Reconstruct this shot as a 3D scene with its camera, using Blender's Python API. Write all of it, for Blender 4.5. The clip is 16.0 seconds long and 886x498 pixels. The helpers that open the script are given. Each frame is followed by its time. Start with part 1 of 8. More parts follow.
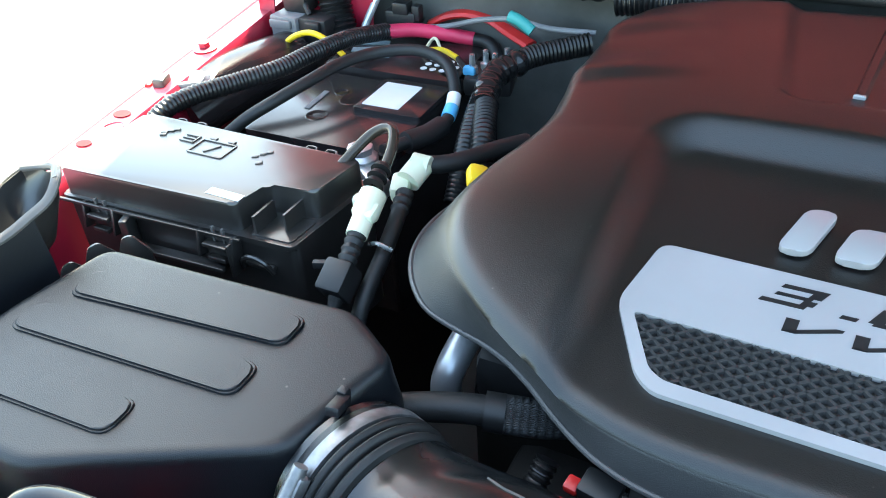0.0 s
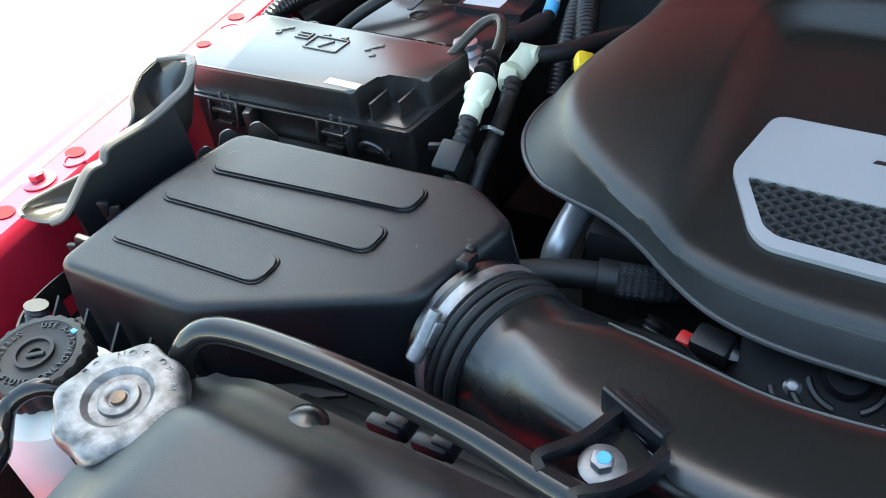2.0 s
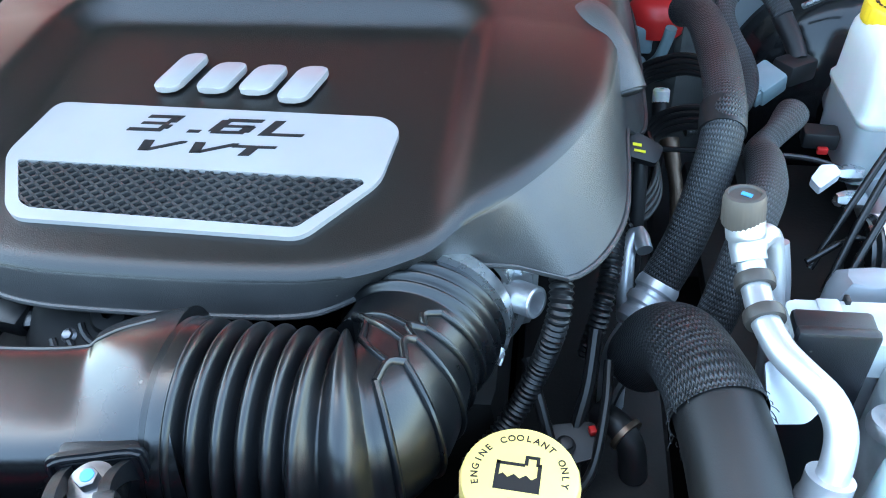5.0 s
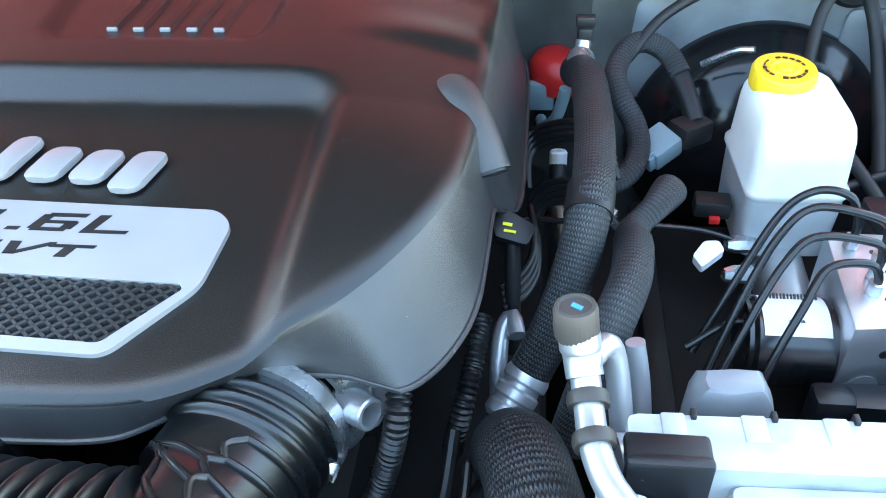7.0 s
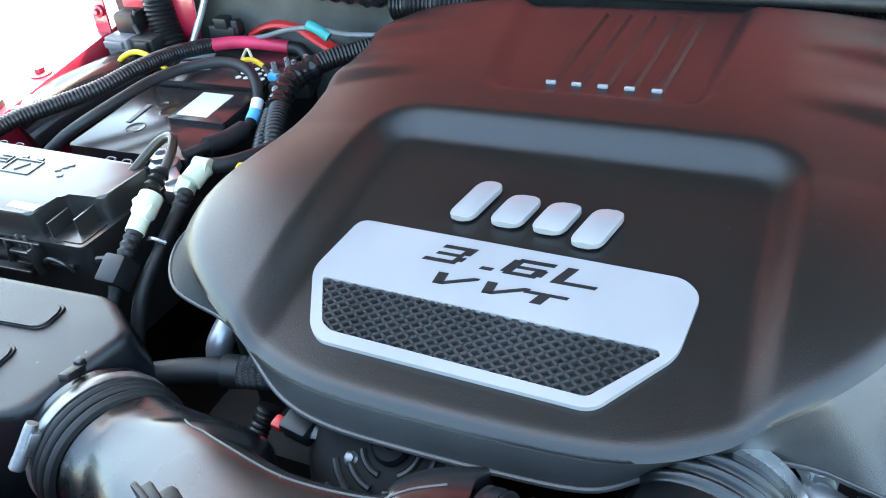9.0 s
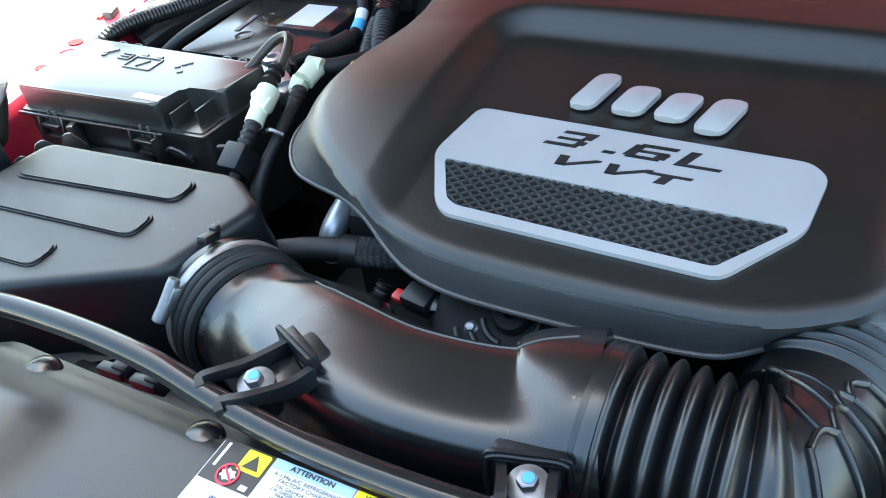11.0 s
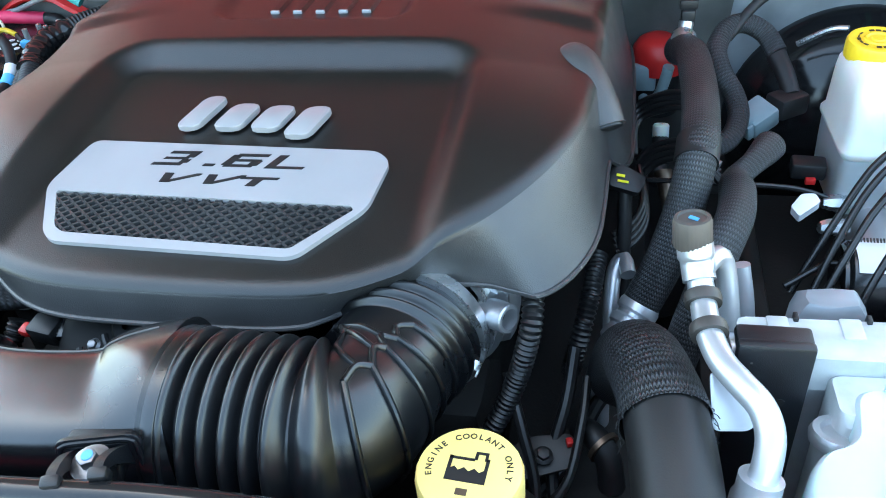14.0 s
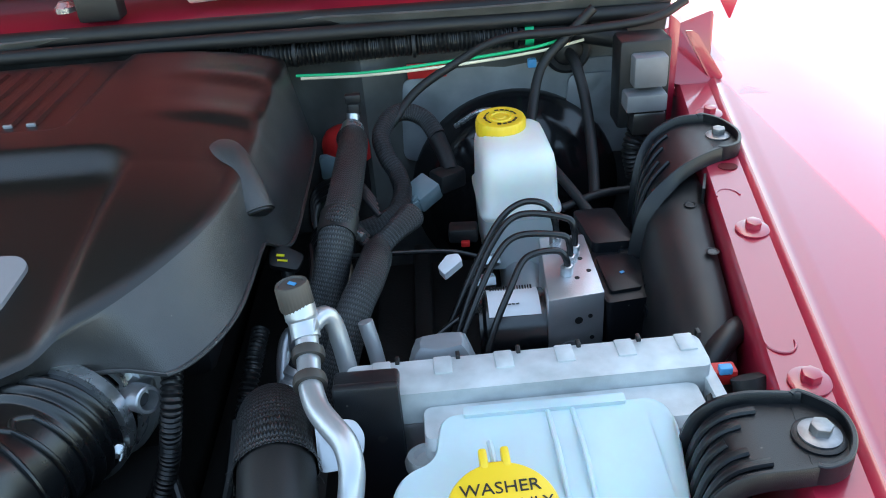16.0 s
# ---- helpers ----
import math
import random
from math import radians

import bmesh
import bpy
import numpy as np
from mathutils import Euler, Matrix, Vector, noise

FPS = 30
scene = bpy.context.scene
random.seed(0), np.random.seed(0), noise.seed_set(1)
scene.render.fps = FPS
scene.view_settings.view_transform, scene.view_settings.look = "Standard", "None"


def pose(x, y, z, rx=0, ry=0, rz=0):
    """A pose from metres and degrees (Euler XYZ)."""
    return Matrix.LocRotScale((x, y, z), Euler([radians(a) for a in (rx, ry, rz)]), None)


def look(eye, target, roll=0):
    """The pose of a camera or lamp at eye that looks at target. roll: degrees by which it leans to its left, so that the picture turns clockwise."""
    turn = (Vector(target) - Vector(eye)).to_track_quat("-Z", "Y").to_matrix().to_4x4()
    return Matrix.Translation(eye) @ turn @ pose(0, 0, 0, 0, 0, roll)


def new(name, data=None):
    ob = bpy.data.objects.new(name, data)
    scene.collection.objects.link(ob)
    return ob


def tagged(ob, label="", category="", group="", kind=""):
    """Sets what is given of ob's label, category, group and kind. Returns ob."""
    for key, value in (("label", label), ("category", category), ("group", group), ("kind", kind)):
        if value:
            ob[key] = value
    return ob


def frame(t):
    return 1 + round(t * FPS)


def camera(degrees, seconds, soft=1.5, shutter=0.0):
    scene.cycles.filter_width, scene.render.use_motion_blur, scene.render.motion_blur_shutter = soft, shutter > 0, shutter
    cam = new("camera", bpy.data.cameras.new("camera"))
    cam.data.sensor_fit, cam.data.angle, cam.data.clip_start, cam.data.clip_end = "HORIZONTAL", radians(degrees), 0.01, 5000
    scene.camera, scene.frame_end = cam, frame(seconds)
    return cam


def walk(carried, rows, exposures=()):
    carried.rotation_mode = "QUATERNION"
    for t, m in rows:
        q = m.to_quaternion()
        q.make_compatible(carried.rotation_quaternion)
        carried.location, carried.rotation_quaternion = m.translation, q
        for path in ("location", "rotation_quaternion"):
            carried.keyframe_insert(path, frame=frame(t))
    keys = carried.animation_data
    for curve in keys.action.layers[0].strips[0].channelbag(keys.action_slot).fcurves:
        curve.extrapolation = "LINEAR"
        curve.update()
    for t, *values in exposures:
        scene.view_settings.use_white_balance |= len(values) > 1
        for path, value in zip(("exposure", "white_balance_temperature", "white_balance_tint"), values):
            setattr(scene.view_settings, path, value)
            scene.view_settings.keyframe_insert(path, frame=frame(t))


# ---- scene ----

PATH = [
    (0, (-0.0432, -0.4165, 1.3917), (-0.2810, 0.0069, 1.0393), -4.06),
    (0.5, (-0.0689, -0.4317, 1.3848), (-0.3304, -0.0329, 1.0208), -6.19),
    (1, (-0.0717, -0.4560, 1.3719), (-0.3499, -0.0837, 0.9925), -7.96),
    (1.5, (-0.0562, -0.4736, 1.3792), (-0.3361, -0.1075, 0.9950), -8.50),
    (2, (-0.0474, -0.4766, 1.3805), (-0.3185, -0.1048, 0.9955), -8.11),
    (2.5, (-0.0151, -0.4685, 1.3800), (-0.2681, -0.0837, 0.9954), -7.92),
    (3, (0.0396, -0.4653, 1.3794), (-0.1762, -0.0590, 0.9942), -7.14),
    (3.5, (0.0836, -0.4709, 1.3867), (-0.0912, -0.0421, 1.0051), -6.15),
    (4, (0.1330, -0.4726, 1.3840), (0.0001, -0.0269, 1.0048), -5.23),
    (4.5, (0.1763, -0.4676, 1.3777), (0.0766, -0.0144, 0.9974), -4.37),
    (5, (0.2229, -0.4588, 1.3720), (0.1487, -0.0087, 0.9823), -3.11),
    (5.2, (0.2551, -0.4503, 1.3772), (0.1807, -0.0078, 0.9788), -3.19),
    (7.3, (0.3087, -0.3812, 1.3918), (0.2435, 0.0785, 1.0116), -3.06),
    (7.5, (0.2855, -0.3794, 1.4002), (0.2052, 0.0793, 1.0219), -3.40),
    (8, (0.2331, -0.3797, 1.4138), (0.0994, 0.0708, 1.0407), -4.92),
    (8.5, (0.1898, -0.3949, 1.4235), (0.0069, 0.0461, 1.0599), -6.29),
    (9, (0.1591, -0.4158, 1.4285), (-0.0614, 0.0109, 1.0688), -7.39),
    (9.5, (0.1312, -0.4487, 1.4272), (-0.1221, -0.0418, 1.0663), -8.27),
    (9.7, (0.1299, -0.4531, 1.4264), (-0.1333, -0.0534, 1.0645), -8.58),
    (11.8, (0.1489, -0.4997, 1.3852), (-0.0866, -0.1010, 1.0037), -7.90),
    (12, (0.1547, -0.5060, 1.3909), (-0.0755, -0.1028, 1.0109), -7.72),
    (12.5, (0.1662, -0.5252, 1.4004), (-0.0538, -0.1089, 1.0285), -7.21),
    (13, (0.1888, -0.5189, 1.4038), (-0.0164, -0.0907, 1.0370), -7.26),
    (13.5, (0.2304, -0.5038, 1.3971), (0.0578, -0.0626, 1.0288), -7.55),
    (14, (0.2840, -0.4950, 1.3910), (-0.1190, 1.0410, 0.1760), -6.30),
    (14.5, (0.3270, -0.4870, 1.3900), (0.0600, 1.0840, 0.1820), -5.90),
    (15, (0.3730, -0.4740, 1.3810), (0.2200, 1.1150, 0.1760), -5.20),
    (15.5, (0.4100, -0.4830, 1.3920), (0.3530, 1.1400, 0.2250), -4.40),
    (15.8, (0.4320, -0.5160, 1.3980), (0.4040, 1.1570, 0.3030), -4.70),
    (16, (0.4360, -0.5360, 1.3940), (0.4330, 1.1680, 0.3460), -4.60),
]
EXPOSURES = [(0.0, 3.2, 7200, -5), (2.0, 2.75, 7200, -5), (3.3, 3.3, 7000, -5), (4.0, 3.45, 6800, -5), (5.2, 3.65, 6800, -5), (8.4, 3.58, 7000, -4), (9.1, 3.42, 7000, -4), (9.6, 3.1, 7100, -4), (12.5, 3.15, 7200, -5), (14.5, 3.38, 7200, -5), (15.2, 2.85, 7400, -3), (16.0, 2.3, 7200, -3)]
cam = camera(57.35, 16.0, soft=1.0)
walk(cam, [(t, look(eye, target, roll)) for t, eye, target, roll in PATH], exposures=EXPOSURES)

# ---- light ----
world = bpy.data.worlds.new("sky_world")
scene.world = world
world.use_nodes = True
wn = world.node_tree.nodes
wl = world.node_tree.links
sky = wn.new("ShaderNodeTexSky")
sky.sky_type = "NISHITA"
sky.sun_disc = False
sky.sun_elevation = radians(62)
sky.sun_rotation = radians(-21.5)
sky.air_density = 1.0
sky.dust_density = 2.0
wn["Background"].inputs["Strength"].default_value = 0.15
wl.new(sky.outputs[0], wn["Background"].inputs["Color"])

sun_lamp = bpy.data.lights.new("sun", "SUN")
sun_lamp.energy = 4.4
sun_lamp.angle = radians(0.6)
sun_lamp.color = (1.0, 0.95, 0.87)
sun = new("sun", sun_lamp)
sun.matrix_world = look((-0.70, 1.78, 1.0 + 3.50), (0, 0, 1.0))


# ---- materials ----
def material(name, color, rough=0.5, metal=0.0, coat=0.0, grain=0.0, grain_size=900.0, blotch=0.25,
             blotch_size=18.0, spec=0.5, emit=None, subsurface=0.0, transmission=0.0, dust=0.0, alpha=1.0, rough_var=0.12):
    """A surface with variation at two scales, in object space: blotches of tone and gloss, and a fine grain as relief."""
    m = bpy.data.materials.new(name)
    m.use_nodes = True
    nt = m.node_tree
    n, l = nt.nodes, nt.links
    b = n["Principled BSDF"]
    b.inputs["Metallic"].default_value = metal
    b.inputs["Specular IOR Level"].default_value = spec
    b.inputs["Coat Weight"].default_value = coat
    b.inputs["Coat Roughness"].default_value = 0.06
    b.inputs["Subsurface Weight"].default_value = subsurface
    b.inputs["Subsurface Scale"].default_value = 0.01
    b.inputs["Transmission Weight"].default_value = transmission
    tc = n.new("ShaderNodeTexCoord")
    big = n.new("ShaderNodeTexNoise")
    big.inputs["Scale"].default_value = blotch_size
    big.inputs["Detail"].default_value = 6.0
    l.new(tc.outputs["Object"], big.inputs["Vector"])
    ramp = n.new("ShaderNodeMapRange")
    ramp.inputs["From Min"].default_value = 0.3
    ramp.inputs["From Max"].default_value = 0.7
    ramp.inputs["To Min"].default_value = 1.0 - blotch
    ramp.inputs["To Max"].default_value = 1.0 + blotch
    l.new(big.outputs[0], ramp.inputs["Value"])
    mul = n.new("ShaderNodeVectorMath")
    mul.operation = "SCALE"
    mul.inputs[0].default_value = color
    l.new(ramp.outputs[0], mul.inputs["Scale"])
    out = mul.outputs[0]
    if dust > 0:
        dn = n.new("ShaderNodeTexVoronoi")
        dn.inputs["Scale"].default_value = 75.0
        l.new(tc.outputs["Object"], dn.inputs["Vector"])
        pick = n.new("ShaderNodeSeparateColor")
        l.new(dn.outputs["Color"], pick.inputs[0])
        size = n.new("ShaderNodeMapRange")
        size.inputs["From Min"].default_value = 0.55
        size.inputs["From Max"].default_value = 1.0
        size.inputs["To Min"].default_value = 0.0
        size.inputs["To Max"].default_value = 0.075
        l.new(pick.outputs[0], size.inputs["Value"])
        less = n.new("ShaderNodeMath")
        less.operation = "LESS_THAN"
        l.new(dn.outputs["Distance"], less.inputs[0])
        l.new(size.outputs[0], less.inputs[1])
        dr = n.new("ShaderNodeMath")
        dr.operation = "MULTIPLY"
        dr.inputs[1].default_value = dust
        l.new(less.outputs[0], dr.inputs[0])
        mix = n.new("ShaderNodeMix")
        mix.data_type = "RGBA"
        l.new(dr.outputs[0], mix.inputs[0])
        l.new(out, mix.inputs[6])
        mix.inputs[7].default_value = (0.32, 0.29, 0.25, 1)
        out = mix.outputs[2]
    l.new(out, b.inputs["Base Color"])
    rr = n.new("ShaderNodeMapRange")
    rr.inputs["From Min"].default_value = 0.3
    rr.inputs["From Max"].default_value = 0.7
    rr.inputs["To Min"].default_value = max(0.02, rough - rough_var * rough)
    rr.inputs["To Max"].default_value = min(1.0, rough + rough_var * rough)
    l.new(big.outputs[0], rr.inputs["Value"])
    l.new(rr.outputs[0], b.inputs["Roughness"])
    if grain > 0:
        g = n.new("ShaderNodeTexNoise")
        g.inputs["Scale"].default_value = grain_size
        g.inputs["Detail"].default_value = 3.0
        l.new(tc.outputs["Object"], g.inputs["Vector"])
        bump = n.new("ShaderNodeBump")
        bump.inputs["Strength"].default_value = grain
        bump.inputs["Distance"].default_value = 0.0006
        l.new(g.outputs[0], bump.inputs["Height"])
        l.new(bump.outputs[0], b.inputs["Normal"])
    if emit:
        b.inputs["Emission Color"].default_value = (*emit[:3], 1)
        b.inputs["Emission Strength"].default_value = emit[3]
    return m


def braid_material(name, color, pitch=0.0042, around=22, strength=0.8, stripe=0.0):
    """A woven sleeve: two crossing sets of strands laid along the hose by its own surface coordinates (turns, metres)."""
    m = material(name, color, rough=0.42, blotch=0.3, blotch_size=30)
    n, l = m.node_tree.nodes, m.node_tree.links
    b = n["Principled BSDF"]
    uv = n.new("ShaderNodeUVMap")
    sep = n.new("ShaderNodeSeparateXYZ")
    l.new(uv.outputs[0], sep.inputs[0])

    def math_node(op, a, c):
        k = n.new("ShaderNodeMath")
        k.operation = op
        for i, v in enumerate((a, c)):
            if isinstance(v, (int, float)):
                k.inputs[i].default_value = v
            else:
                l.new(v, k.inputs[i])
        return k.outputs[0]

    column = math_node("PINGPONG", math_node("MULTIPLY", sep.outputs[0], around), 0.5)
    along = math_node("MULTIPLY", sep.outputs[1], 1.0 / pitch)
    lean = math_node("ADD", along, math_node("MULTIPLY", column, 1.1))
    strand = math_node("ADD", math_node("MULTIPLY", math_node("SINE", math_node("MULTIPLY", lean, 2 * math.pi), 0.0), 0.5), 0.5)
    rib = math_node("SINE", math_node("MULTIPLY", column, math.pi), 0.0)
    h = math_node("MULTIPLY", strand, math_node("POWER", rib, 0.6))
    bump = n.new("ShaderNodeBump")
    bump.inputs["Strength"].default_value = strength
    bump.inputs["Distance"].default_value = 0.0012
    l.new(h, bump.inputs["Height"])
    l.new(bump.outputs[0], b.inputs["Normal"])
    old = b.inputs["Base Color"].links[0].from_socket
    # weave shading put into the colour: gaps darkened, strand crests brightened by relief
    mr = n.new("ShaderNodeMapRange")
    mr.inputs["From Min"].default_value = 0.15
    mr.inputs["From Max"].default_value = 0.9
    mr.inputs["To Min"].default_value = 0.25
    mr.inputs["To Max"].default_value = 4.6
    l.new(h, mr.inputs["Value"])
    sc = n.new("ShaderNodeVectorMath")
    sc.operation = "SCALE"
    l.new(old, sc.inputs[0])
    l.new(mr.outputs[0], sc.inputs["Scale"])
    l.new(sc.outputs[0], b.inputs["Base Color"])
    return m


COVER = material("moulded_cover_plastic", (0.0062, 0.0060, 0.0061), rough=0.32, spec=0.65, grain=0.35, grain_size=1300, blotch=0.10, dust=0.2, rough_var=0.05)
# Dusty skirt; its base is also paler, reflected surroundings put into the colour.
SKIRT = material("dusty_lit_cover_plastic", (0.044, 0.044, 0.045), rough=0.36, spec=0.7, grain=0.6, grain_size=1300, blotch=0.15, blotch_size=26, dust=0.5)
MESH = material("grille_plastic", (0.035, 0.035, 0.036), rough=0.35, grain=0.2, blotch=0.2)
PANEL = material("grained_panel_plastic", (0.0058, 0.0072, 0.0100), rough=0.36, spec=0.6, grain=0.25, grain_size=2200, blotch=0.15, dust=0.3)
BOX = material("satin_black_plastic", (0.0056, 0.0068, 0.0092), rough=0.36, spec=0.45, grain=0.35, grain_size=1500, blotch=0.15, dust=0.25)
DUCT = material("smooth_black_plastic", (0.0044, 0.0050, 0.0062), rough=0.26, spec=0.85, grain=0.10, grain_size=1200, blotch=0.15, dust=0.25)
BELLOWS = material("black_rubber", (0.0050, 0.0057, 0.0070), rough=0.30, spec=0.70, grain=0.12, blotch=0.2)
RUBBER = material("matte_rubber", (0.0085, 0.0085, 0.0092), rough=0.55, grain=0.2, blotch=0.3)
LOOM = material("loom_plastic", (0.0085, 0.0085, 0.0092), rough=0.38, blotch=0.25)
FUSE = material("fuse_box_plastic", (0.022, 0.020, 0.019), rough=0.30, spec=0.95, grain=0.08, grain_size=1600, blotch=0.10, rough_var=0.06)
DARK = material("dark_engine_plastic", (0.010, 0.010, 0.011), rough=0.5, blotch=0.4)
GRIME = material("dark_grimy_metal", (0.009, 0.0085, 0.008), rough=0.7, metal=0.3, blotch=0.5, grain=0.4, grain_size=300)
BATTERY = material("battery_case", (0.020, 0.017, 0.018), rough=0.22, blotch=0.15)
RED = material("red_paint", (0.34, 0.012, 0.036), rough=0.35, coat=1.0, blotch=0.06, blotch_size=6)
# Red paint darkened to stand for the shade inside the flange openings.
REDDARK = material("shaded_red_recess", (0.10, 0.004, 0.008), rough=0.6, spec=0.2)
SEAMLINE = material("pale_seam_and_lit_edge", (0.10, 0.095, 0.09), rough=0.4, blotch=0.2)
REDINNER = material("red_hood_paint", (0.62, 0.105, 0.105), rough=0.5, coat=0.0, blotch=0.1, blotch_size=6)
REDPLAIN = material("red_plastic", (0.55, 0.02, 0.02), rough=0.4)
PINK = material("red_cable_sleeve", (0.62, 0.03, 0.09), rough=0.45)
SILVER = material("silver_trim", (0.385, 0.375, 0.385), rough=0.42, metal=0.25, blotch=0.04)
EMBLEM = material("emblem_silver", (0.40, 0.39, 0.40), rough=0.36, metal=0.3, blotch=0.04)
INK = material("black_ink", (0.012, 0.012, 0.013), rough=0.4, blotch=0.1)
ALU = material("cast_aluminium", (0.55, 0.56, 0.58), rough=0.38, metal=0.85, grain=0.3, grain_size=600, blotch=0.15)
PIPE = material("drawn_aluminium", (0.52, 0.54, 0.57), rough=0.36, metal=0.7, blotch=0.1)
BAND = material("dull_steel", (0.25, 0.25, 0.26), rough=0.42, metal=0.85, blotch=0.3, blotch_size=120)
STEEL = material("zinc_steel", (0.58, 0.60, 0.62), rough=0.28, metal=0.9, blotch=0.2, blotch_size=90)
CAPMETAL = material("radiator_cap_metal", (0.20, 0.195, 0.195), rough=0.46, metal=0.75, blotch=0.55, blotch_size=120, grain=0.4, grain_size=500)
DARKTUBE = material("dark_steel_tube", (0.05, 0.04, 0.032), rough=0.25, metal=0.4)
BRASS = material("worn_copper", (0.16, 0.115, 0.085), rough=0.4, metal=0.8)
BLUEMARK = material("blue_paint_mark", (0.08, 0.33, 0.62), rough=0.5)
BLUETAPE = material("blue_tape", (0.10, 0.42, 0.72), rough=0.4)
WHITE = material("white_paper", (0.78, 0.78, 0.80), rough=0.5, blotch=0.04)
PALE = material("pale_green_connector", (0.68, 0.68, 0.52), rough=0.45, blotch=0.08, subsurface=0.1)
YELLOW = material("yellow_cap_plastic", (0.85, 0.56, 0.03), rough=0.36, blotch=0.06, subsurface=0.05)
PALEYELLOW = material("pale_yellow_cap", (0.82, 0.62, 0.20), rough=0.45, blotch=0.05, subsurface=0.05)
YELLOWWIRE = material("yellow_wire", (0.85, 0.58, 0.02), rough=0.4)
LABELYELLOW = material("label_yellow", (0.80, 0.72, 0.02), rough=0.45, blotch=0.03)
LABELBLUE = material("label_blue", (0.35, 0.52, 0.62), rough=0.45, blotch=0.03)
LABELRED = material("label_red", (0.55, 0.02, 0.05), rough=0.45, blotch=0.03)
HEADER = material("bare_aluminium_sheet", (0.50, 0.53, 0.54), rough=0.5, metal=0.15, blotch=0.2, blotch_size=40, grain=0.2)
TANK = material("washer_tank_plastic", (0.50, 0.62, 0.65), rough=0.36, blotch=0.08, blotch_size=14, subsurface=0.35)
RESERVOIR = material("white_reservoir_plastic", (0.74, 0.74, 0.70), rough=0.34, blotch=0.05, subsurface=0.35)
FLUID = material("reservoir_lower_plastic", (0.46, 0.49, 0.50), rough=0.36, blotch=0.08, subsurface=0.2)
GREYPLUG = material("grey_connector", (0.20, 0.27, 0.30), rough=0.45)
RELAY = material("grey_relay", (0.17, 0.17, 0.18), rough=0.45)
TEAL = material("teal_connector", (0.05, 0.32, 0.30), rough=0.45)
GREEN = material("green_tape", (0.01, 0.45, 0.18), rough=0.45)
CREAM = material("cream_wire", (0.70, 0.62, 0.45), rough=0.5)
FIREWALL = material("firewall_insulation", (0.080, 0.082, 0.079), rough=0.7, grain=0.5, grain_size=400, blotch=0.35)
BRACKET = material("grey_stamped_metal", (0.23, 0.25, 0.27), rough=0.45, metal=0.3, blotch=0.25)
GLOSSBLACK = material("gloss_black_paint", (0.010, 0.010, 0.011), rough=0.15, blotch=0.1)
LINE = material("coated_brake_line", (0.012, 0.012, 0.013), rough=0.25, blotch=0.1)
CONCRETE = material("sunlit_concrete", (0.62, 0.58, 0.52), rough=0.9, grain=0.5, grain_size=60, blotch=0.12, blotch_size=0.8)
CLIPBROWN = material("clip_brown_plastic", (0.050, 0.043, 0.038), rough=0.5, blotch=0.2)
CASTBLACK = material("black_cast_housing", (0.0045, 0.0046, 0.0052), rough=0.6, spec=0.2, blotch=0.3)
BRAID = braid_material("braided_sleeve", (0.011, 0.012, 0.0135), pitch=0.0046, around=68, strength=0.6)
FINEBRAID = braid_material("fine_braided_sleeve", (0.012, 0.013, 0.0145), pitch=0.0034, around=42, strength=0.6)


# ---- building helpers ----
ORIGIN = {}


def thing(name, at, label, category, group="", kind=""):
    ob = new(name)
    ob.empty_display_size = 0.02
    ob.location = at
    ORIGIN[ob.name] = Vector(at)
    return tagged(ob, label, category, group, kind)


def mesh_of(name, bm, mat, sharp=35.0):
    bmesh.ops.recalc_face_normals(bm, faces=bm.faces[:])
    me = bpy.data.meshes.new(name)
    bm.to_mesh(me)
    bm.free()
    me.materials.append(mat)
    me.shade_smooth()
    me.set_sharp_from_angle(angle=radians(sharp))
    return me


def part(name, bm, mat, parent, label="", sharp=35.0):
    """Links a bmesh, given in world metres, as one mesh under a thing or under a part."""
    o = ORIGIN[parent.name]
    bm.transform(Matrix.Translation(-o))
    ob = new(name, mesh_of(name, bm, mat, sharp))
    ob.parent = parent
    ORIGIN[ob.name] = o
    return tagged(ob, label)


def single(name, bm, mat, at, label, category, group="", kind="", sharp=35.0):
    """A thing of one mesh."""
    o = Vector(at)
    bm.transform(Matrix.Translation(-o))
    ob = new(name, mesh_of(name, bm, mat, sharp))
    ob.location = o
    ORIGIN[ob.name] = o
    return tagged(ob, label, category, group, kind)


def join(*bms):
    out = bmesh.new()
    for b in bms:
        me = bpy.data.meshes.new("tmp")
        b.to_mesh(me)
        b.free()
        out.from_mesh(me)
        bpy.data.meshes.remove(me)
    return out


def box(c, size, bevel=0.002, rot=(0, 0, 0), seg=2, taper=1.0):
    bm = bmesh.new()
    bmesh.ops.create_cube(bm, size=1.0)
    for v in bm.verts:
        k = taper if v.co.z > 0 else 1.0
        v.co = Vector((v.co.x * size[0] * k, v.co.y * size[1] * k, v.co.z * size[2]))
    if bevel > 0:
        bmesh.ops.bevel(bm, geom=bm.edges[:], offset=min(bevel, 0.45 * min(size)), segments=seg, affect="EDGES", profile=0.5)
    bm.transform(pose(*c, *rot))
    return bm


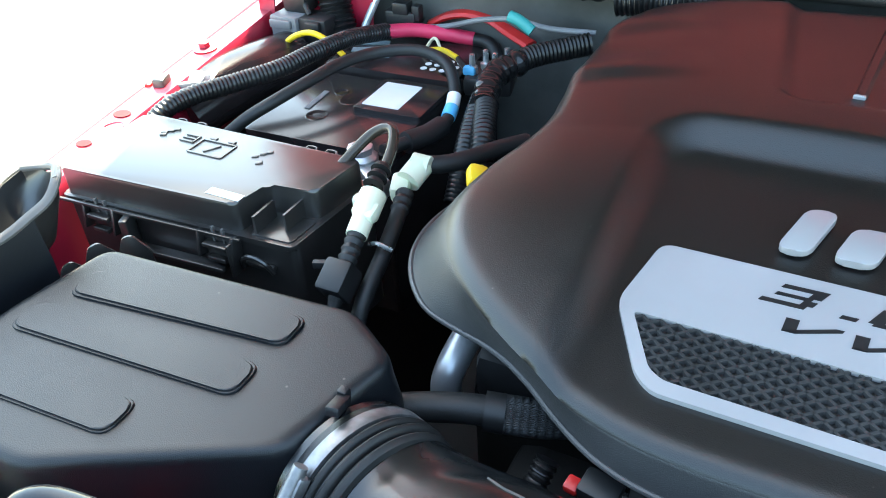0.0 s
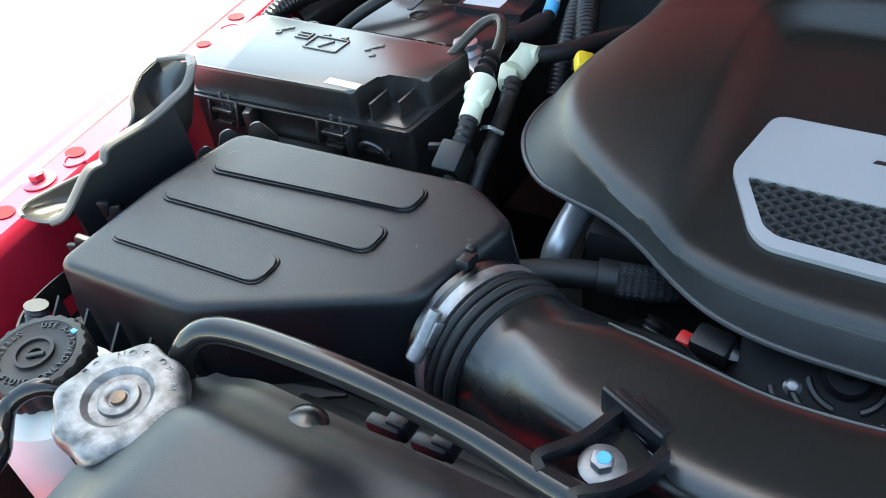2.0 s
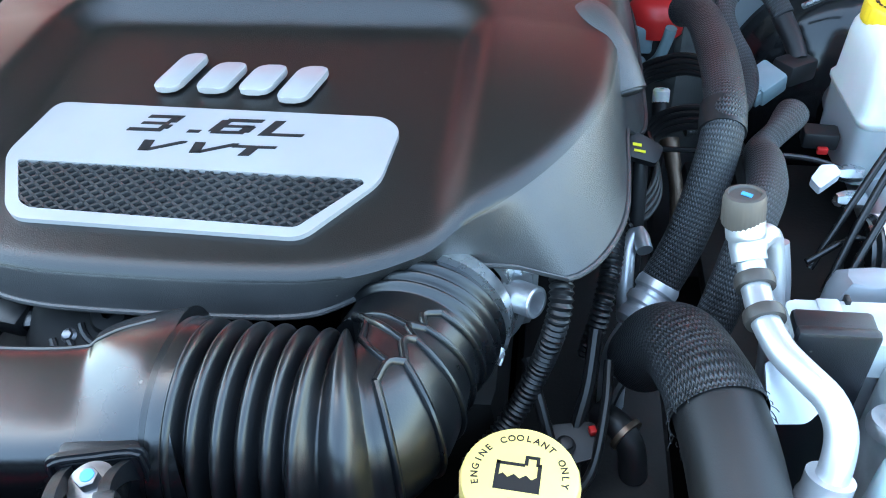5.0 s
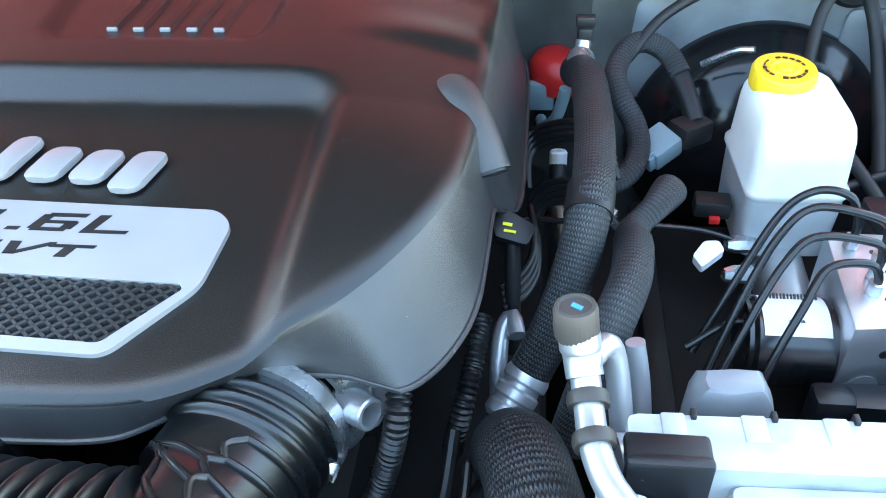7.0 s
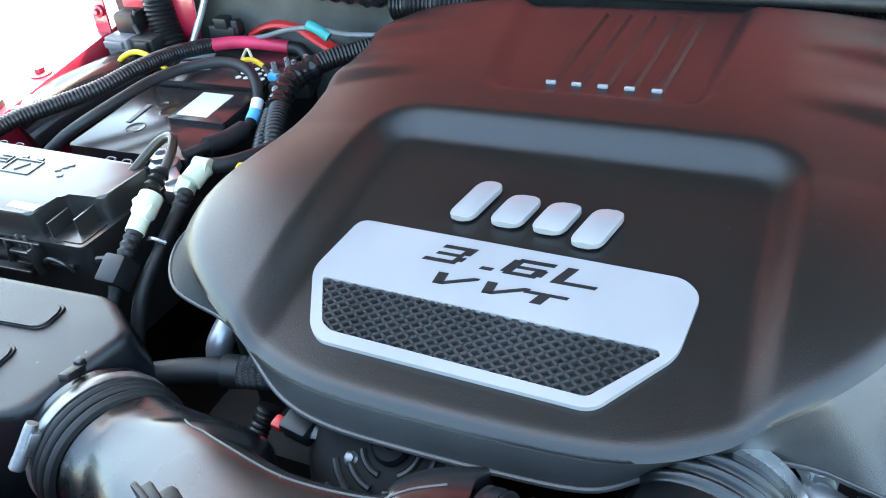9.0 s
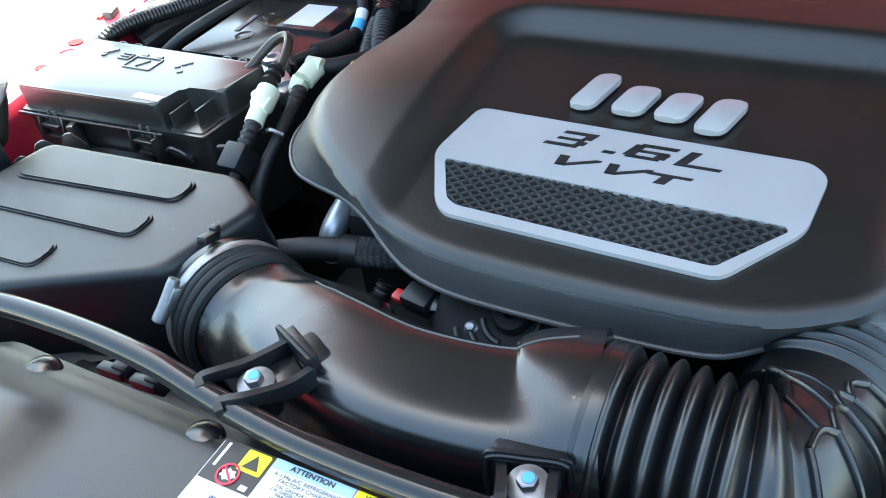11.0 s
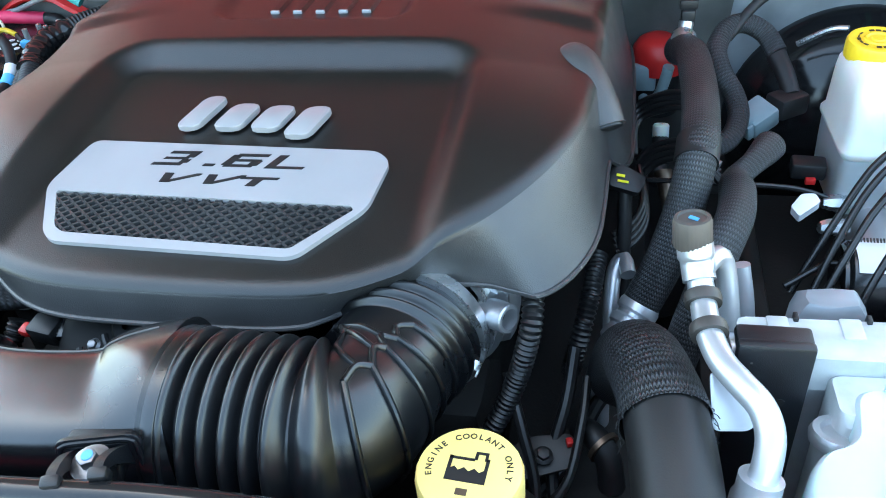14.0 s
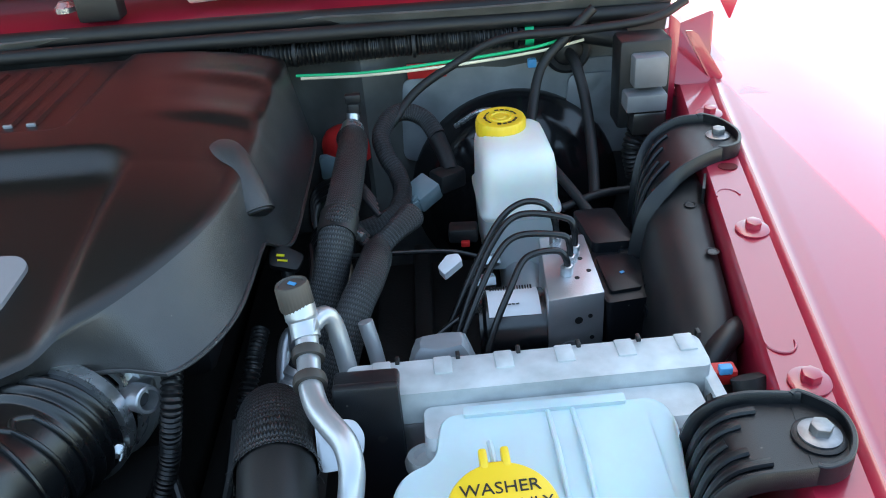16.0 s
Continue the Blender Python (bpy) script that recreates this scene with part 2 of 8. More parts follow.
def prism(poly, z0, z1, bevel=0.002, seg=2, m=None, top=1.0, edges="all"):
    """A plate: a polygon in x and y drawn up from z0 to z1, its top pulled in by top about its middle."""
    bm = bmesh.new()
    cx = sum(p[0] for p in poly) / len(poly)
    cy = sum(p[1] for p in poly) / len(poly)
    lo = [bm.verts.new((x, y, z0)) for x, y in poly]
    hi = [bm.verts.new((cx + (x - cx) * top, cy + (y - cy) * top, z1)) for x, y in poly]
    bm.faces.new(lo[::-1])
    bm.faces.new(hi)
    k = len(poly)
    for i in range(k):
        bm.faces.new((lo[i], lo[(i + 1) % k], hi[(i + 1) % k], hi[i]))
    if bevel > 0:
        pick = bm.edges[:]
        if edges == "top":
            pick = [e for e in bm.edges if all(v.co.z > (z0 + z1) / 2 for v in e.verts)]
        bmesh.ops.bevel(bm, geom=pick, offset=bevel, segments=seg, affect="EDGES", profile=0.5, clamp_overlap=True)
    if m is not None:
        bm.transform(m)
    return bm


def rounded(poly, r, n=5):
    """The polygon with its corners rounded."""
    out = []
    k = len(poly)
    for i in range(k):
        p, a, b = Vector(poly[i]), Vector(poly[i - 1]), Vector(poly[(i + 1) % k])
        da, db = (a - p), (b - p)
        ra = min(r, da.length * 0.45, db.length * 0.45)
        s, e = p + da.normalized() * ra, p + db.normalized() * ra
        for j in range(n + 1):
            t = j / n
            q = (1 - t) ** 2 * s + 2 * t * (1 - t) * p + t * t * e
            out.append((q.x, q.y))
    return out


def rect(x0, y0, x1, y1, r, n=5):
    return rounded([(x0, y0), (x1, y0), (x1, y1), (x0, y1)], r, n)


def spline(points, step=0.004):
    """Points at even steps along a smooth line through the given ones, and the length of it."""
    p = [Vector(q) for q in points]
    p = [p[0] * 2 - p[1]] + p + [p[-1] * 2 - p[-2]]
    fine = []
    for i in range(1, len(p) - 2):
        a, b, c, d = p[i - 1:i + 3]
        for j in range(24):
            t = j / 24
            fine.append(0.5 * (2 * b + (c - a) * t + (2 * a - 5 * b + 4 * c - d) * t * t + (3 * b - a - 3 * c + d) * t ** 3))
    fine.append(p[-2])
    acc = [0.0]
    for a, b in zip(fine, fine[1:]):
        acc.append(acc[-1] + (b - a).length)
    n = max(2, int(acc[-1] / step))
    out, j = [], 0
    for i in range(n + 1):
        s = acc[-1] * i / n
        while j < len(acc) - 2 and acc[j + 1] < s:
            j += 1
        f = (s - acc[j]) / max(1e-9, acc[j + 1] - acc[j])
        out.append(fine[j].lerp(fine[j + 1], f))
    return out, acc[-1]


def tube(points, radius, segs=14, step=0.004, closed=True, squash=None, up=(0, 0, 1)):
    """A hose along a smooth line. radius: a number, or a function of the metres gone and the whole length.
    squash: a function of the same two that gives the width and the height factors."""
    line, length = spline(points, step)
    bm = bmesh.new()
    uvl = bm.loops.layers.uv.new("UVMap")
    rings = []
    t0 = (line[1] - line[0]).normalized()
    ref = Vector(up)
    side = t0.cross(ref)
    if side.length < 0.05:
        side = t0.cross(Vector((0, 1, 0)))
    side.normalize()
    for i, p in enumerate(line):
        a, b = line[max(0, i - 1)], line[min(len(line) - 1, i + 1)]
        t = (b - a).normalized()
        side = (side - t * side.dot(t)).normalized()
        nrm = side.cross(t).normalized()
        s = length * i / (len(line) - 1)
        r = radius(s, length) if callable(radius) else radius
        w, h = squash(s, length) if squash else (1.0, 1.0)
        rings.append((s, [bm.verts.new(p + side * (r * w * math.cos(q)) + nrm * (r * h * math.sin(q)))
                          for q in (2 * math.pi * k / segs for k in range(segs))]))
    for (s0, a), (s1, b) in zip(rings, rings[1:]):
        for k in range(segs):
            f = bm.faces.new((a[k], a[(k + 1) % segs], b[(k + 1) % segs], b[k]))
            for lp, uv in zip(f.loops, ((k / segs, s0), ((k + 1) / segs, s0), ((k + 1) / segs, s1), (k / segs, s1))):
                lp[uvl].uv = uv
    if closed:
        bm.faces.new(rings[0][1][::-1])
        bm.faces.new(rings[-1][1])
    return bm


def ribbed(r, pitch, depth):
    """A radius that swells and narrows along a corrugated hose."""
    return lambda s, length: r + depth * (0.5 + 0.5 * math.cos(2 * math.pi * s / pitch)) - depth / 2


def lathe(profile, segs=40, m=None, wave=None):
    """A turned body about z from (radius, height) pairs. wave(angle, index) scales the radius."""
    bm = bmesh.new()
    rings = []
    for j, (r, z) in enumerate(profile):
        ring = []
        for k in range(segs):
            a = 2 * math.pi * k / segs
            f = wave(a, j) if wave else 1.0
            ring.append(bm.verts.new((r * f * math.cos(a), r * f * math.sin(a), z)))
        rings.append(ring)
    for a, b in zip(rings, rings[1:]):
        for k in range(segs):
            bm.faces.new((a[k], a[(k + 1) % segs], b[(k + 1) % segs], b[k]))
    if abs(profile[0][0] - profile[-1][0]) < 1e-6 and profile[0][0] > 0.0021:
        for k in range(segs):
            bm.faces.new((rings[-1][k], rings[-1][(k + 1) % segs], rings[0][(k + 1) % segs], rings[0][k]))
    else:
        bm.faces.new(rings[0][::-1])
        bm.faces.new(rings[-1])
    if m is not None:
        bm.transform(m)
    return bm


def shell(bm, thick):
    """Gives a sheet its thickness."""
    bmesh.ops.recalc_face_normals(bm, faces=bm.faces[:])
    bm.normal_update()
    bmesh.ops.solidify(bm, geom=bm.faces[:], thickness=thick)
    return bm


def facing(at, normal, spin=0.0):
    """A pose at a place whose z axis points along normal."""
    return Matrix.Translation(at) @ Vector(normal).to_track_quat("Z", "Y").to_matrix().to_4x4() @ pose(0, 0, 0, 0, 0, spin)


def loft(rings, cap=True, close=True):
    bm = bmesh.new()
    made = [[bm.verts.new(p) for p in r] for r in rings]
    for a, b in zip(made, made[1:]):
        k = len(a)
        for i in range(k if close else k - 1):
            bm.faces.new((a[i], a[(i + 1) % k], b[(i + 1) % k], b[i]))
    if cap:
        bm.faces.new(made[0][::-1])
        bm.faces.new(made[-1])
    return bm


def words(body, size, m, thick=0.0003, bold=0.0, shear=0.0, wide=1.0, align="CENTER"):
    """Raised lettering in the built-in font, lying in the x-y plane of m."""
    cu = bpy.data.curves.new("words", "FONT")
    cu.body, cu.size, cu.align_x, cu.align_y = body, size, align, "CENTER"
    cu.extrude, cu.offset, cu.shear, cu.resolution_u = thick, bold, shear, 3
    ob = bpy.data.objects.new("words", cu)
    me = bpy.data.meshes.new_from_object(ob)
    bm = bmesh.new()
    bm.from_mesh(me)
    bpy.data.objects.remove(ob)
    bpy.data.curves.remove(cu)
    bpy.data.meshes.remove(me)
    bm.transform(m @ Matrix.Diagonal((wide, 1, 1, 1)))
    return bm


def arc_words(body, radius, size, m, mid=90.0, spread=120.0, thick=0.0003, bold=0.0, outward=True):
    """Letters along a circle; mid: the angle of the middle one."""
    out = []
    n = len(body)
    for i, ch in enumerate(body):
        if ch == " ":
            continue
        a = mid + spread / 2 - spread * (i + 0.5) / n if outward else mid - spread / 2 + spread * (i + 0.5) / n
        turn = a - 90 if outward else a + 90
        out.append(words(ch, size, m @ pose(radius * math.cos(radians(a)), radius * math.sin(radians(a)), 0, 0, 0, turn), thick, bold))
    return join(*out)


def bolt(parent, at, normal=(0, 0, 1), r=0.0065, mat=None, washer=0.012, mark=None, name="bolt", label="", height=0.007):
    """A flanged hexagon bolt head with its washer; mark: a dab of paint on it."""
    m = facing(at, normal, 17)
    k = math.pi / 3
    hexa = [(r * math.cos(i * k), r * math.sin(i * k)) for i in range(6)]
    bm = join(lathe([(washer * 0.2, 0.0), (washer, 0.0), (washer, 0.0012), (washer * 0.8, 0.002), (r * 0.9, 0.0026)], 28, m),
              prism(hexa, 0.0015, height, 0.0008, 2, m),
              lathe([(r * 0.62, height - 0.0004), (r * 0.55, height - 0.0009), (r * 0.2, height - 0.0009)], 16, m))
    ob = part(name, bm, mat or STEEL, parent, label)
    if mark:
        part("paint_mark", lathe([(0.001, height), (r * 0.6, height), (r * 0.55, height + 0.0005), (0.001, height + 0.0006)], 10, m @ pose(r * 0.12, 0, 0)), mark, ob)
    return ob


# ---- setting ----
def fender_x(y, side):
    return 0.663 + 0.155 * y if side > 0 else -(0.641 + 0.13 * y)


def fender_z(y):
    return 1.046 + 0.040 * y


def build_ground():
    bm = bmesh.new()
    bmesh.ops.create_grid(bm, x_segments=8, y_segments=8, size=400.0)
    single("ground", bm, CONCRETE, (0, 0, 0), "pale sunlit concrete driveway around the vehicle", "ground", kind="structure")


def fender_bm(side):
    """The flange, its raised lip, the broad top and the outer side of a front fender, as one pressed sheet."""
    bm = bmesh.new()
    rows = []
    n = 44
    for i in range(n + 1):
        y = -0.62 + 1.22 * i / n
        x = fender_x(y, side)
        z = fender_z(y)
        s = side
        out = 0.30 + 0.06 * math.sin(max(0.0, (y + 0.52) / 1.22) * math.pi)
        prof = [(-0.004, -0.12), (-0.004, -0.02), (-0.003, -0.004), (0.0, 0.0), (0.020, 0.0), (0.031, 0.0005), (0.034, 0.003), (0.038, 0.0038),
                (0.042, 0.0018), (0.047, 0.0006), (0.052, 0.0022), (0.058, 0.0006), (0.12, -0.002), (0.18, -0.012), (out * 0.8, -0.035), (out, -0.075), (out + 0.02, -0.16), (out + 0.02, -0.34)]
        rows.append([bm.verts.new((x + s * a, y, z + b)) for a, b in prof])
    for a, b in zip(rows, rows[1:]):
        for k in range(len(a) - 1):
            bm.faces.new((a[k], a[k + 1], b[k + 1], b[k]))
    shell(bm, 0.0015)
    return bm


def slot(parent, x, y, z, w, h, turn, name="slot"):
    """An oval opening in the flange with a pressed rim, shade painted dark red."""
    m = pose(x, y, z, 2.3, 0, turn)
    part(name, join(prism([(w * math.cos(a) * 0.8, h * math.sin(a) * 0.8) for a in (i * math.pi / 9 for i in range(18))], 0.0002, 0.0006, 0, m=m)), REDDARK, parent)


def build_body():
    body = thing("car", (0, 0.3, 0.4), "red vehicle body around an open engine bay, glossy paint", "car")
    for side in (-1, 1):
        f = part("fender", fender_bm(side), RED, body, "glossy red fender with a bolted inner flange")
        ys = (0.237, 0.02, -0.155) if side > 0 else (0.225, -0.205)
        for y in ys:
            bolt(f, (fender_x(y, side) + side * 0.0195, y, fender_z(y) + 0.0005), (0, -0.04, 1), 0.0068, RED, 0.0135, name="fender_bolt", label="red painted flange bolt", height=0.0085)
        for y, w in (((0.125, 0.011), (-0.30, 0.012)) if side > 0 else ((0.075, 0.012), (0.018, 0.010), (-0.165, 0.012), (-0.245, 0.013))):
            slot(f, fender_x(y, side) + side * 0.0185, y, fender_z(y) + 0.0005, w, w * 0.75, -8 if side > 0 else 6)
        # pressed steps of the flange, round the bolts
        y0, y1 = (-0.115, 0.075) if side > 0 else (-0.17, 0.05)
        rim = []
        for k in range(9):
            q = math.pi * k / 8
            rim.append((0.010 + 0.010 * math.cos(q), 0.012 * math.sin(q)))
        line = [(fender_x(y0, side) + side * a, y0 - b, fender_z(y0) + 0.0004) for a, b in rim]
        part("pressed_edge", tube(line, 0.0010, 6, 0.003), RED, f)
        line = [(fender_x(y1, side) + side * a, y1 + b, fender_z(y1) + 0.0004) for a, b in rim]
        part("pressed_edge", tube(line, 0.0010, 6, 0.003), RED, f)
        # inner side panel down into the bay
        x0, x1 = fender_x(-0.6, side), fender_x(0.6, side)
        bm = bmesh.new()
        rows = []
        for i in range(13):
            y = -0.6 + 1.2 * i / 12
            rows.append([bm.verts.new((fender_x(y, side) - side * (0.002 + 0.012 * k), y, fender_z(y) - 0.10 - 0.1 * k)) for k in range(6)])
        for a, b in zip(rows, rows[1:]):
            for k in range(5):
                bm.faces.new((a[k], a[k + 1], b[k + 1], b[k]))
        shell(bm, 0.002)
        part("inner_panel", bm, GRIME, body)
    # firewall with its pressed bulges
    bm = bmesh.new()
    nx, nz = 60, 26
    grid = []
    for i in range(nx + 1):
        col = []
        for j in range(nz + 1):
            x = -0.715 + 1.43 * i / nx
            z = 0.36 + 0.79 * j / nz
            y = 0.405 + 0.01 * math.sin(x * 9)
            y -= 0.035 * math.exp(-((x - 0.36) / 0.03) ** 2) * (1 if z < 1.09 else math.exp(-((z - 1.09) / 0.02) ** 2))
            y -= 0.02 * math.exp(-((x + 0.4) / 0.12) ** 2)
            y -= 0.03 * max(0, (z - 1.08) / 0.07) ** 2
            col.append(bm.verts.new((x, y, z)))
        grid.append(col)
    for a, b in zip(grid, grid[1:]):
        for k in range(nz):
            bm.faces.new((a[k], a[k + 1], b[k + 1], b[k]))
    shell(bm, 0.003)
    part("firewall", bm, FIREWALL, body, "dark grey padded firewall")
    part("cowl", join(box((0, 0.52, 1.150), (1.46, 0.24, 0.012), 0.004, (6, 0, 0))), RED, body, "red cowl panel")
    for k, (dy, dz) in enumerate(((0.0, 0.0), (0.020, 0.012))):
        part("cowl_seal", tube([(-0.71, 0.372 + dy, 1.128 + dz), (-0.3, 0.366 + dy, 1.133 + dz), (0.2, 0.366 + dy, 1.134 + dz), (0.71, 0.372 + dy, 1.128 + dz)], 0.0085 if k == 0 else 0.010, 12, 0.02), RUBBER, body, "black rubber seal strip")
    # the raised hood, hinged at the cowl
    hood = []
    for i in range(17):
        t = i / 16
        row = []
        for j in range(21):
            u = j / 20 * 2 - 1
            half = 0.73 - 0.13 * t
            d = 0.02 + 1.12 * t
            bulge = 0.03 * (1 - u * u)
            row.append((u * half, 0.46 - d * math.cos(radians(62)) + bulge * math.sin(radians(62)), 1.17 + d * math.sin(radians(62)) + bulge * 0.5))
        hood.append(row)
    bm = bmesh.new()
    g = [[bm.verts.new(p) for p in r] for r in hood]
    for a, b in zip(g, g[1:]):
        for k in range(20):
            bm.faces.new((a[k], a[k + 1], b[k + 1], b[k]))
    shell(bm, 0.02)
    h = part("hood", bm, REDINNER, body, "raised red hood")
    up = radians(62)
    bm = bmesh.new()
    rows = []
    for i in range(2):
        d = (0.14, 1.10)[i]
        rows.append([bm.verts.new((u * (0.67 - 0.10 * i), 0.46 - d * math.cos(up) + 0.03 * (1 - u * u) * math.sin(up) - 0.012, 1.17 + d * math.sin(up) + 0.015 * (1 - u * u) - 0.010)) for u in (k / 8 - 1 for k in range(17))])
    for k in range(16):
        bm.faces.new((rows[0][k], rows[0][k + 1], rows[1][k + 1], rows[1][k]))
    shell(bm, 0.006)
    part("hood_lining", bm, DARK, h, "black insulation mat")
    # unseen strip added behind the hinge to keep the sun off the cowl
    part("cowl_sun_block", box((0, 0.545, 1.232), (1.50, 0.17, 0.012), 0.004, (4, 0, 0)), REDINNER, h)
    # windshield base behind the cowl
    part("windshield", box((0, 0.80, 1.44), (1.20, 0.012, 0.62), 0.004, (-28, 0, 0)), GLOSSBLACK, body, "dark windshield glass")
    part("cowl_grille", box((0, 0.640, 1.178), (1.44, 0.12, 0.016), 0.004, (10, 0, 0)), DARK, body, "black cowl grille")
    # floor of the bay, with an unseen tray added to block ground light
    part("light_block_tray", box((0, -0.06, 0.60), (1.36, 0.92, 0.012), 0.003), GRIME, body)
    part("underbody", box((0, -0.1, 0.40), (1.34, 1.0, 0.02), 0.004), GRIME, body)
    part("grille_panel", box((0, -0.52, 0.80), (1.24, 0.03, 0.50), 0.01), RED, body, "red grille panel behind the radiator")
    # front wheels under the fenders
    for side in (-1, 1):
        m = pose(side * 0.80, -0.18, 0.40, 0, 90, 0)
        w = part("wheel", lathe([(0.20, -0.13), (0.38, -0.13), (0.40, -0.10), (0.40, 0.10), (0.38, 0.13), (0.20, 0.13)], 56, m), RUBBER, body, "black off-road tyre")
        part("rim", lathe([(0.02, 0.06 * side), (0.21, 0.10 * side), (0.215, 0.12 * side), (0.02, 0.08 * side)], 40, m), ALU, w)
    part("axle", tube([(-0.8, -0.18, 0.40), (0, -0.18, 0.38), (0.8, -0.18, 0.40)], 0.04, 16, 0.1), GRIME, body)
    return body


build_ground()
car = build_body()


# ---- engine cover ----
COVER_TOP = [(-0.245, 0.159), (-0.240, 0.126), (-0.248, 0.080), (-0.263, 0.042), (-0.268, 0.0), (-0.252, -0.044), (-0.222, -0.078), (-0.180, -0.107),
             (-0.135, -0.129), (-0.095, -0.140), (-0.050, -0.142), (0.017, -0.142), (0.060, -0.141), (0.098, -0.138), (0.126, -0.130), (0.155, -0.113), (0.187, -0.092),
             (0.218, -0.062), (0.243, -0.024), (0.260, 0.02), (0.267, 0.07), (0.270, 0.15), (0.272, 0.25), (0.2755, 0.325), (0.277, 0.345), (0.274, 0.352), (0.262, 0.352), (0.20, 0.350), (0.0, 0.350), (-0.21, 0.335), (-0.240, 0.30), (-0.248, 0.23)]
COVER_LOW = [(-0.268, 0.165), (-0.266, 0.13), (-0.282, 0.095), (-0.297, 0.060), (-0.299, 0.01), (-0.286, -0.034), (-0.258, -0.069), (-0.230, -0.078), (-0.200, -0.083), (-0.173, -0.096), (-0.143, -0.119),
             (-0.115, -0.136), (-0.08, -0.145), (-0.03, -0.146), (0.03, -0.145), (0.085, -0.142), (0.105, -0.131), (0.130, -0.107), (0.155, -0.094), (0.190, -0.086), (0.218, -0.089), (0.235, -0.100), (0.257, -0.080),
             (0.275, -0.036), (0.278, 0.02), (0.2785, 0.070), (0.283, 0.088), (0.295, 0.102), (0.2985, 0.12), (0.299, 0.2), (0.299, 0.27), (0.297, 0.325), (0.293, 0.350), (0.286, 0.358), (0.276, 0.359), (0.262, 0.358), (0.20, 0.357), (0.0, 0.358), (-0.22, 0.346), (-0.26, 0.31), (-0.264, 0.23)]
CX, CY = 0.005, 0.09


def smooth_closed(poly, times=3):
    p = [Vector(q) for q in poly]
    for _ in range(times):
        q = []
        for i in range(len(p)):
            a, b = p[i], p[(i + 1) % len(p)]
            q += [a * 0.75 + b * 0.25, a * 0.25 + b * 0.75]
        p = q
    return p


def reach(poly, angle):
    """How far the outline lies from the cover's middle in a direction."""
    d = Vector((math.cos(angle), math.sin(angle)))
    best = 0.0
    for i in range(len(poly)):
        a, b = poly[i] - Vector((CX, CY)), poly[(i + 1) % len(poly)] - Vector((CX, CY))
        e = b - a
        det = d.x * -e.y + d.y * e.x
        if abs(det) < 1e-12:
            continue
        s = (a.x * -e.y + a.y * e.x) / det
        u = (d.x * a.y - d.y * a.x) / det
        if s > 0 and -1e-6 <= u <= 1 + 1e-6:
            best = max(best, s)
    return best


def ease(a, b, x):
    t = min(1.0, max(0.0, (x - a) / (b - a)))
    return t * t * (3 - 2 * t)


def plate_z(y):
    return 1.087 + 0.125 * y


def cover_z(x, y):
    """The height of the cover's upper skin: a crowned deck with a recess that opens to the front and a sunken vent behind."""
    floor = plate_z(min(y, 0.14))
    crown = 0.30 if y > 0.1 else 0.13 + 0.17 * ease(-0.12, 0.1, y)
    deck = 1.119 + 0.07 * max(0.0, y - 0.1) - 0.8 * max(0.0, 0.1 - y) ** 2 - crown * 13.7 * (x - 0.01) ** 4
    deck = max(deck, floor) if abs(x) < 0.16 else deck
    qx, qy = abs(x - 0.009) - 0.128, y - 0.088
    r = 0.036
    d = math.hypot(max(qx, 0), max(qy, 0)) + min(max(qx, qy), 0.0) - r
    k = ease(-0.020, 0.008, d)
    z = floor + (deck - floor) * k
    # vent field
    vx, vy = abs(x - 0.006) - (0.075 + 0.10 * (y - 0.17)), 0.185 - y
    dv = math.hypot(max(vx, 0), max(vy, 0)) + min(max(vx, vy), 0.0) - 0.012
    z -= 0.007 * (1 - ease(-0.008, 0.008, dv))
    # folds at the rear corners
    for y0 in (0.185, 0.272):
        w = ease(0.13, 0.24, abs(x - 0.01))
        yy = y - y0 - 0.12 * (0.25 - abs(x - 0.01))
        z += 0.0052 * w * (ease(-0.018, 0.0, yy) - ease(0.002, 0.040, yy))
    return z


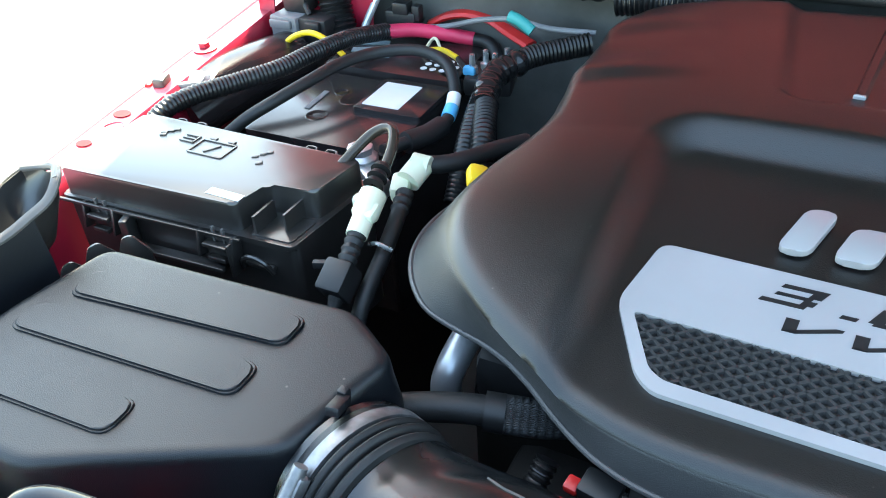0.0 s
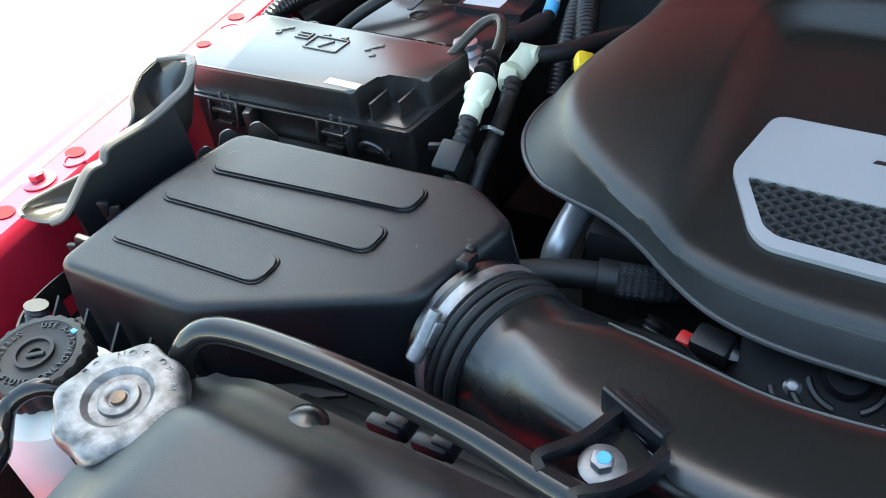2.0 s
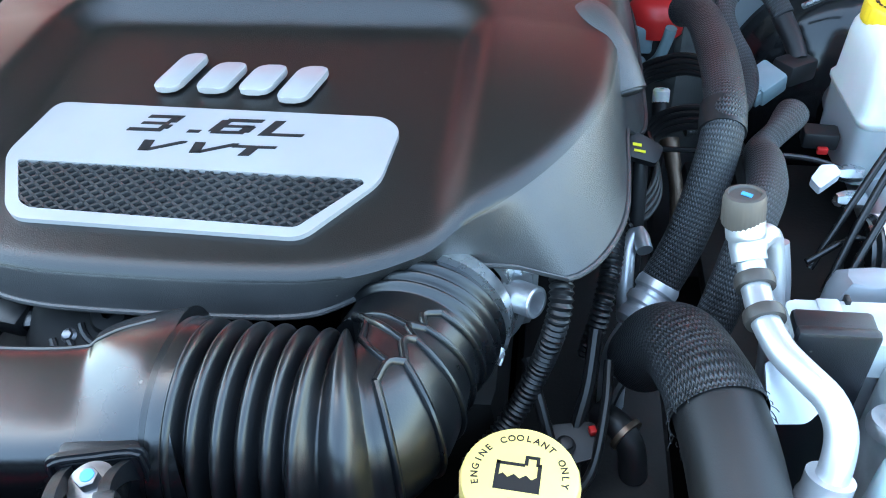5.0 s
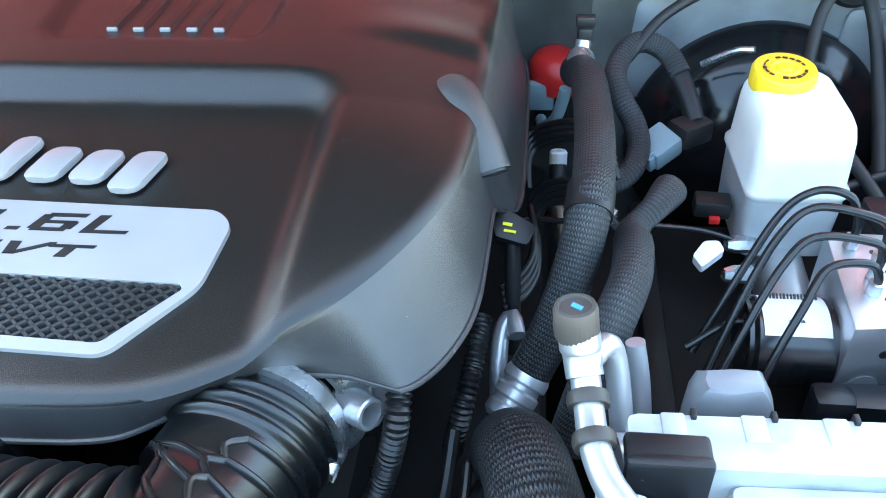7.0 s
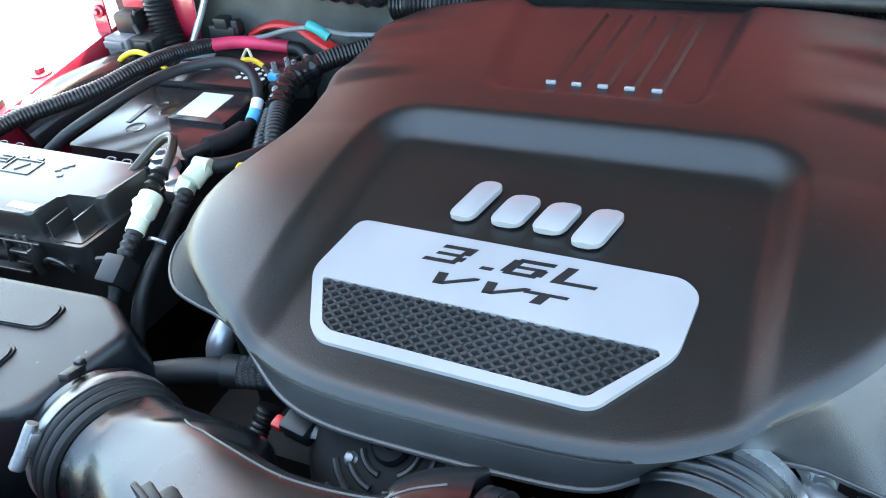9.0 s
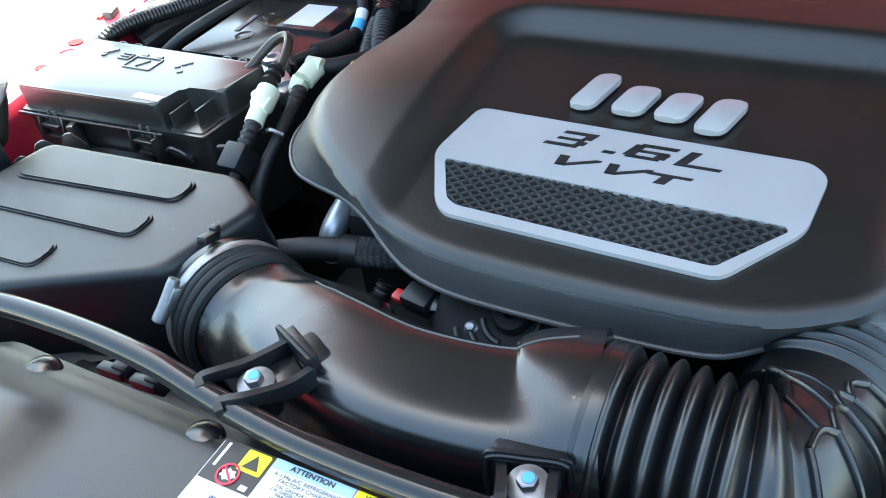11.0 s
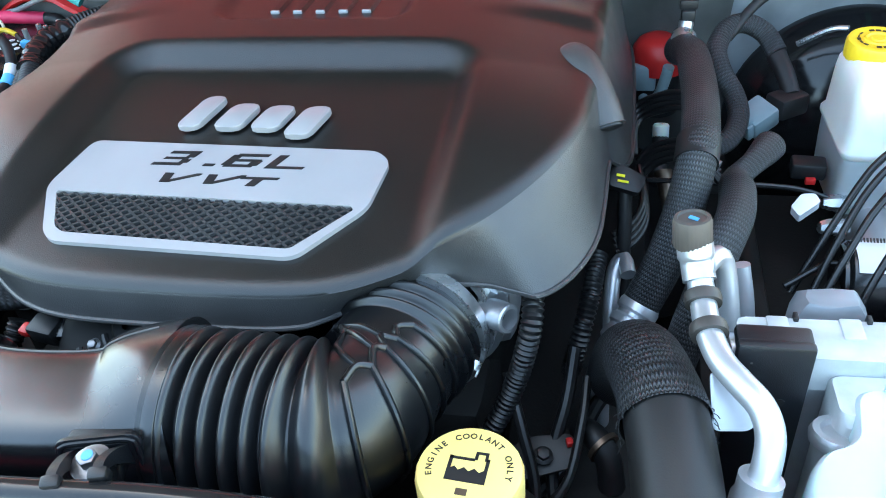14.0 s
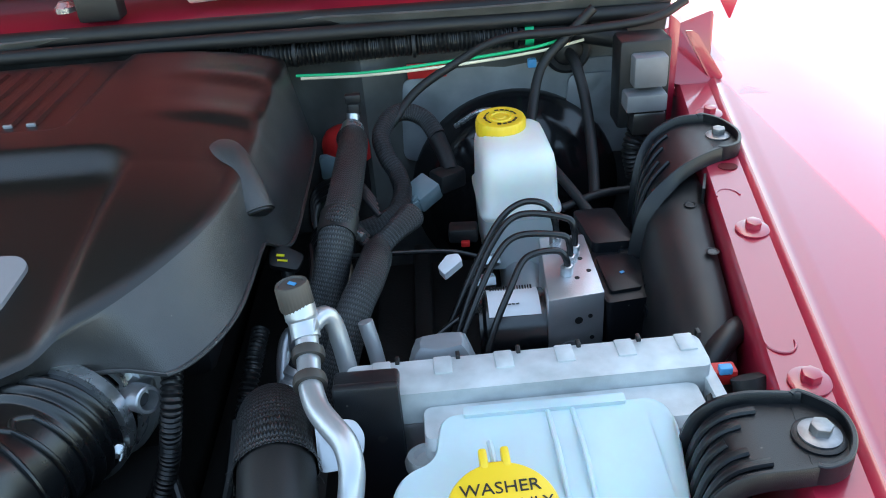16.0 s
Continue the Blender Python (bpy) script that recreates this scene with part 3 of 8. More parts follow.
def build_cover():
    top, low = smooth_closed(COVER_TOP), smooth_closed(COVER_LOW, 2)
    cover = thing("engine_cover", (0, 0.09, 1.03), "black moulded engine cover with a recessed silver badge plate", "engine cover")
    n = 288
    marks = [0.0, 0.06]
    marks += [0.06 + 0.86 * i / 62 for i in range(1, 63)]
    marks += [0.94, 0.955, 0.97, 0.982, 0.992, 1.0]
    rings = []
    ang = [2 * math.pi * i / n for i in range(n)]
    rt = [reach(top, a) for a in ang]
    rl = [reach(low, a) for a in ang]
    for s in marks[1:]:
        ring = []
        for a, r in zip(ang, rt):
            x, y = CX + r * s * math.cos(a), CY + r * s * math.sin(a)
            z = cover_z(x, y) - 0.0055 * max(0.0, (s - 0.955) / 0.045) ** 2.2
            ring.append((x, y, z))
        rings.append(ring)
    edge = rings[-1]
    for f, drop in ((0.10, 0.08), (0.22, 0.20), (0.37, 0.36), (0.53, 0.53), (0.69, 0.70), (0.85, 0.86), (0.96, 0.965), (1.0, 1.0), (0.97, 1.03), (0.90, 1.0)):
        ring = []
        for a, r0, r1, p in zip(ang, rt, rl, edge):
            r = r0 + (r1 - r0) * f
            zl = 1.040 + 0.012 * math.exp(-((a - math.pi - 0.45) / 0.35) ** 2) - (0.022 * ease(0.070, 0.105, CY + r * math.sin(a)) if math.cos(a) > 0.6 else 0.0)
            ring.append((CX + r * math.cos(a), CY + r * math.sin(a), p[2] + (zl - p[2]) * drop))
        rings.append(ring)
    deck = len(marks) - 1
    bm = loft(rings, cap=False)
    bm.faces.new([v for v in bm.verts[:n]])
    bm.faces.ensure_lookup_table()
    # skirt rings: dust plus reflected light in the colour
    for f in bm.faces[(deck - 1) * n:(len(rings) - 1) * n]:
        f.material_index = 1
    skin = part("shell", bm, COVER, cover, "grained black plastic shell, its dusty skirt coloured paler for reflected light", sharp=60)
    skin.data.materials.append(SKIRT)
    rim = [rings[-3][k] for k in range(n)]
    line = [(CX + (p[0] - CX) * 1.003, CY + (p[1] - CY) * 1.003, p[2] - 0.0005) for p in rim]
    bm = bmesh.new()
    hoops = []
    for k, p in enumerate(line):
        out_dir = (Vector(p) - Vector((CX, CY, p[2]))).normalized()
        hoops.append([bm.verts.new(Vector(p) + out_dir * (0.0021 * math.cos(q)) + Vector((0, 0, 0.0019 * math.sin(q)))) for q in (math.pi * h / 4 for h in range(8))])
    for k in range(n):
        a, b = hoops[k], hoops[(k + 1) % n]
        for h in range(8):
            bm.faces.new((a[h], b[h], b[(h + 1) % 8], a[(h + 1) % 8]))
    bmesh.ops.recalc_face_normals(bm, faces=bm.faces[:])
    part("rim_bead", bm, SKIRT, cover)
    # silver plate
    slope = math.degrees(math.atan(0.125))
    def on_plate(x, y, lift=0.0):
        return pose(x, y, plate_z(y) + lift, slope, 0, 0)
    outline = rounded([(-0.122, 0.0035), (-0.1335, -0.052), (-0.109, -0.101), (-0.098, -0.110), (0.083, -0.1145), (0.121, -0.064), (0.126, -0.014), (0.114, -0.002)], 0.009)
    hole = rounded([(-0.1225, -0.0575), (-0.103, -0.095), (-0.094, -0.1005), (0.078, -0.1065), (0.112, -0.0665), (0.109, -0.0625)], 0.004)
    bm = bmesh.new()
    ov = [bm.verts.new((x, y, 0.0035)) for x, y in outline]
    hv = [bm.verts.new((x, y, 0.0035)) for x, y in hole]
    oe = [bm.edges.new((ov[i], ov[(i + 1) % len(ov)])) for i in range(len(ov))]
    he = [bm.edges.new((hv[i], hv[(i + 1) % len(hv)])) for i in range(len(hv))]
    bmesh.ops.triangle_fill(bm, use_beauty=True, edges=oe + he, use_dissolve=True)
    for f in [f for f in bm.faces if f.normal.z < 0]:
        f.normal_flip()
    ext = bmesh.ops.extrude_face_region(bm, geom=bm.faces[:])
    for v in [g for g in ext["geom"] if isinstance(g, bmesh.types.BMVert)]:
        v.co.z = -0.003
    bm.transform(pose(0, 0, plate_z(0), slope, 0, 0))
    plate = part("badge_plate", bm, SILVER, cover, "satin silver badge plate", sharp=30)
    # mesh grille inside the plate's opening: crossing bars over a dark floor
    part("grille_backing", prism([(x, y) for x, y in hole], -0.0035, -0.0015, 0, m=pose(0, 0, plate_z(0), slope, 0, 0)), INK, plate)
    bm = bmesh.new()
    hp = [Vector(p) for p in hole]
    def inside_span(p, d):
        """The stretch of a line that lies within the opening."""
        cuts = []
        for i in range(len(hp)):
            a, b = hp[i], hp[(i + 1) % len(hp)]
            e = b - a
            det = d.x * -e.y + d.y * e.x
            if abs(det) < 1e-12:
                continue
            w = a - p
            s = (w.x * -e.y + w.y * e.x) / det
            u = (d.x * w.y - d.y * w.x) / det
            if 0 <= u < 1:
                cuts.append(s)
        return (min(cuts), max(cuts)) if len(cuts) >= 2 else None
    bars = []
    pitch = 0.0061
    for sgn in (1, -1):
        d = Vector((math.cos(radians(37)), sgn * math.sin(radians(37))))
        nrm = Vector((-d.y, d.x))
        for i in range(-40, 41):
            p = Vector((0, -0.085)) + nrm * (i * pitch)
            sp = inside_span(p, d)
            if not sp or sp[1] - sp[0] < 0.004:
                continue
            a, b = p + d * sp[0], p + d * sp[1]
            w = nrm * 0.0016
            vs = [(a - w, 0.0002), (a + w, 0.0002), (b + w, 0.0002), (b - w, 0.0002)]
            h = 0.0026
            lo = [bm.verts.new((*q, -0.0015)) for q, _ in vs]
            w2 = nrm * 0.0009
            hi = [bm.verts.new((*q, h)) for q in (a - w2, a + w2, b + w2, b - w2)]
            bm.faces.new(hi)
            for k in range(4):
                bm.faces.new((lo[k], lo[(k + 1) % 4], hi[(k + 1) % 4], hi[k]))
    bm.transform(pose(0, 0, plate_z(0), slope, 0, 0))
    tagged(part("mesh_grille", bm, MESH, plate, "black diamond mesh"), kind="stuff")
    # lettering cut in a wide slanted face: bars given as (x0, y0, x1, y1) in units of the letter, then sheared
    def letter(bars, x, y, w, h, lean=0.55):
        pieces = []
        for bar in bars:
            pts = [(bar[0], bar[1]), (bar[2], bar[1]), (bar[2], bar[3]), (bar[0], bar[3])] if len(bar) == 4 else [(bar[k], bar[k + 1]) for k in range(0, len(bar), 2)]
            pieces.append(prism([(x + w * u + h * v * lean, y + h * v) for u, v in pts], 0.0, 0.0004, 0, m=on_plate(0, 0, 0.0036)))
        return join(*pieces)
    three = ((0.10, 0.82, 1.0, 1.0), (0.14, 0.42, 0.86, 0.57), (0.0, 0.0, 0.9, 0.18), (0.74, 0.18, 1.0, 0.42), (0.74, 0.57, 1.0, 0.82))
    six = ((0.12, 0.80, 1.0, 1.0), (0.0, 0.12, 0.26, 0.90), (0.26, 0.42, 0.94, 0.58), (0.10, 0.0, 0.90, 0.18), (0.72, 0.12, 1.0, 0.50))
    vee = ((0.0, 1.0, 0.16, 0.0, 0.40, 0.0, 0.24, 1.0), (0.16, 0.0, 0.40, 0.0, 1.0, 0.84, 1.0, 1.0, 0.86, 1.0))
    for bars, x, y, w, h in ((three, -0.0600, -0.0255, 0.0270, 0.0170), (((0, 0, 1, 1),), -0.0175, -0.0255, 0.0085, 0.0028), (six, -0.0040, -0.0255, 0.0285, 0.0155),
                             (((0.0, 0.0, 0.24, 1.0), (0.24, 0.0, 1.0, 0.17)), 0.0320, -0.0262, 0.0300, 0.0155),
                             (vee, -0.0490, -0.0450, 0.0300, 0.0105), (vee, -0.0135, -0.0455, 0.0300, 0.0105), (((0.0, 0.76, 1.0, 1.0), (0.36, 0.0, 0.62, 0.76)), 0.0140, -0.0465, 0.0290, 0.0100)):
        part("letter", letter(bars, x, y, w, h), INK, plate, "black lettering")
    # plain raised badge shapes
    def badge(poly, thick=0.0050):
        return prism(poly, 0.0, thick, 0.0009, 2, on_plate(0, 0.0, 0.002))
    for x, y0, y1, w in ((-0.0430, 0.0185, 0.0605, 0.0185), (-0.0110, 0.0190, 0.0505, 0.0230), (0.0200, 0.0185, 0.0485, 0.0230), (0.0500, 0.0110, 0.0480, 0.0215)):
        lean = 0.30 * (y1 - y0) / 2
        part("badge_shape", badge(rounded([(x - w / 2 - lean, y0), (x + w / 2 - lean, y0), (x + w / 2 + lean, y1), (x - w / 2 + lean, y1)], 0.007)), EMBLEM, cover, "raised silver badge shape")
    # vent fins with bright end tabs
    for i in range(5):
        x = -0.033 + 0.0222 * i
        ys = [0.192 + 0.13 * k / 8 for k in range(9)]
        rings = []
        for y in ys:
            z = cover_z(x + 0.10 * (y - 0.192), y)
            xx = x + 0.10 * (y - 0.192)
            rings.append([(xx - 0.0035, y, z - 0.001), (xx - 0.0012, y, z + 0.0034), (xx + 0.0040, y, z + 0.0028), (xx + 0.0075, y, z - 0.001)])
        part("vent_fin", loft(rings), COVER, cover)
        part("fin_tab", box((x + 0.001, 0.1915, cover_z(x, 0.1915) + 0.0012), (0.0085, 0.003, 0.0036), 0.0007), SILVER, cover, "small silver end tab")
    # rounded pocket in the side, coloured pale as if lit, with its dark mouth below
    channel = [(0.2400, 0.1420, 1.0930), (0.2500, 0.1270, 1.0955), (0.2585, 0.1120, 1.0890), (0.2680, 0.0960, 1.0750), (0.2745, 0.0850, 1.0620)]
    part("pocket", tube(channel, lambda s, l: 0.0185 * math.sqrt(max(0.02, 1 - (1 - min(1.0, s / 0.013)) ** 2)), 28, 0.002), SKIRT, cover, "rounded pocket, coloured pale for the light on it")
    part("pocket_mouth", lathe([(0.0004, 0.0012), (0.0152, 0.0012), (0.0162, 0.0), (0.0162, -0.006)], 24, facing((0.2748, 0.0846, 1.0615), Vector((0.33, -0.55, -0.77)))), INK, cover)
    return cover


engine_cover = build_cover()


# ---- air box ----
def build_airbox():
    a = thing("air_filter_box", (-0.38, -0.2, 0.93), "black satin plastic air filter box with three raised pads", "air box")
    plan = [(-0.502, -0.284), (-0.388, -0.281), (-0.262, -0.213), (-0.242, -0.128), (-0.286, -0.099), (-0.494, -0.110), (-0.506, -0.190)]
    rings = []
    for off, z in ((0.010, 0.955), (0.007, 0.99), (0.004, 1.025), (0.001, 1.044), (0.000, 1.054), (-0.0008, 1.0580), (-0.0028, 1.0608), (-0.0058, 1.0622), (-0.009, 1.0626), (-0.012, 1.0626), (-0.030, 1.0626)):
        cx, cy = -0.38, -0.195
        pl = rounded(plan, 0.012, 6)
        ring = []
        for x, y in pl:
            d = Vector((x - cx, y - cy))
            d = d * (1 + off / d.length)
            ring.append((cx + d.x, cy + d.y, z + (0.004 * (-0.2 - y) if z > 1.03 else 0)))
        rings.append(ring)
    part("lid", loft(rings), BOX, a, "satin black lid", sharp=50)
    for x0, y0, x1, y1, sk in ((-0.476, -0.156, -0.309, -0.128, 0.016), (-0.486, -0.199, -0.311, -0.171, 0.010), (-0.485, -0.249, -0.357, -0.221, 0.006)):
        pl = [(x, y + sk * ((x - x0) / (x1 - x0) - 0.5)) for x, y in rect(x0, y0, x1, y1, 0.009)]
        zc = 1.0622
        part("raised_pad", join(prism(pl, zc - 0.003, zc + 0.0018, 0.0008, 2), prism([((x - (x0 + x1) / 2) * 0.985 + (x0 + x1) / 2, (y - (y0 + y1) / 2) * 0.9 + (y0 + y1) / 2) for x, y in pl], zc, zc + 0.0032, 0.0010, 2)), BOX, a, sharp=18)
    # lower half with its flange and stiffening ribs
    low = [(-0.520, -0.30), (-0.40, -0.305), (-0.268, -0.225), (-0.240, -0.13), (-0.285, -0.09), (-0.50, -0.098), (-0.53, -0.20)]
    part("lower_case", prism(rounded(low, 0.03), 0.80, 0.975, 0.004), BOX, a)
    fl = [(-0.545, -0.315), (-0.42, -0.322), (-0.30, -0.252), (-0.30, -0.25), (-0.50, -0.25)]
    part("flange", prism(rounded(fl, 0.02), 0.994, 0.999, 0.001), BOX, a)
    lip = [(-0.548, -0.20), (-0.556, -0.26), (-0.545, -0.305), (-0.51, -0.326), (-0.45, -0.330), (-0.40, -0.318), (-0.35, -0.292)]
    rr = []
    line, _ = spline([(x, y, 1.0) for x, y in lip], 0.006)
    for i, p in enumerate(line):
        rr.append([(p.x, p.y, 0.992), (p.x, p.y, 1.012), (p.x * 0.996 - 0.0015, p.y + 0.002, 1.012), (p.x * 0.996 - 0.0015, p.y + 0.002, 0.992)])
    part("flange_lip", loft(rr), BOX, a)
    for x in (-0.505, -0.475, -0.445, -0.415, -0.385):
        y = -0.290 if x < -0.39 else -0.284
        b = bmesh.new()
        tri = [(y, 0.996), (y - 0.032, 0.996), (y - 0.030, 1.004), (y, 1.036)]
        lo = [b.verts.new((x - 0.001, q, z)) for q, z in tri]
        hi = [b.verts.new((x + 0.001, q, z)) for q, z in tri]
        b.faces.new(lo[::-1])
        b.faces.new(hi)
        for k in range(4):
            b.faces.new((lo[k], lo[(k + 1) % 4], hi[(k + 1) % 4], hi[k]))
        part("rib", b, BOX, a)
    for x, y, t in ((-0.520, -0.250, 20), (-0.545, -0.215, 35)):
        part("latch_tab", join(box((x, y, 1.020), (0.030, 0.004, 0.05), 0.0015, (0, 0, t)), box((x, y, 1.045), (0.014, 0.006, 0.014), 0.002, (0, 20, t))), BOX, a)
    # upright fins along the rear flange
    for x, y, t, h in ((-0.519, -0.128, 70, 1.052), (-0.511, -0.108, 60, 1.058), (-0.492, -0.092, 30, 1.060), (-0.520, -0.150, 80, 1.046)):
        part("fin", prism(rounded([(-0.016, 0.99), (0.016, 0.99), (0.013, h - 0.014), (0.002, h), (-0.006, h - 0.002), (-0.013, h - 0.020)], 0.003), -0.0011, 0.0011, 0.0006, 2, pose(x, y, 0, 0, 0, t) @ pose(0, 0, 0, 90, 0, 0)), FUSE, a)
    # outlet collar
    part("outlet", lathe([(0.010, -0.024), (0.030, -0.018), (0.043, -0.008), (0.0490, -0.002), (0.0500, 0.000), (0.0500, 0.010), (0.040, 0.010)], 56, facing((-0.2440, -0.1843, 1.0125), (1, -0.38, 0.06))), BOX, a)
    return a


build_airbox()


# ---- air intake duct ----
def build_intake():
    d = thing("air_intake_duct", (-0.08, -0.21, 0.985), "glossy black moulded air intake duct with bracket tabs", "air duct")
    path = [(-0.250, -0.1820, 1.0120), (-0.215, -0.1955, 1.0130), (-0.165, -0.2150, 1.0160), (-0.12, -0.2290, 1.0225), (-0.07, -0.2400, 1.0265), (-0.02, -0.2395, 1.0285), (0.012, -0.2335, 1.0305), (0.035, -0.2215, 1.0345), (0.0520, -0.2165, 1.0362)]
    line, length = spline(path, 0.003)
    rings, ridge = [], []
    for i, p in enumerate(line):
        t = (line[min(i + 1, len(line) - 1)] - line[max(i - 1, 0)]).normalized()
        side = t.cross(Vector((0, 0, 1))).normalized()
        up = side.cross(t).normalized()
        s = length * i / (len(line) - 1)
        # a round neck that narrows, a shoulder, a boxy run with a flat top and a round end
        end = ease(length - 0.058, length - 0.008, s)
        ring = []
        for k in range(96):
            q = 2 * math.pi * k / 96
            c, s_ = math.cos(q), math.sin(q)
            f, b = max(0.0, c), max(0.0, -c)
            onset = 0.050 + 0.028 * f * f + 0.070 * b * b
            grow = ease(onset, onset + 0.055 - 0.020 * b, s) * (1 - end)
            neck = 0.0500 - 0.0080 * (1 - b) * ease(0.026, 0.052, s) * (1 - grow) * (1 - end)
            wide = neck - (0.0130 if c > 0 else 0.0040) * grow + 0.0025 * end + 0.019 * b * ease(0.03, 0.11, s) * (1 - grow)
            high = neck - 0.0045 * grow + 0.0020 * end
            e = 2.0 + (1.35 if c > 0 else 1.6) * grow
            et = 2.0 + (2.6 if c > 0 else 3.6) * grow
            ring.append(p + side * (wide * math.copysign(abs(c) ** (2 / e), c)) + up * (high * math.copysign(abs(s_) ** (2 / et), s_)))
        rings.append(ring)
        if 0.085 < s < length - 0.012:
            ridge.append(min(ring[23:44], key=lambda v: abs((v - p).dot(side) + 0.0345)) + up * 0.0003)
    part("body", loft(rings), DUCT, d, "satin black moulded tube", sharp=60)
    part("seam", tube(ridge[::3], 0.0007, 6, 0.005), SEAMLINE, d, "pale moulding seam")
    part("end_collar", lathe([(0.046, -0.0050), (0.0520, -0.0050), (0.0538, -0.0035), (0.0542, 0.0), (0.0535, 0.0035), (0.0515, 0.0050), (0.046, 0.0050)], 72, facing((0.0500, -0.2168, 1.0362), (1, 0, -0.02))), DUCT, d)
    # rings at the air box
    for k, (x, r, w) in enumerate(((-0.2265, 0.0525, 0.0028), (-0.2200, 0.0528, 0.0028), (-0.2135, 0.0515, 0.0032))):
        n = Vector((1, -0.38, 0.06)).normalized()
        part("collar_ring", lathe([(r - 0.006, -w), (r - 0.0022, -w * 0.9), (r - 0.0005, -w * 0.45), (r, 0.0), (r - 0.0005, w * 0.45), (r - 0.0022, w * 0.9), (r - 0.006, w)], 64, facing((x, -0.182 - 0.385 * (x + 0.250), 1.0135), n)), RUBBER, d)
    # a pad on the shoulder with two wavy blades that reach over the support bar
    def blade(pts, h0, h1, thick, m):
        """An upright strip along a plan line; h0 and h1: how far it hangs below its top at the start and at the end."""
        line, length = spline([m @ Vector(q) for q in pts], 0.003)
        rr = []
        for i, p in enumerate(line):
            t = (line[min(i + 1, len(line) - 1)] - line[max(i - 1, 0)])
            n = Vector((-t.y, t.x, 0)).normalized() * (thick / 2)
            h = h0 + (h1 - h0) * i / (len(line) - 1)
            dn = Vector((0, 0, -h))
            rr.append([p - n, p + n, p + n + dn, p - n + dn])
        bm = loft(rr)
        bmesh.ops.bevel(bm, geom=[e for e in bm.edges if e.calc_face_angle(0) > 0.6], offset=0.0010, segments=2, affect="EDGES", profile=0.5)
        return bm
    one = Matrix.Identity(4)
    tab = part("bracket_tab", join(box((-0.1205, -0.2500, 1.065), (0.038, 0.004, 0.034), 0.002, (0, 0, -24)), box((-0.1190, -0.2470, 1.065), (0.032, 0.008, 0.028), 0.002, (0, 0, -28)), box((-0.1170, -0.2440, 1.060), (0.026, 0.020, 0.024), 0.004, (0, 0, -28))), BOX, d)
    part("bracket_arm", blade([(-0.127, -0.2490, 1.079), (-0.131, -0.2630, 1.082), (-0.1345, -0.2760, 1.086), (-0.140, -0.2880, 1.0905), (-0.1455, -0.2970, 1.0920), (-0.141, -0.3020, 1.0910)], 0.014, 0.005, 0.0045, one), BOX, tab)
    part("bracket_arm", blade([(-0.101, -0.2610, 1.079), (-0.104, -0.2750, 1.082), (-0.108, -0.2870, 1.087), (-0.114, -0.2980, 1.0915), (-0.1245, -0.3065, 1.0920), (-0.121, -0.3110, 1.0900)], 0.014, 0.005, 0.0045, one), BOX, tab)
    part("bushing", join(lathe([(0.004, -0.020), (0.0105, -0.020), (0.0105, 0.0), (0.004, 0.0)], 28, pose(-0.1215, -0.2830, 1.0805)), box((-0.117, -0.268, 1.070), (0.026, 0.022, 0.006), 0.002, (0, 0, -36))), DUCT, tab)
    bolt(tab, (-0.1215, -0.2830, 1.0805), (0.04, -0.10, 1), 0.0054, BAND, 0.0104, BLUEMARK, label="zinc bolt with a blue paint dab", height=0.0075)
    tab = part("bracket_tab", join(prism(rect(-0.0225, -0.022, 0.0225, 0.020, 0.007), 0.0, 0.0030, 0.0012, 2, pose(0.0285, -0.2675, 1.056, 82, 0, 14)), box((0.0275, -0.262, 1.054), (0.038, 0.016, 0.036), 0.003, (0, 0, 14))), BOX, d)
    part("tab_rim", tube([pose(0.0285, -0.2675, 1.056, 82, 0, 14) @ Vector((x, y, 0.0032)) for x, y in ((-0.0195, -0.018), (-0.0200, 0.010), (-0.0170, 0.0168), (0.0, 0.0175), (0.0170, 0.0168), (0.0200, 0.010), (0.0195, -0.018))], 0.0014, 8, 0.003), BOX, tab)
    for q in (((0.0165, -0.2720, 1.070), (0.0230, -0.2840, 1.082), (0.0290, -0.2970, 1.0900), (0.0315, -0.3050, 1.0895)), ((0.0420, -0.2655, 1.070), (0.0460, -0.2780, 1.082), (0.0500, -0.2900, 1.0900), (0.0522, -0.2975, 1.0895))):
        arm = part("bracket_arm", blade(q, 0.016, 0.004, 0.0050, one), BOX, tab)
        part("hook", box((q[3][0] + 0.0005, q[3][1] + 0.0010, 1.0875), (0.0095, 0.0065, 0.0090), 0.0016, (14, 0, 14)), BOX, arm)
    part("bushing", join(lathe([(0.004, -0.020), (0.0100, -0.020), (0.0100, 0.0), (0.004, 0.0)], 28, pose(0.0355, -0.2825, 1.0755)), box((0.0335, -0.274, 1.062), (0.020, 0.018, 0.012), 0.002, (0, 0, 14))), DUCT, tab)
    bolt(tab, (0.0355, -0.2825, 1.0755), (0.02, -0.12, 1), 0.0054, BAND, 0.0104, BLUEMARK, label="zinc bolt with a blue paint dab", height=0.0075)
    return d


build_intake()


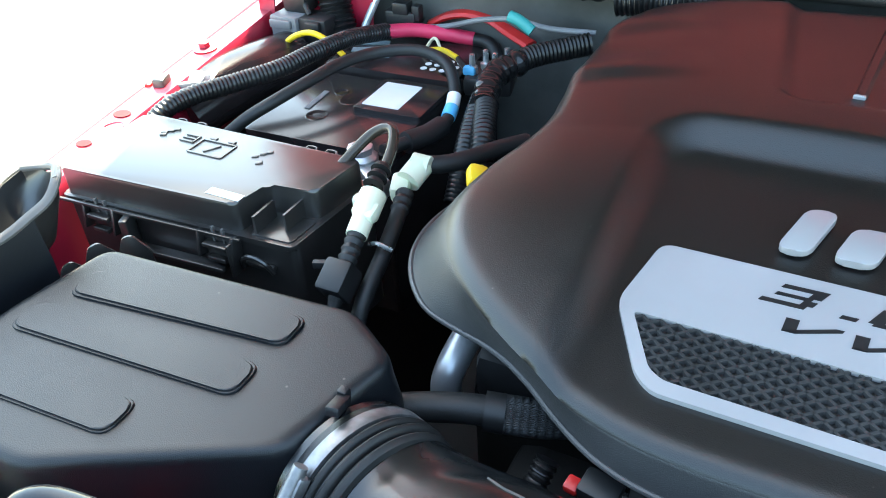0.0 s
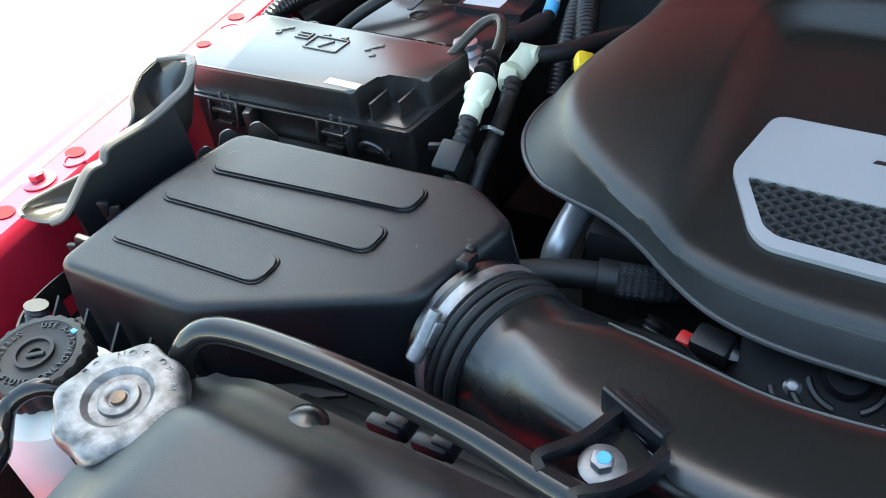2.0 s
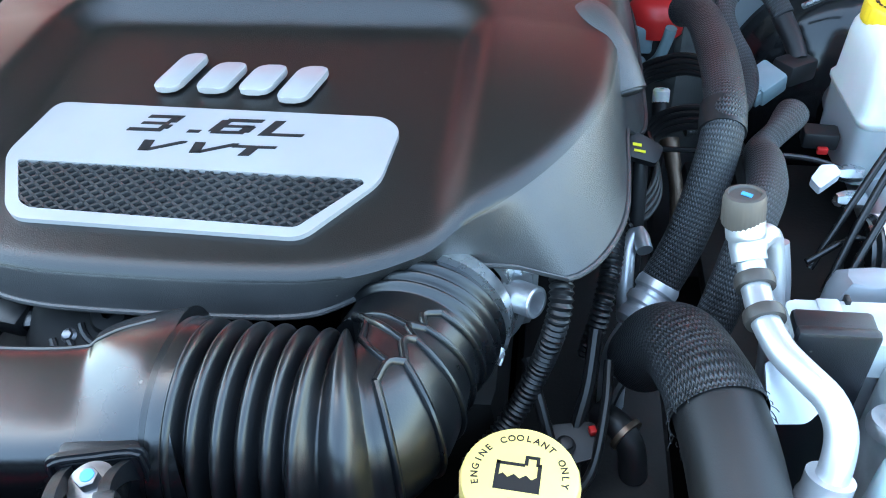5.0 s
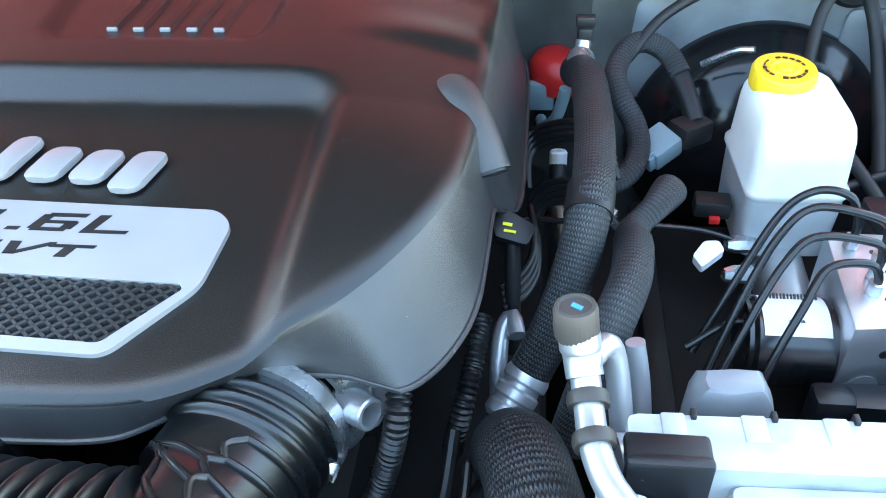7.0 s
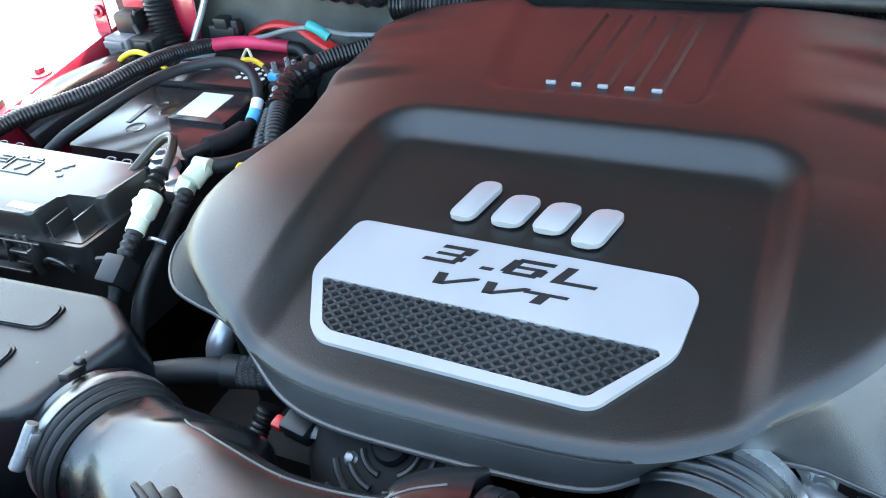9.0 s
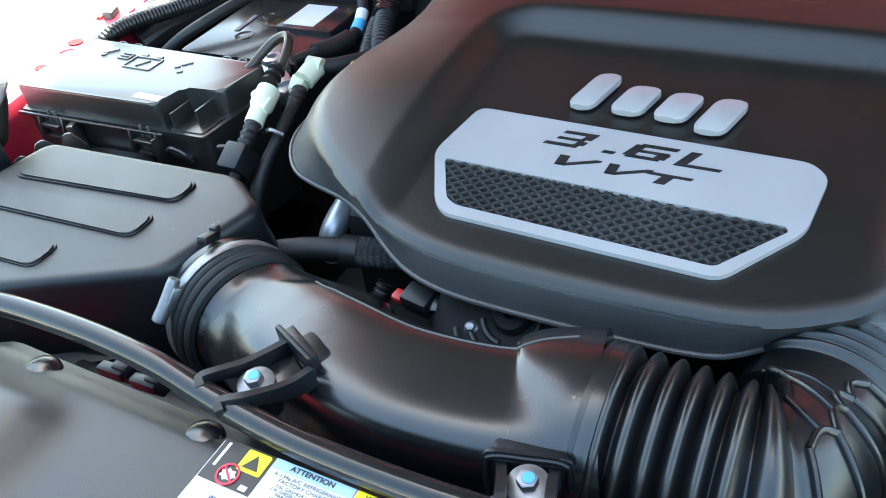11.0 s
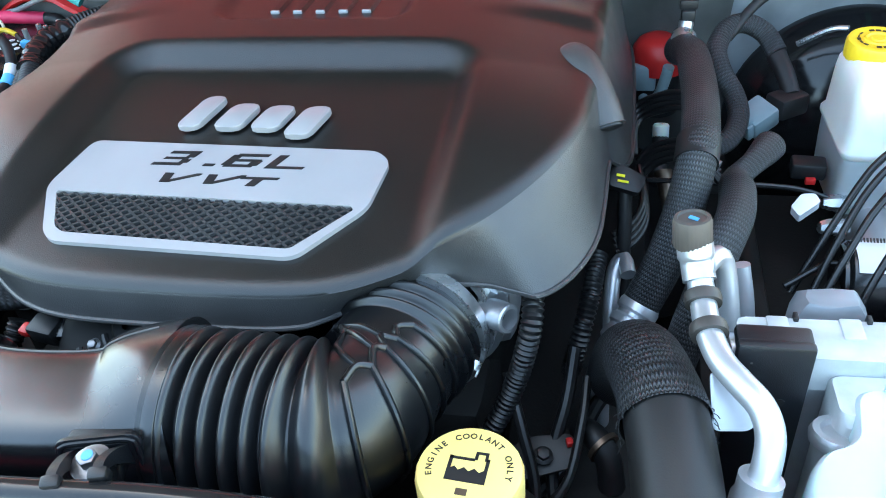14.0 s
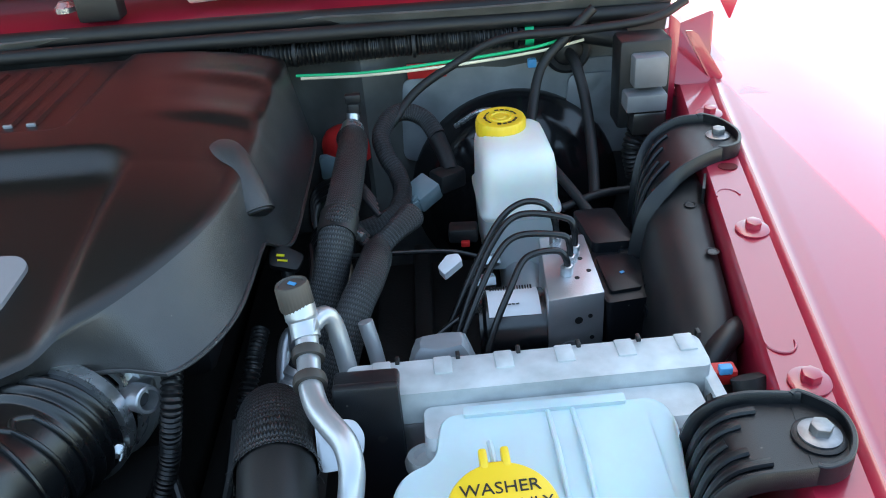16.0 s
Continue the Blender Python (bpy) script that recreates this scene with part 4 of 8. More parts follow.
def build_clamp():
    c = thing("hose_clamp", (-0.232, -0.2, 0.96), "worm-drive steel hose clamp on the duct collar", "hose clamp")
    n = Vector((1, -0.38, 0.06)).normalized()
    mid = Vector((-0.2345, -0.1880, 1.0130))
    part("band", lathe([(0.046, -0.0045), (0.0520, -0.0045), (0.0524, -0.0036), (0.0524, 0.0036), (0.0520, 0.0045), (0.046, 0.0045)], 72, facing(mid, n)), BAND, c, "dull steel band")
    # the worm screw sits on the band's front shoulder
    q = radians(42)
    ahead = Vector((-0.355, -0.935, 0.0))
    radial = (ahead * math.cos(q) + Vector((0, 0, math.sin(q)))).normalized()
    along = n.cross(radial).normalized()
    m = Matrix.Translation(mid + radial * 0.0555) @ Matrix((along.cross(radial), along, radial)).transposed().to_4x4()
    bm = join(box((0, -0.003, 0), (0.012, 0.017, 0.008), 0.002), lathe([(0.001, -0.016), (0.0040, -0.016), (0.0044, -0.012), (0.0046, 0.008), (0.0050, 0.009), (0.0050, 0.015), (0.0042, 0.016), (0.001, 0.016)], 18, pose(0, 0, 0.0024, -90, 0, 0)))
    bm.transform(m)
    part("screw_housing", bm, BAND, c, "steel worm screw housing")
    part("clip", join(box((-0.249, -0.178, 1.068), (0.008, 0.018, 0.006), 0.001, (-20, 0, 10)), box((-0.252, -0.168, 1.067), (0.006, 0.006, 0.006), 0.001)), BOX, c)


build_clamp()


def build_bellows():
    b = thing("intake_bellows", (0.12, -0.19, 0.96), "black ribbed rubber intake elbow with a moulded reinforcing web", "air hose")
    px, py = 0.1180, -0.1500

    def bend(u):
        """The ring at u: its middle, the way outwards and the reach of the inner side. 0 to 1: the straight bellows; 1 to 2: the bend; 2 to 3: the run to the throttle body."""
        if u <= 1.0:
            return Vector((0.044 + (px - 0.044) * u, -0.2165, 1.0365 - 0.003 * u)), Vector((0, -1, 0)), 1.0
        if u <= 2.0:
            k = u - 1.0
            q = radians(78) * k
            d = 0.0665 - 0.0399 * ease(0, 1, k)
            out = Vector((math.sin(q), -math.cos(q), 0))
            return Vector((px, py, 1.0335 - 0.0185 * k)) + out * d, out, d
        k = u - 2.0
        q = radians(78 + 6 * k)
        out = Vector((math.sin(q), -math.cos(q), 0))
        return Vector((px, py, 1.015 - 0.012 * k)) + Vector((math.sin(radians(78)), -math.cos(radians(78)), 0)) * 0.0266 + Vector((0.016, 0.079, 0)) * k, out, 1.0

    def radius(u):
        s = 0.074 * u if u <= 1.0 else 0.074 + 0.068 * (u - 1.0)
        if s < 0.006:
            return 0.0535
        if s <= 0.0893:
            return 0.0445 + 0.0093 * (0.5 - 0.5 * math.cos(2 * math.pi * (s - 0.006) / 0.0119)) ** 0.55
        if u <= 2.0:
            return 0.0455 - 0.0023 * (u - 1.225)
        return 0.0442 + (0.0052 * (0.5 - 0.5 * math.cos(2 * math.pi * (u - 2.28) / 0.13)) ** 0.9 if 2.28 < u < 2.67 else 0.0)

    def ring(u, r, segs=72):
        c, out, lim = bend(u)
        pts = []
        for k in range(segs):
            q = 2 * math.pi * k / segs
            s = max(r * math.sin(q), -lim + 0.0012 * math.cos(q))
            pts.append(c + out * s + Vector((0, 0, r * math.cos(q))))
        return pts

    us = [1.225 * k / 200 for k in range(201)] + [1.225 + 0.775 * k / 28 for k in range(1, 29)] + [2.0 + k / 110 for k in range(1, 111)]
    part("hose", loft([ring(u, radius(u)) for u in us]), BELLOWS, b, "black rubber hose", sharp=70)

    def skin(u, around, lift=0.0):
        c, out, lim = bend(u)
        q = radians(around)
        r = radius(u) + lift
        return c + out * max(r * math.sin(q), -lim) + Vector((0, 0, r * math.cos(q)))

    def rib(pts, w=0.0028, name="rib"):
        part(name, tube(pts, w, 10, 0.003, squash=lambda s, l: (0.85, 1.0)), BELLOWS, b)

    # a web of raised bars over the bend: hoops on the outer side and bars along it
    for u, a0 in ((1.31, 14), (1.53, 18), (1.77, 20), (2.00, 24), (2.20, 28)):
        rib([skin(u, a) for a in range(a0, 150, 12)])
    rib([skin(u, a) for u, a in ((1.31, 14), (1.42, 8), (1.53, 18))])
    rib([skin(u, a) for u, a in ((1.53, 18), (1.65, 10), (1.77, 20))])
    rib([skin(u, a) for u, a in ((1.77, 20), (1.89, 12), (2.00, 24))])
    rib([skin(u, a) for u, a in ((2.00, 24), (2.10, 18), (2.20, 28))])
    # the inner row, up to a closing bar
    rib([skin(u, a) for u, a in ((1.31, -30), (1.36, -8), (1.42, 8))])
    rib([skin(u, a) for u, a in ((1.65, -34), (1.63, -10), (1.65, 10))])
    rib([skin(u, a) for u, a in ((2.00, -34), (1.95, -8), (1.89, 12))])
    rib([skin(u, a) for u, a in ((1.31, -30), (1.48, -37), (1.65, -34), (1.82, -39), (2.00, -34))])


build_bellows()


def build_throttle():
    t = thing("throttle_body", (0.19, -0.07, 0.96), "cast aluminium throttle body under the engine cover's edge", "throttle body")
    n = Vector((0.15, 1, -0.1)).normalized()
    m = facing((0.159, -0.078, 1.002), n) @ Matrix.Diagonal((0.95, 0.95, 1, 1))
    part("band", lathe([(0.050, -0.006), (0.0535, -0.006), (0.0535, 0.006), (0.050, 0.006)], 48, m), STEEL, t, "steel clamp band")
    part("band", lathe([(0.046, -0.0055), (0.0515, -0.0055), (0.0515, 0.0055), (0.046, 0.0055)], 48, facing((0.1550, -0.097, 1.0038), n)), STEEL, t, "bright steel clamp band")
    part("flange", lathe([(0.02, 0.004), (0.058, 0.006), (0.058, 0.018), (0.05, 0.03), (0.05, 0.07), (0.02, 0.07)], 40, m), ALU, t)
    part("motor_housing", join(box((0.202, -0.074, 1.012), (0.024, 0.030, 0.026), 0.005, (0, 20, 10)), box((0.200, -0.050, 1.0), (0.04, 0.05, 0.06), 0.01)), ALU, t)
    part("port", lathe([(0.004, -0.020), (0.0105, -0.020), (0.0105, 0.012), (0.0095, 0.013), (0.0075, 0.013), (0.0070, 0.001), (0.0066, 0.001)], 24, facing((0.210, -0.090, 1.016), (0.8, -0.55, 0.2))), ALU, t)
    part("port_bore", lathe([(0.0003, 0.002), (0.0071, 0.002), (0.0071, -0.004)], 20, facing((0.210, -0.090, 1.016), (0.8, -0.55, 0.2))), INK, t)
    bolt(t, (0.196, -0.116, 0.992), (0.5, -0.6, 0.6), 0.0042, STEEL, 0.006)
    part("wire", tube([(0.197, -0.113, 0.999), (0.201, -0.118, 0.994), (0.199, -0.123, 0.988)], 0.0014, 8), STEEL, t)


build_throttle()


# ---- left of the engine ----
def build_fuse_box():
    f = thing("fuse_box", (-0.49, 0.0, 0.95), "black plastic fuse box with a clipped lid", "fuse box")
    lid = [(-0.606, -0.056), (-0.426, -0.047), (-0.419, -0.012), (-0.377, -0.008), (-0.369, 0.048), (-0.606, 0.050)]
    base = [(-0.610, -0.060), (-0.416, -0.051), (-0.374, -0.049), (-0.364, 0.056), (-0.612, 0.058)]
    body = part("lid", prism(rounded(lid, 0.006, 4), 1.049, 1.075, 0.003, 3, edges="top"), FUSE, f, "smooth black lid")
    part("lid_rim", prism(rounded(base, 0.006, 4), 1.0445, 1.0492, 0.0015, 2), FUSE, f)
    part("base", prism(rounded([(x * 0.99 - 0.004, y * 0.94) for x, y in base], 0.006, 4), 0.93, 1.0447, 0.002), FUSE, f)
    # ribs in the lid's stepped corner
    for x, y in ((-0.411, -0.031), (-0.390, -0.020)):
        part("rib", prism([(x - 0.001, y - 0.014), (x + 0.001, y - 0.014), (x + 0.001, y + 0.012), (x - 0.001, y + 0.012)], 1.048, 1.066, 0), FUSE, body)
    part("step_floor", prism(rounded([(-0.416, -0.047), (-0.378, -0.045), (-0.376, -0.012), (-0.416, -0.014)], 0.004), 1.045, 1.0505, 0.001), FUSE, body)
    for x, y in ((-0.566, -0.053), (-0.444, -0.048)):
        c = part("clip", join(box((x, y - 0.003, 1.034), (0.032, 0.004, 0.020), 0.001), box((x, y - 0.009, 1.038), (0.024, 0.008, 0.004), 0.001), box((x, y - 0.010, 1.026), (0.018, 0.006, 0.004), 0.001)), FUSE, f)
        for s in (-1, 1):
            part("clip_arm", box((x + s * 0.017, y - 0.006, 1.036), (0.003, 0.012, 0.024), 0.001, (-12, 0, 0)), FUSE, c)
        for s in (-0.004, 0.006):
            part("clip_pin", box((x + s, y - 0.005, 1.046), (0.0022, 0.003, 0.014), 0.0005), SEAMLINE, c)
    part("half_round_port", join(tube([(-0.424, -0.052, 1.020), (-0.420, -0.056, 1.031), (-0.410, -0.057, 1.036), (-0.400, -0.055, 1.031), (-0.396, -0.051, 1.020)], 0.0022, 8, 0.002), box((-0.410, -0.050, 1.024), (0.030, 0.006, 0.004), 0.001)), FUSE, f)
    part("corner_rib", box((-0.534, -0.062, 1.028), (0.008, 0.016, 0.036), 0.002, (0, 0, 20)), FUSE, f)
    part("corner_rib", box((-0.428, -0.056, 1.030), (0.003, 0.014, 0.030), 0.001), FUSE, f)
    part("rail", box((-0.515, -0.0585, 1.047), (0.19, 0.003, 0.003), 0.0008, (0, 0, 2.6)), FUSE, f)
    part("rail", box((-0.490, -0.0590, 1.016), (0.10, 0.010, 0.004), 0.001, (0, 0, 2.6)), FUSE, f)
    part("sticker", box((-0.441, -0.038, 1.0754), (0.033, 0.0085, 0.0006), 0, (0, 0, -1)), WHITE, body, "small white paper sticker")
    # raised symbols on the lid: a battery outline, fuses and small marks
    zc = 1.0752
    for c, sz in (((-0.500, 0.006), (0.036, 0.0022)), ((-0.500, 0.028), (0.036, 0.0022)), ((-0.518, 0.017), (0.0022, 0.022)), ((-0.482, 0.017), (0.0022, 0.022)), ((-0.510, 0.032), (0.007, 0.004)), ((-0.490, 0.032), (0.007, 0.004)),
                  ((-0.531, 0.020), (0.016, 0.0018)), ((-0.531, 0.025), (0.016, 0.0018)), ((-0.531, 0.030), (0.016, 0.0018)), ((-0.524, 0.025), (0.0018, 0.012))):
        part("symbol", box((c[0], c[1], zc), (*sz, 0.0014), 0.0004), FUSE, body)
    part("symbol", box((-0.500, 0.017, zc), (0.003, 0.016, 0.0014), 0.0004, (0, 0, -35)), FUSE, body)
    for x, y in ((-0.452, 0.026), (-0.448, 0.030), (-0.456, 0.020), (-0.446, 0.012), (-0.558, 0.030), (-0.562, 0.026), (-0.554, 0.034), (-0.560, 0.022)):
        part("symbol", box((x, y, zc), (0.006, 0.0035, 0.0014), 0.0004, (0, 0, 30)), FUSE, body)
    for x in (-0.575, -0.552, -0.430, -0.41):
        part("hinge", tube([(x, 0.050, 1.068), (x, 0.058, 1.070), (x + 0.010, 0.058, 1.070), (x + 0.010, 0.050, 1.068)], 0.0011, 6), FUSE, f)
    f.location += Vector((-0.0125, 0.0125, -0.0095))
    return f


build_fuse_box()


def build_battery():
    b = thing("car_battery", (-0.485, 0.25, 0.845), "black car battery with a white label, dusty top", "battery")
    m = pose(-0.485, 0.250, -0.015, 0, 0, 1)
    part("case", prism(rect(-0.083, -0.128, 0.083, 0.132, 0.006), 0.86, 1.030, 0.003, 2, m), BATTERY, b)
    part("cover", prism(rect(-0.080, -0.124, 0.080, 0.020, 0.004), 1.030, 1.044, 0.003, 2, m), BATTERY, b)
    part("cover", prism(rect(-0.080, 0.024, 0.080, 0.128, 0.004), 1.030, 1.052, 0.003, 2, m), BATTERY, b)
    part("cover_step", prism(rect(0.004, -0.055, 0.080, 0.018, 0.003), 1.042, 1.049, 0.0015, 2, m), BATTERY, b)
    part("label", prism(rect(0.010, -0.046, 0.052, 0.008, 0.001), 1.049, 1.0496, 0, 2, m), WHITE, b, "blank white label")
    for x, y, r in ((-0.010, -0.030, 0.015), (-0.026, -0.075, 0.012), (-0.030, -0.02, 0.008)):
        part("vent_ring", lathe([(r * 0.4, 1.0434), (r * 0.9, 1.0434), (r, 1.0440), (r * 0.9, 1.0446), (r * 0.75, 1.0442), (r * 0.4, 1.0440)], 24, m @ pose(x, y, 0)), BATTERY, b)
    part("marking", box(tuple(m @ Vector((-0.045, -0.045, 1.0446))), (0.006, 0.042, 0.0008), 0, (0, 0, 4)), RELAY, b, "faded grey printed line")
    # printed fields on the rear half
    for x, y, w, h in ((-0.045, 0.075, 0.05, 0.012), (-0.035, 0.060, 0.035, 0.012), (-0.055, 0.092, 0.04, 0.010), (-0.020, 0.082, 0.02, 0.02)):
        part("marking", box(tuple(m @ Vector((x, y, 1.0525))), (w, h, 0.0008), 0, (0, 0, 20)), GREYPLUG, b, "pale grey printed field")
    for i in range(4):
        for j in range(3):
            part("marking", lathe([(0.0005, 1.0523), (0.0038, 1.0523), (0.0038, 1.0528), (0.0005, 1.0528)], 10, m @ pose(0.034 + 0.011 * i, 0.046 + 0.012 * j, 0)), WHITE, b, "white printed dot")
    part("terminal", join(lathe([(0.006, 0), (0.016, 0), (0.016, 0.010), (0.012, 0.014), (0.012, 0.02), (0.006, 0.021)], 8, pose(-0.418, 0.112, 1.024)), box((-0.402, 0.100, 1.026), (0.035, 0.018, 0.012), 0.003, (0, 0, -40)), box((-0.392, 0.088, 1.018), (0.024, 0.024, 0.018), 0.004)), ALU, b, "grey metal terminal clamp")
    return b


build_battery()


def hose(name, pts, r, mat, label, category="hose", segs=14, step=0.004, at=None):
    return single(name, tube(pts, r, segs, step), mat, at or pts[len(pts) // 2], label, category)


def build_left_cables():
    main = [(-0.628, 0.045, 1.030), (-0.618, 0.075, 1.057), (-0.606, 0.107, 1.064), (-0.583, 0.150, 1.064), (-0.558, 0.190, 1.066), (-0.545, 0.235, 1.068), (-0.537, 0.290, 1.063), (-0.523, 0.345, 1.052)]
    c = thing("power_cable", (-0.57, 0.2, 1.04), "thick corrugated black loom ending in a red sleeve", "cable")
    part("loom", tube(main, ribbed(0.0092, 0.0042, 0.0009), 18, 0.001), LOOM, c, "ribbed black loom")
    part("sleeve", tube([(-0.526, 0.340, 1.053), (-0.500, 0.362, 1.050), (-0.476, 0.371, 1.047), (-0.429, 0.378, 1.042)], 0.0080, 16), PINK, c, "crimson red cable sleeve")
    part("end", tube([(-0.431, 0.378, 1.042), (-0.410, 0.376, 1.040), (-0.396, 0.366, 1.030), (-0.385, 0.345, 1.015)], 0.0076, 14), RUBBER, c)
    second = [(-0.560, 0.090, 1.035), (-0.543, 0.110, 1.050), (-0.526, 0.132, 1.060), (-0.512, 0.172, 1.066), (-0.504, 0.218, 1.067), (-0.484, 0.258, 1.066), (-0.446, 0.277, 1.066), (-0.410, 0.270, 1.060), (-0.391, 0.250, 1.043), (-0.384, 0.226, 1.030), (-0.383, 0.195, 1.026), (-0.393, 0.160, 1.030), (-0.406, 0.130, 1.032)]
    d = thing("battery_cable", (-0.45, 0.24, 1.03), "black battery cable wrapped with white and blue tape", "cable")
    part("core", tube(second, 0.0062, 14), RUBBER, d)
    part("tape", tube([(-0.3885, 0.244, 1.0395), (-0.3855, 0.232, 1.0328)], 0.0071, 14, 0.003), WHITE, d, "white tape band")
    part("tape", tube([(-0.3853, 0.231, 1.0324), (-0.3833, 0.218, 1.0280)], 0.0073, 14, 0.003), BLUETAPE, d, "light blue tape band")
    part("boot", tube([(-0.383, 0.203, 1.026), (-0.387, 0.180, 1.027), (-0.396, 0.155, 1.030)], 0.0105, 16), RUBBER, d)
    b = thing("wiring_loom", (-0.33, 0.2, 1.0), "taped black wiring loom beside the engine cover", "cable")
    part("corrugated", tube([(-0.285, 0.350, 1.066), (-0.304, 0.336, 1.064), (-0.333, 0.308, 1.062), (-0.352, 0.276, 1.057)], ribbed(0.0115, 0.0044, 0.0011), 18, 0.0011), LOOM, b)
    part("tape_wrap", tube([(-0.340, 0.298, 1.060), (-0.353, 0.272, 1.057), (-0.352, 0.245, 1.052), (-0.345, 0.220, 1.046)], lambda s, l: 0.0132 + 0.0013 * math.sin(s * 400) * math.sin(s * 171), 18, 0.002), GLOSSBLACK, b, "shiny black tape wrap")
    part("corrugated", tube([(-0.347, 0.232, 1.049), (-0.337, 0.205, 1.043), (-0.328, 0.180, 1.034), (-0.318, 0.150, 1.010)], ribbed(0.0112, 0.0044, 0.0011), 18, 0.0011), LOOM, b)
    part("corrugated", tube([(-0.354, 0.235, 1.046), (-0.350, 0.205, 1.034), (-0.345, 0.175, 1.018), (-0.340, 0.14, 0.985)], ribbed(0.0105, 0.0044, 0.0011), 18, 0.0011), LOOM, b)
    hose("vacuum_hose", [(-0.285, 0.180, 1.040), (-0.300, 0.150, 1.045), (-0.314, 0.116, 1.050), (-0.328, 0.096, 1.053), (-0.342, 0.088, 1.055)], 0.0078, RUBBER, "smooth black rubber hose")
    y = thing("yellow_wire", (-0.6, 0.29, 1.03), "yellow wire arching past the battery", "cable")
    part("wire", tube([(-0.643, 0.294, 1.008), (-0.637, 0.292, 1.030), (-0.622, 0.290, 1.050), (-0.592, 0.288, 1.063), (-0.566, 0.286, 1.058), (-0.545, 0.284, 1.044)], 0.0034, 10), YELLOWWIRE, y)
    w = thing("fuse_link_block", (-0.37, 0.3, 1.02), "terminal block with bolted studs and coloured wires", "terminal block")
    part("block", box((-0.374, 0.300, 1.036), (0.05, 0.05, 0.020), 0.004, (0, 0, 15)), DARK, w)
    for x, yy in ((-0.388, 0.286), (-0.379, 0.300), (-0.367, 0.296), (-0.360, 0.312)):
        part("stud", lathe([(0.002, 0), (0.0058, 0), (0.0058, 0.007), (0.0032, 0.008), (0.0030, 0.020), (0.001, 0.021)], 12, pose(x, yy, 1.046)), STEEL, w, "threaded steel stud")
    part("wire", tube([(-0.452, 0.312, 1.052), (-0.432, 0.306, 1.057), (-0.410, 0.296, 1.055)], 0.0030, 8), YELLOWWIRE, w, "yellow wire")
    part("wire", tube([(-0.470, 0.330, 1.040), (-0.452, 0.326, 1.060), (-0.436, 0.312, 1.050)], 0.0018, 8), CREAM, w, "cream wire")
    part("wire", tube([(-0.412, 0.298, 1.055), (-0.398, 0.288, 1.050), (-0.388, 0.284, 1.046)], 0.0030, 8), INK, w)
    part("wire_end", box((-0.390, 0.284, 1.049), (0.014, 0.010, 0.010), 0.003), BLUETAPE, w, "blue crimped wire end")
    part("red_guard", join(tube([(-0.490, 0.388, 1.050), (-0.470, 0.390, 1.060), (-0.446, 0.390, 1.066), (-0.414, 0.388, 1.064), (-0.386, 0.378, 1.056), (-0.356, 0.366, 1.049)], 0.0075, 8, squash=lambda s, l: (1.3, 0.6))), REDPLAIN, w, "bright red plastic guard")
    t = thing("harness_wire", (-0.36, 0.35, 1.06), "grey wire with a teal connector near the firewall", "cable")
    part("wire", tube([(-0.505, 0.382, 1.046), (-0.460, 0.372, 1.056), (-0.410, 0.358, 1.074), (-0.366, 0.347, 1.083), (-0.330, 0.352, 1.076), (-0.282, 0.360, 1.074)], 0.0030, 10), RELAY, t)
    part("connector", tube([(-0.372, 0.346, 1.087), (-0.360, 0.345, 1.083), (-0.346, 0.345, 1.074)], 0.0062, 12), TEAL, t, "teal plastic connector")


build_left_cables()


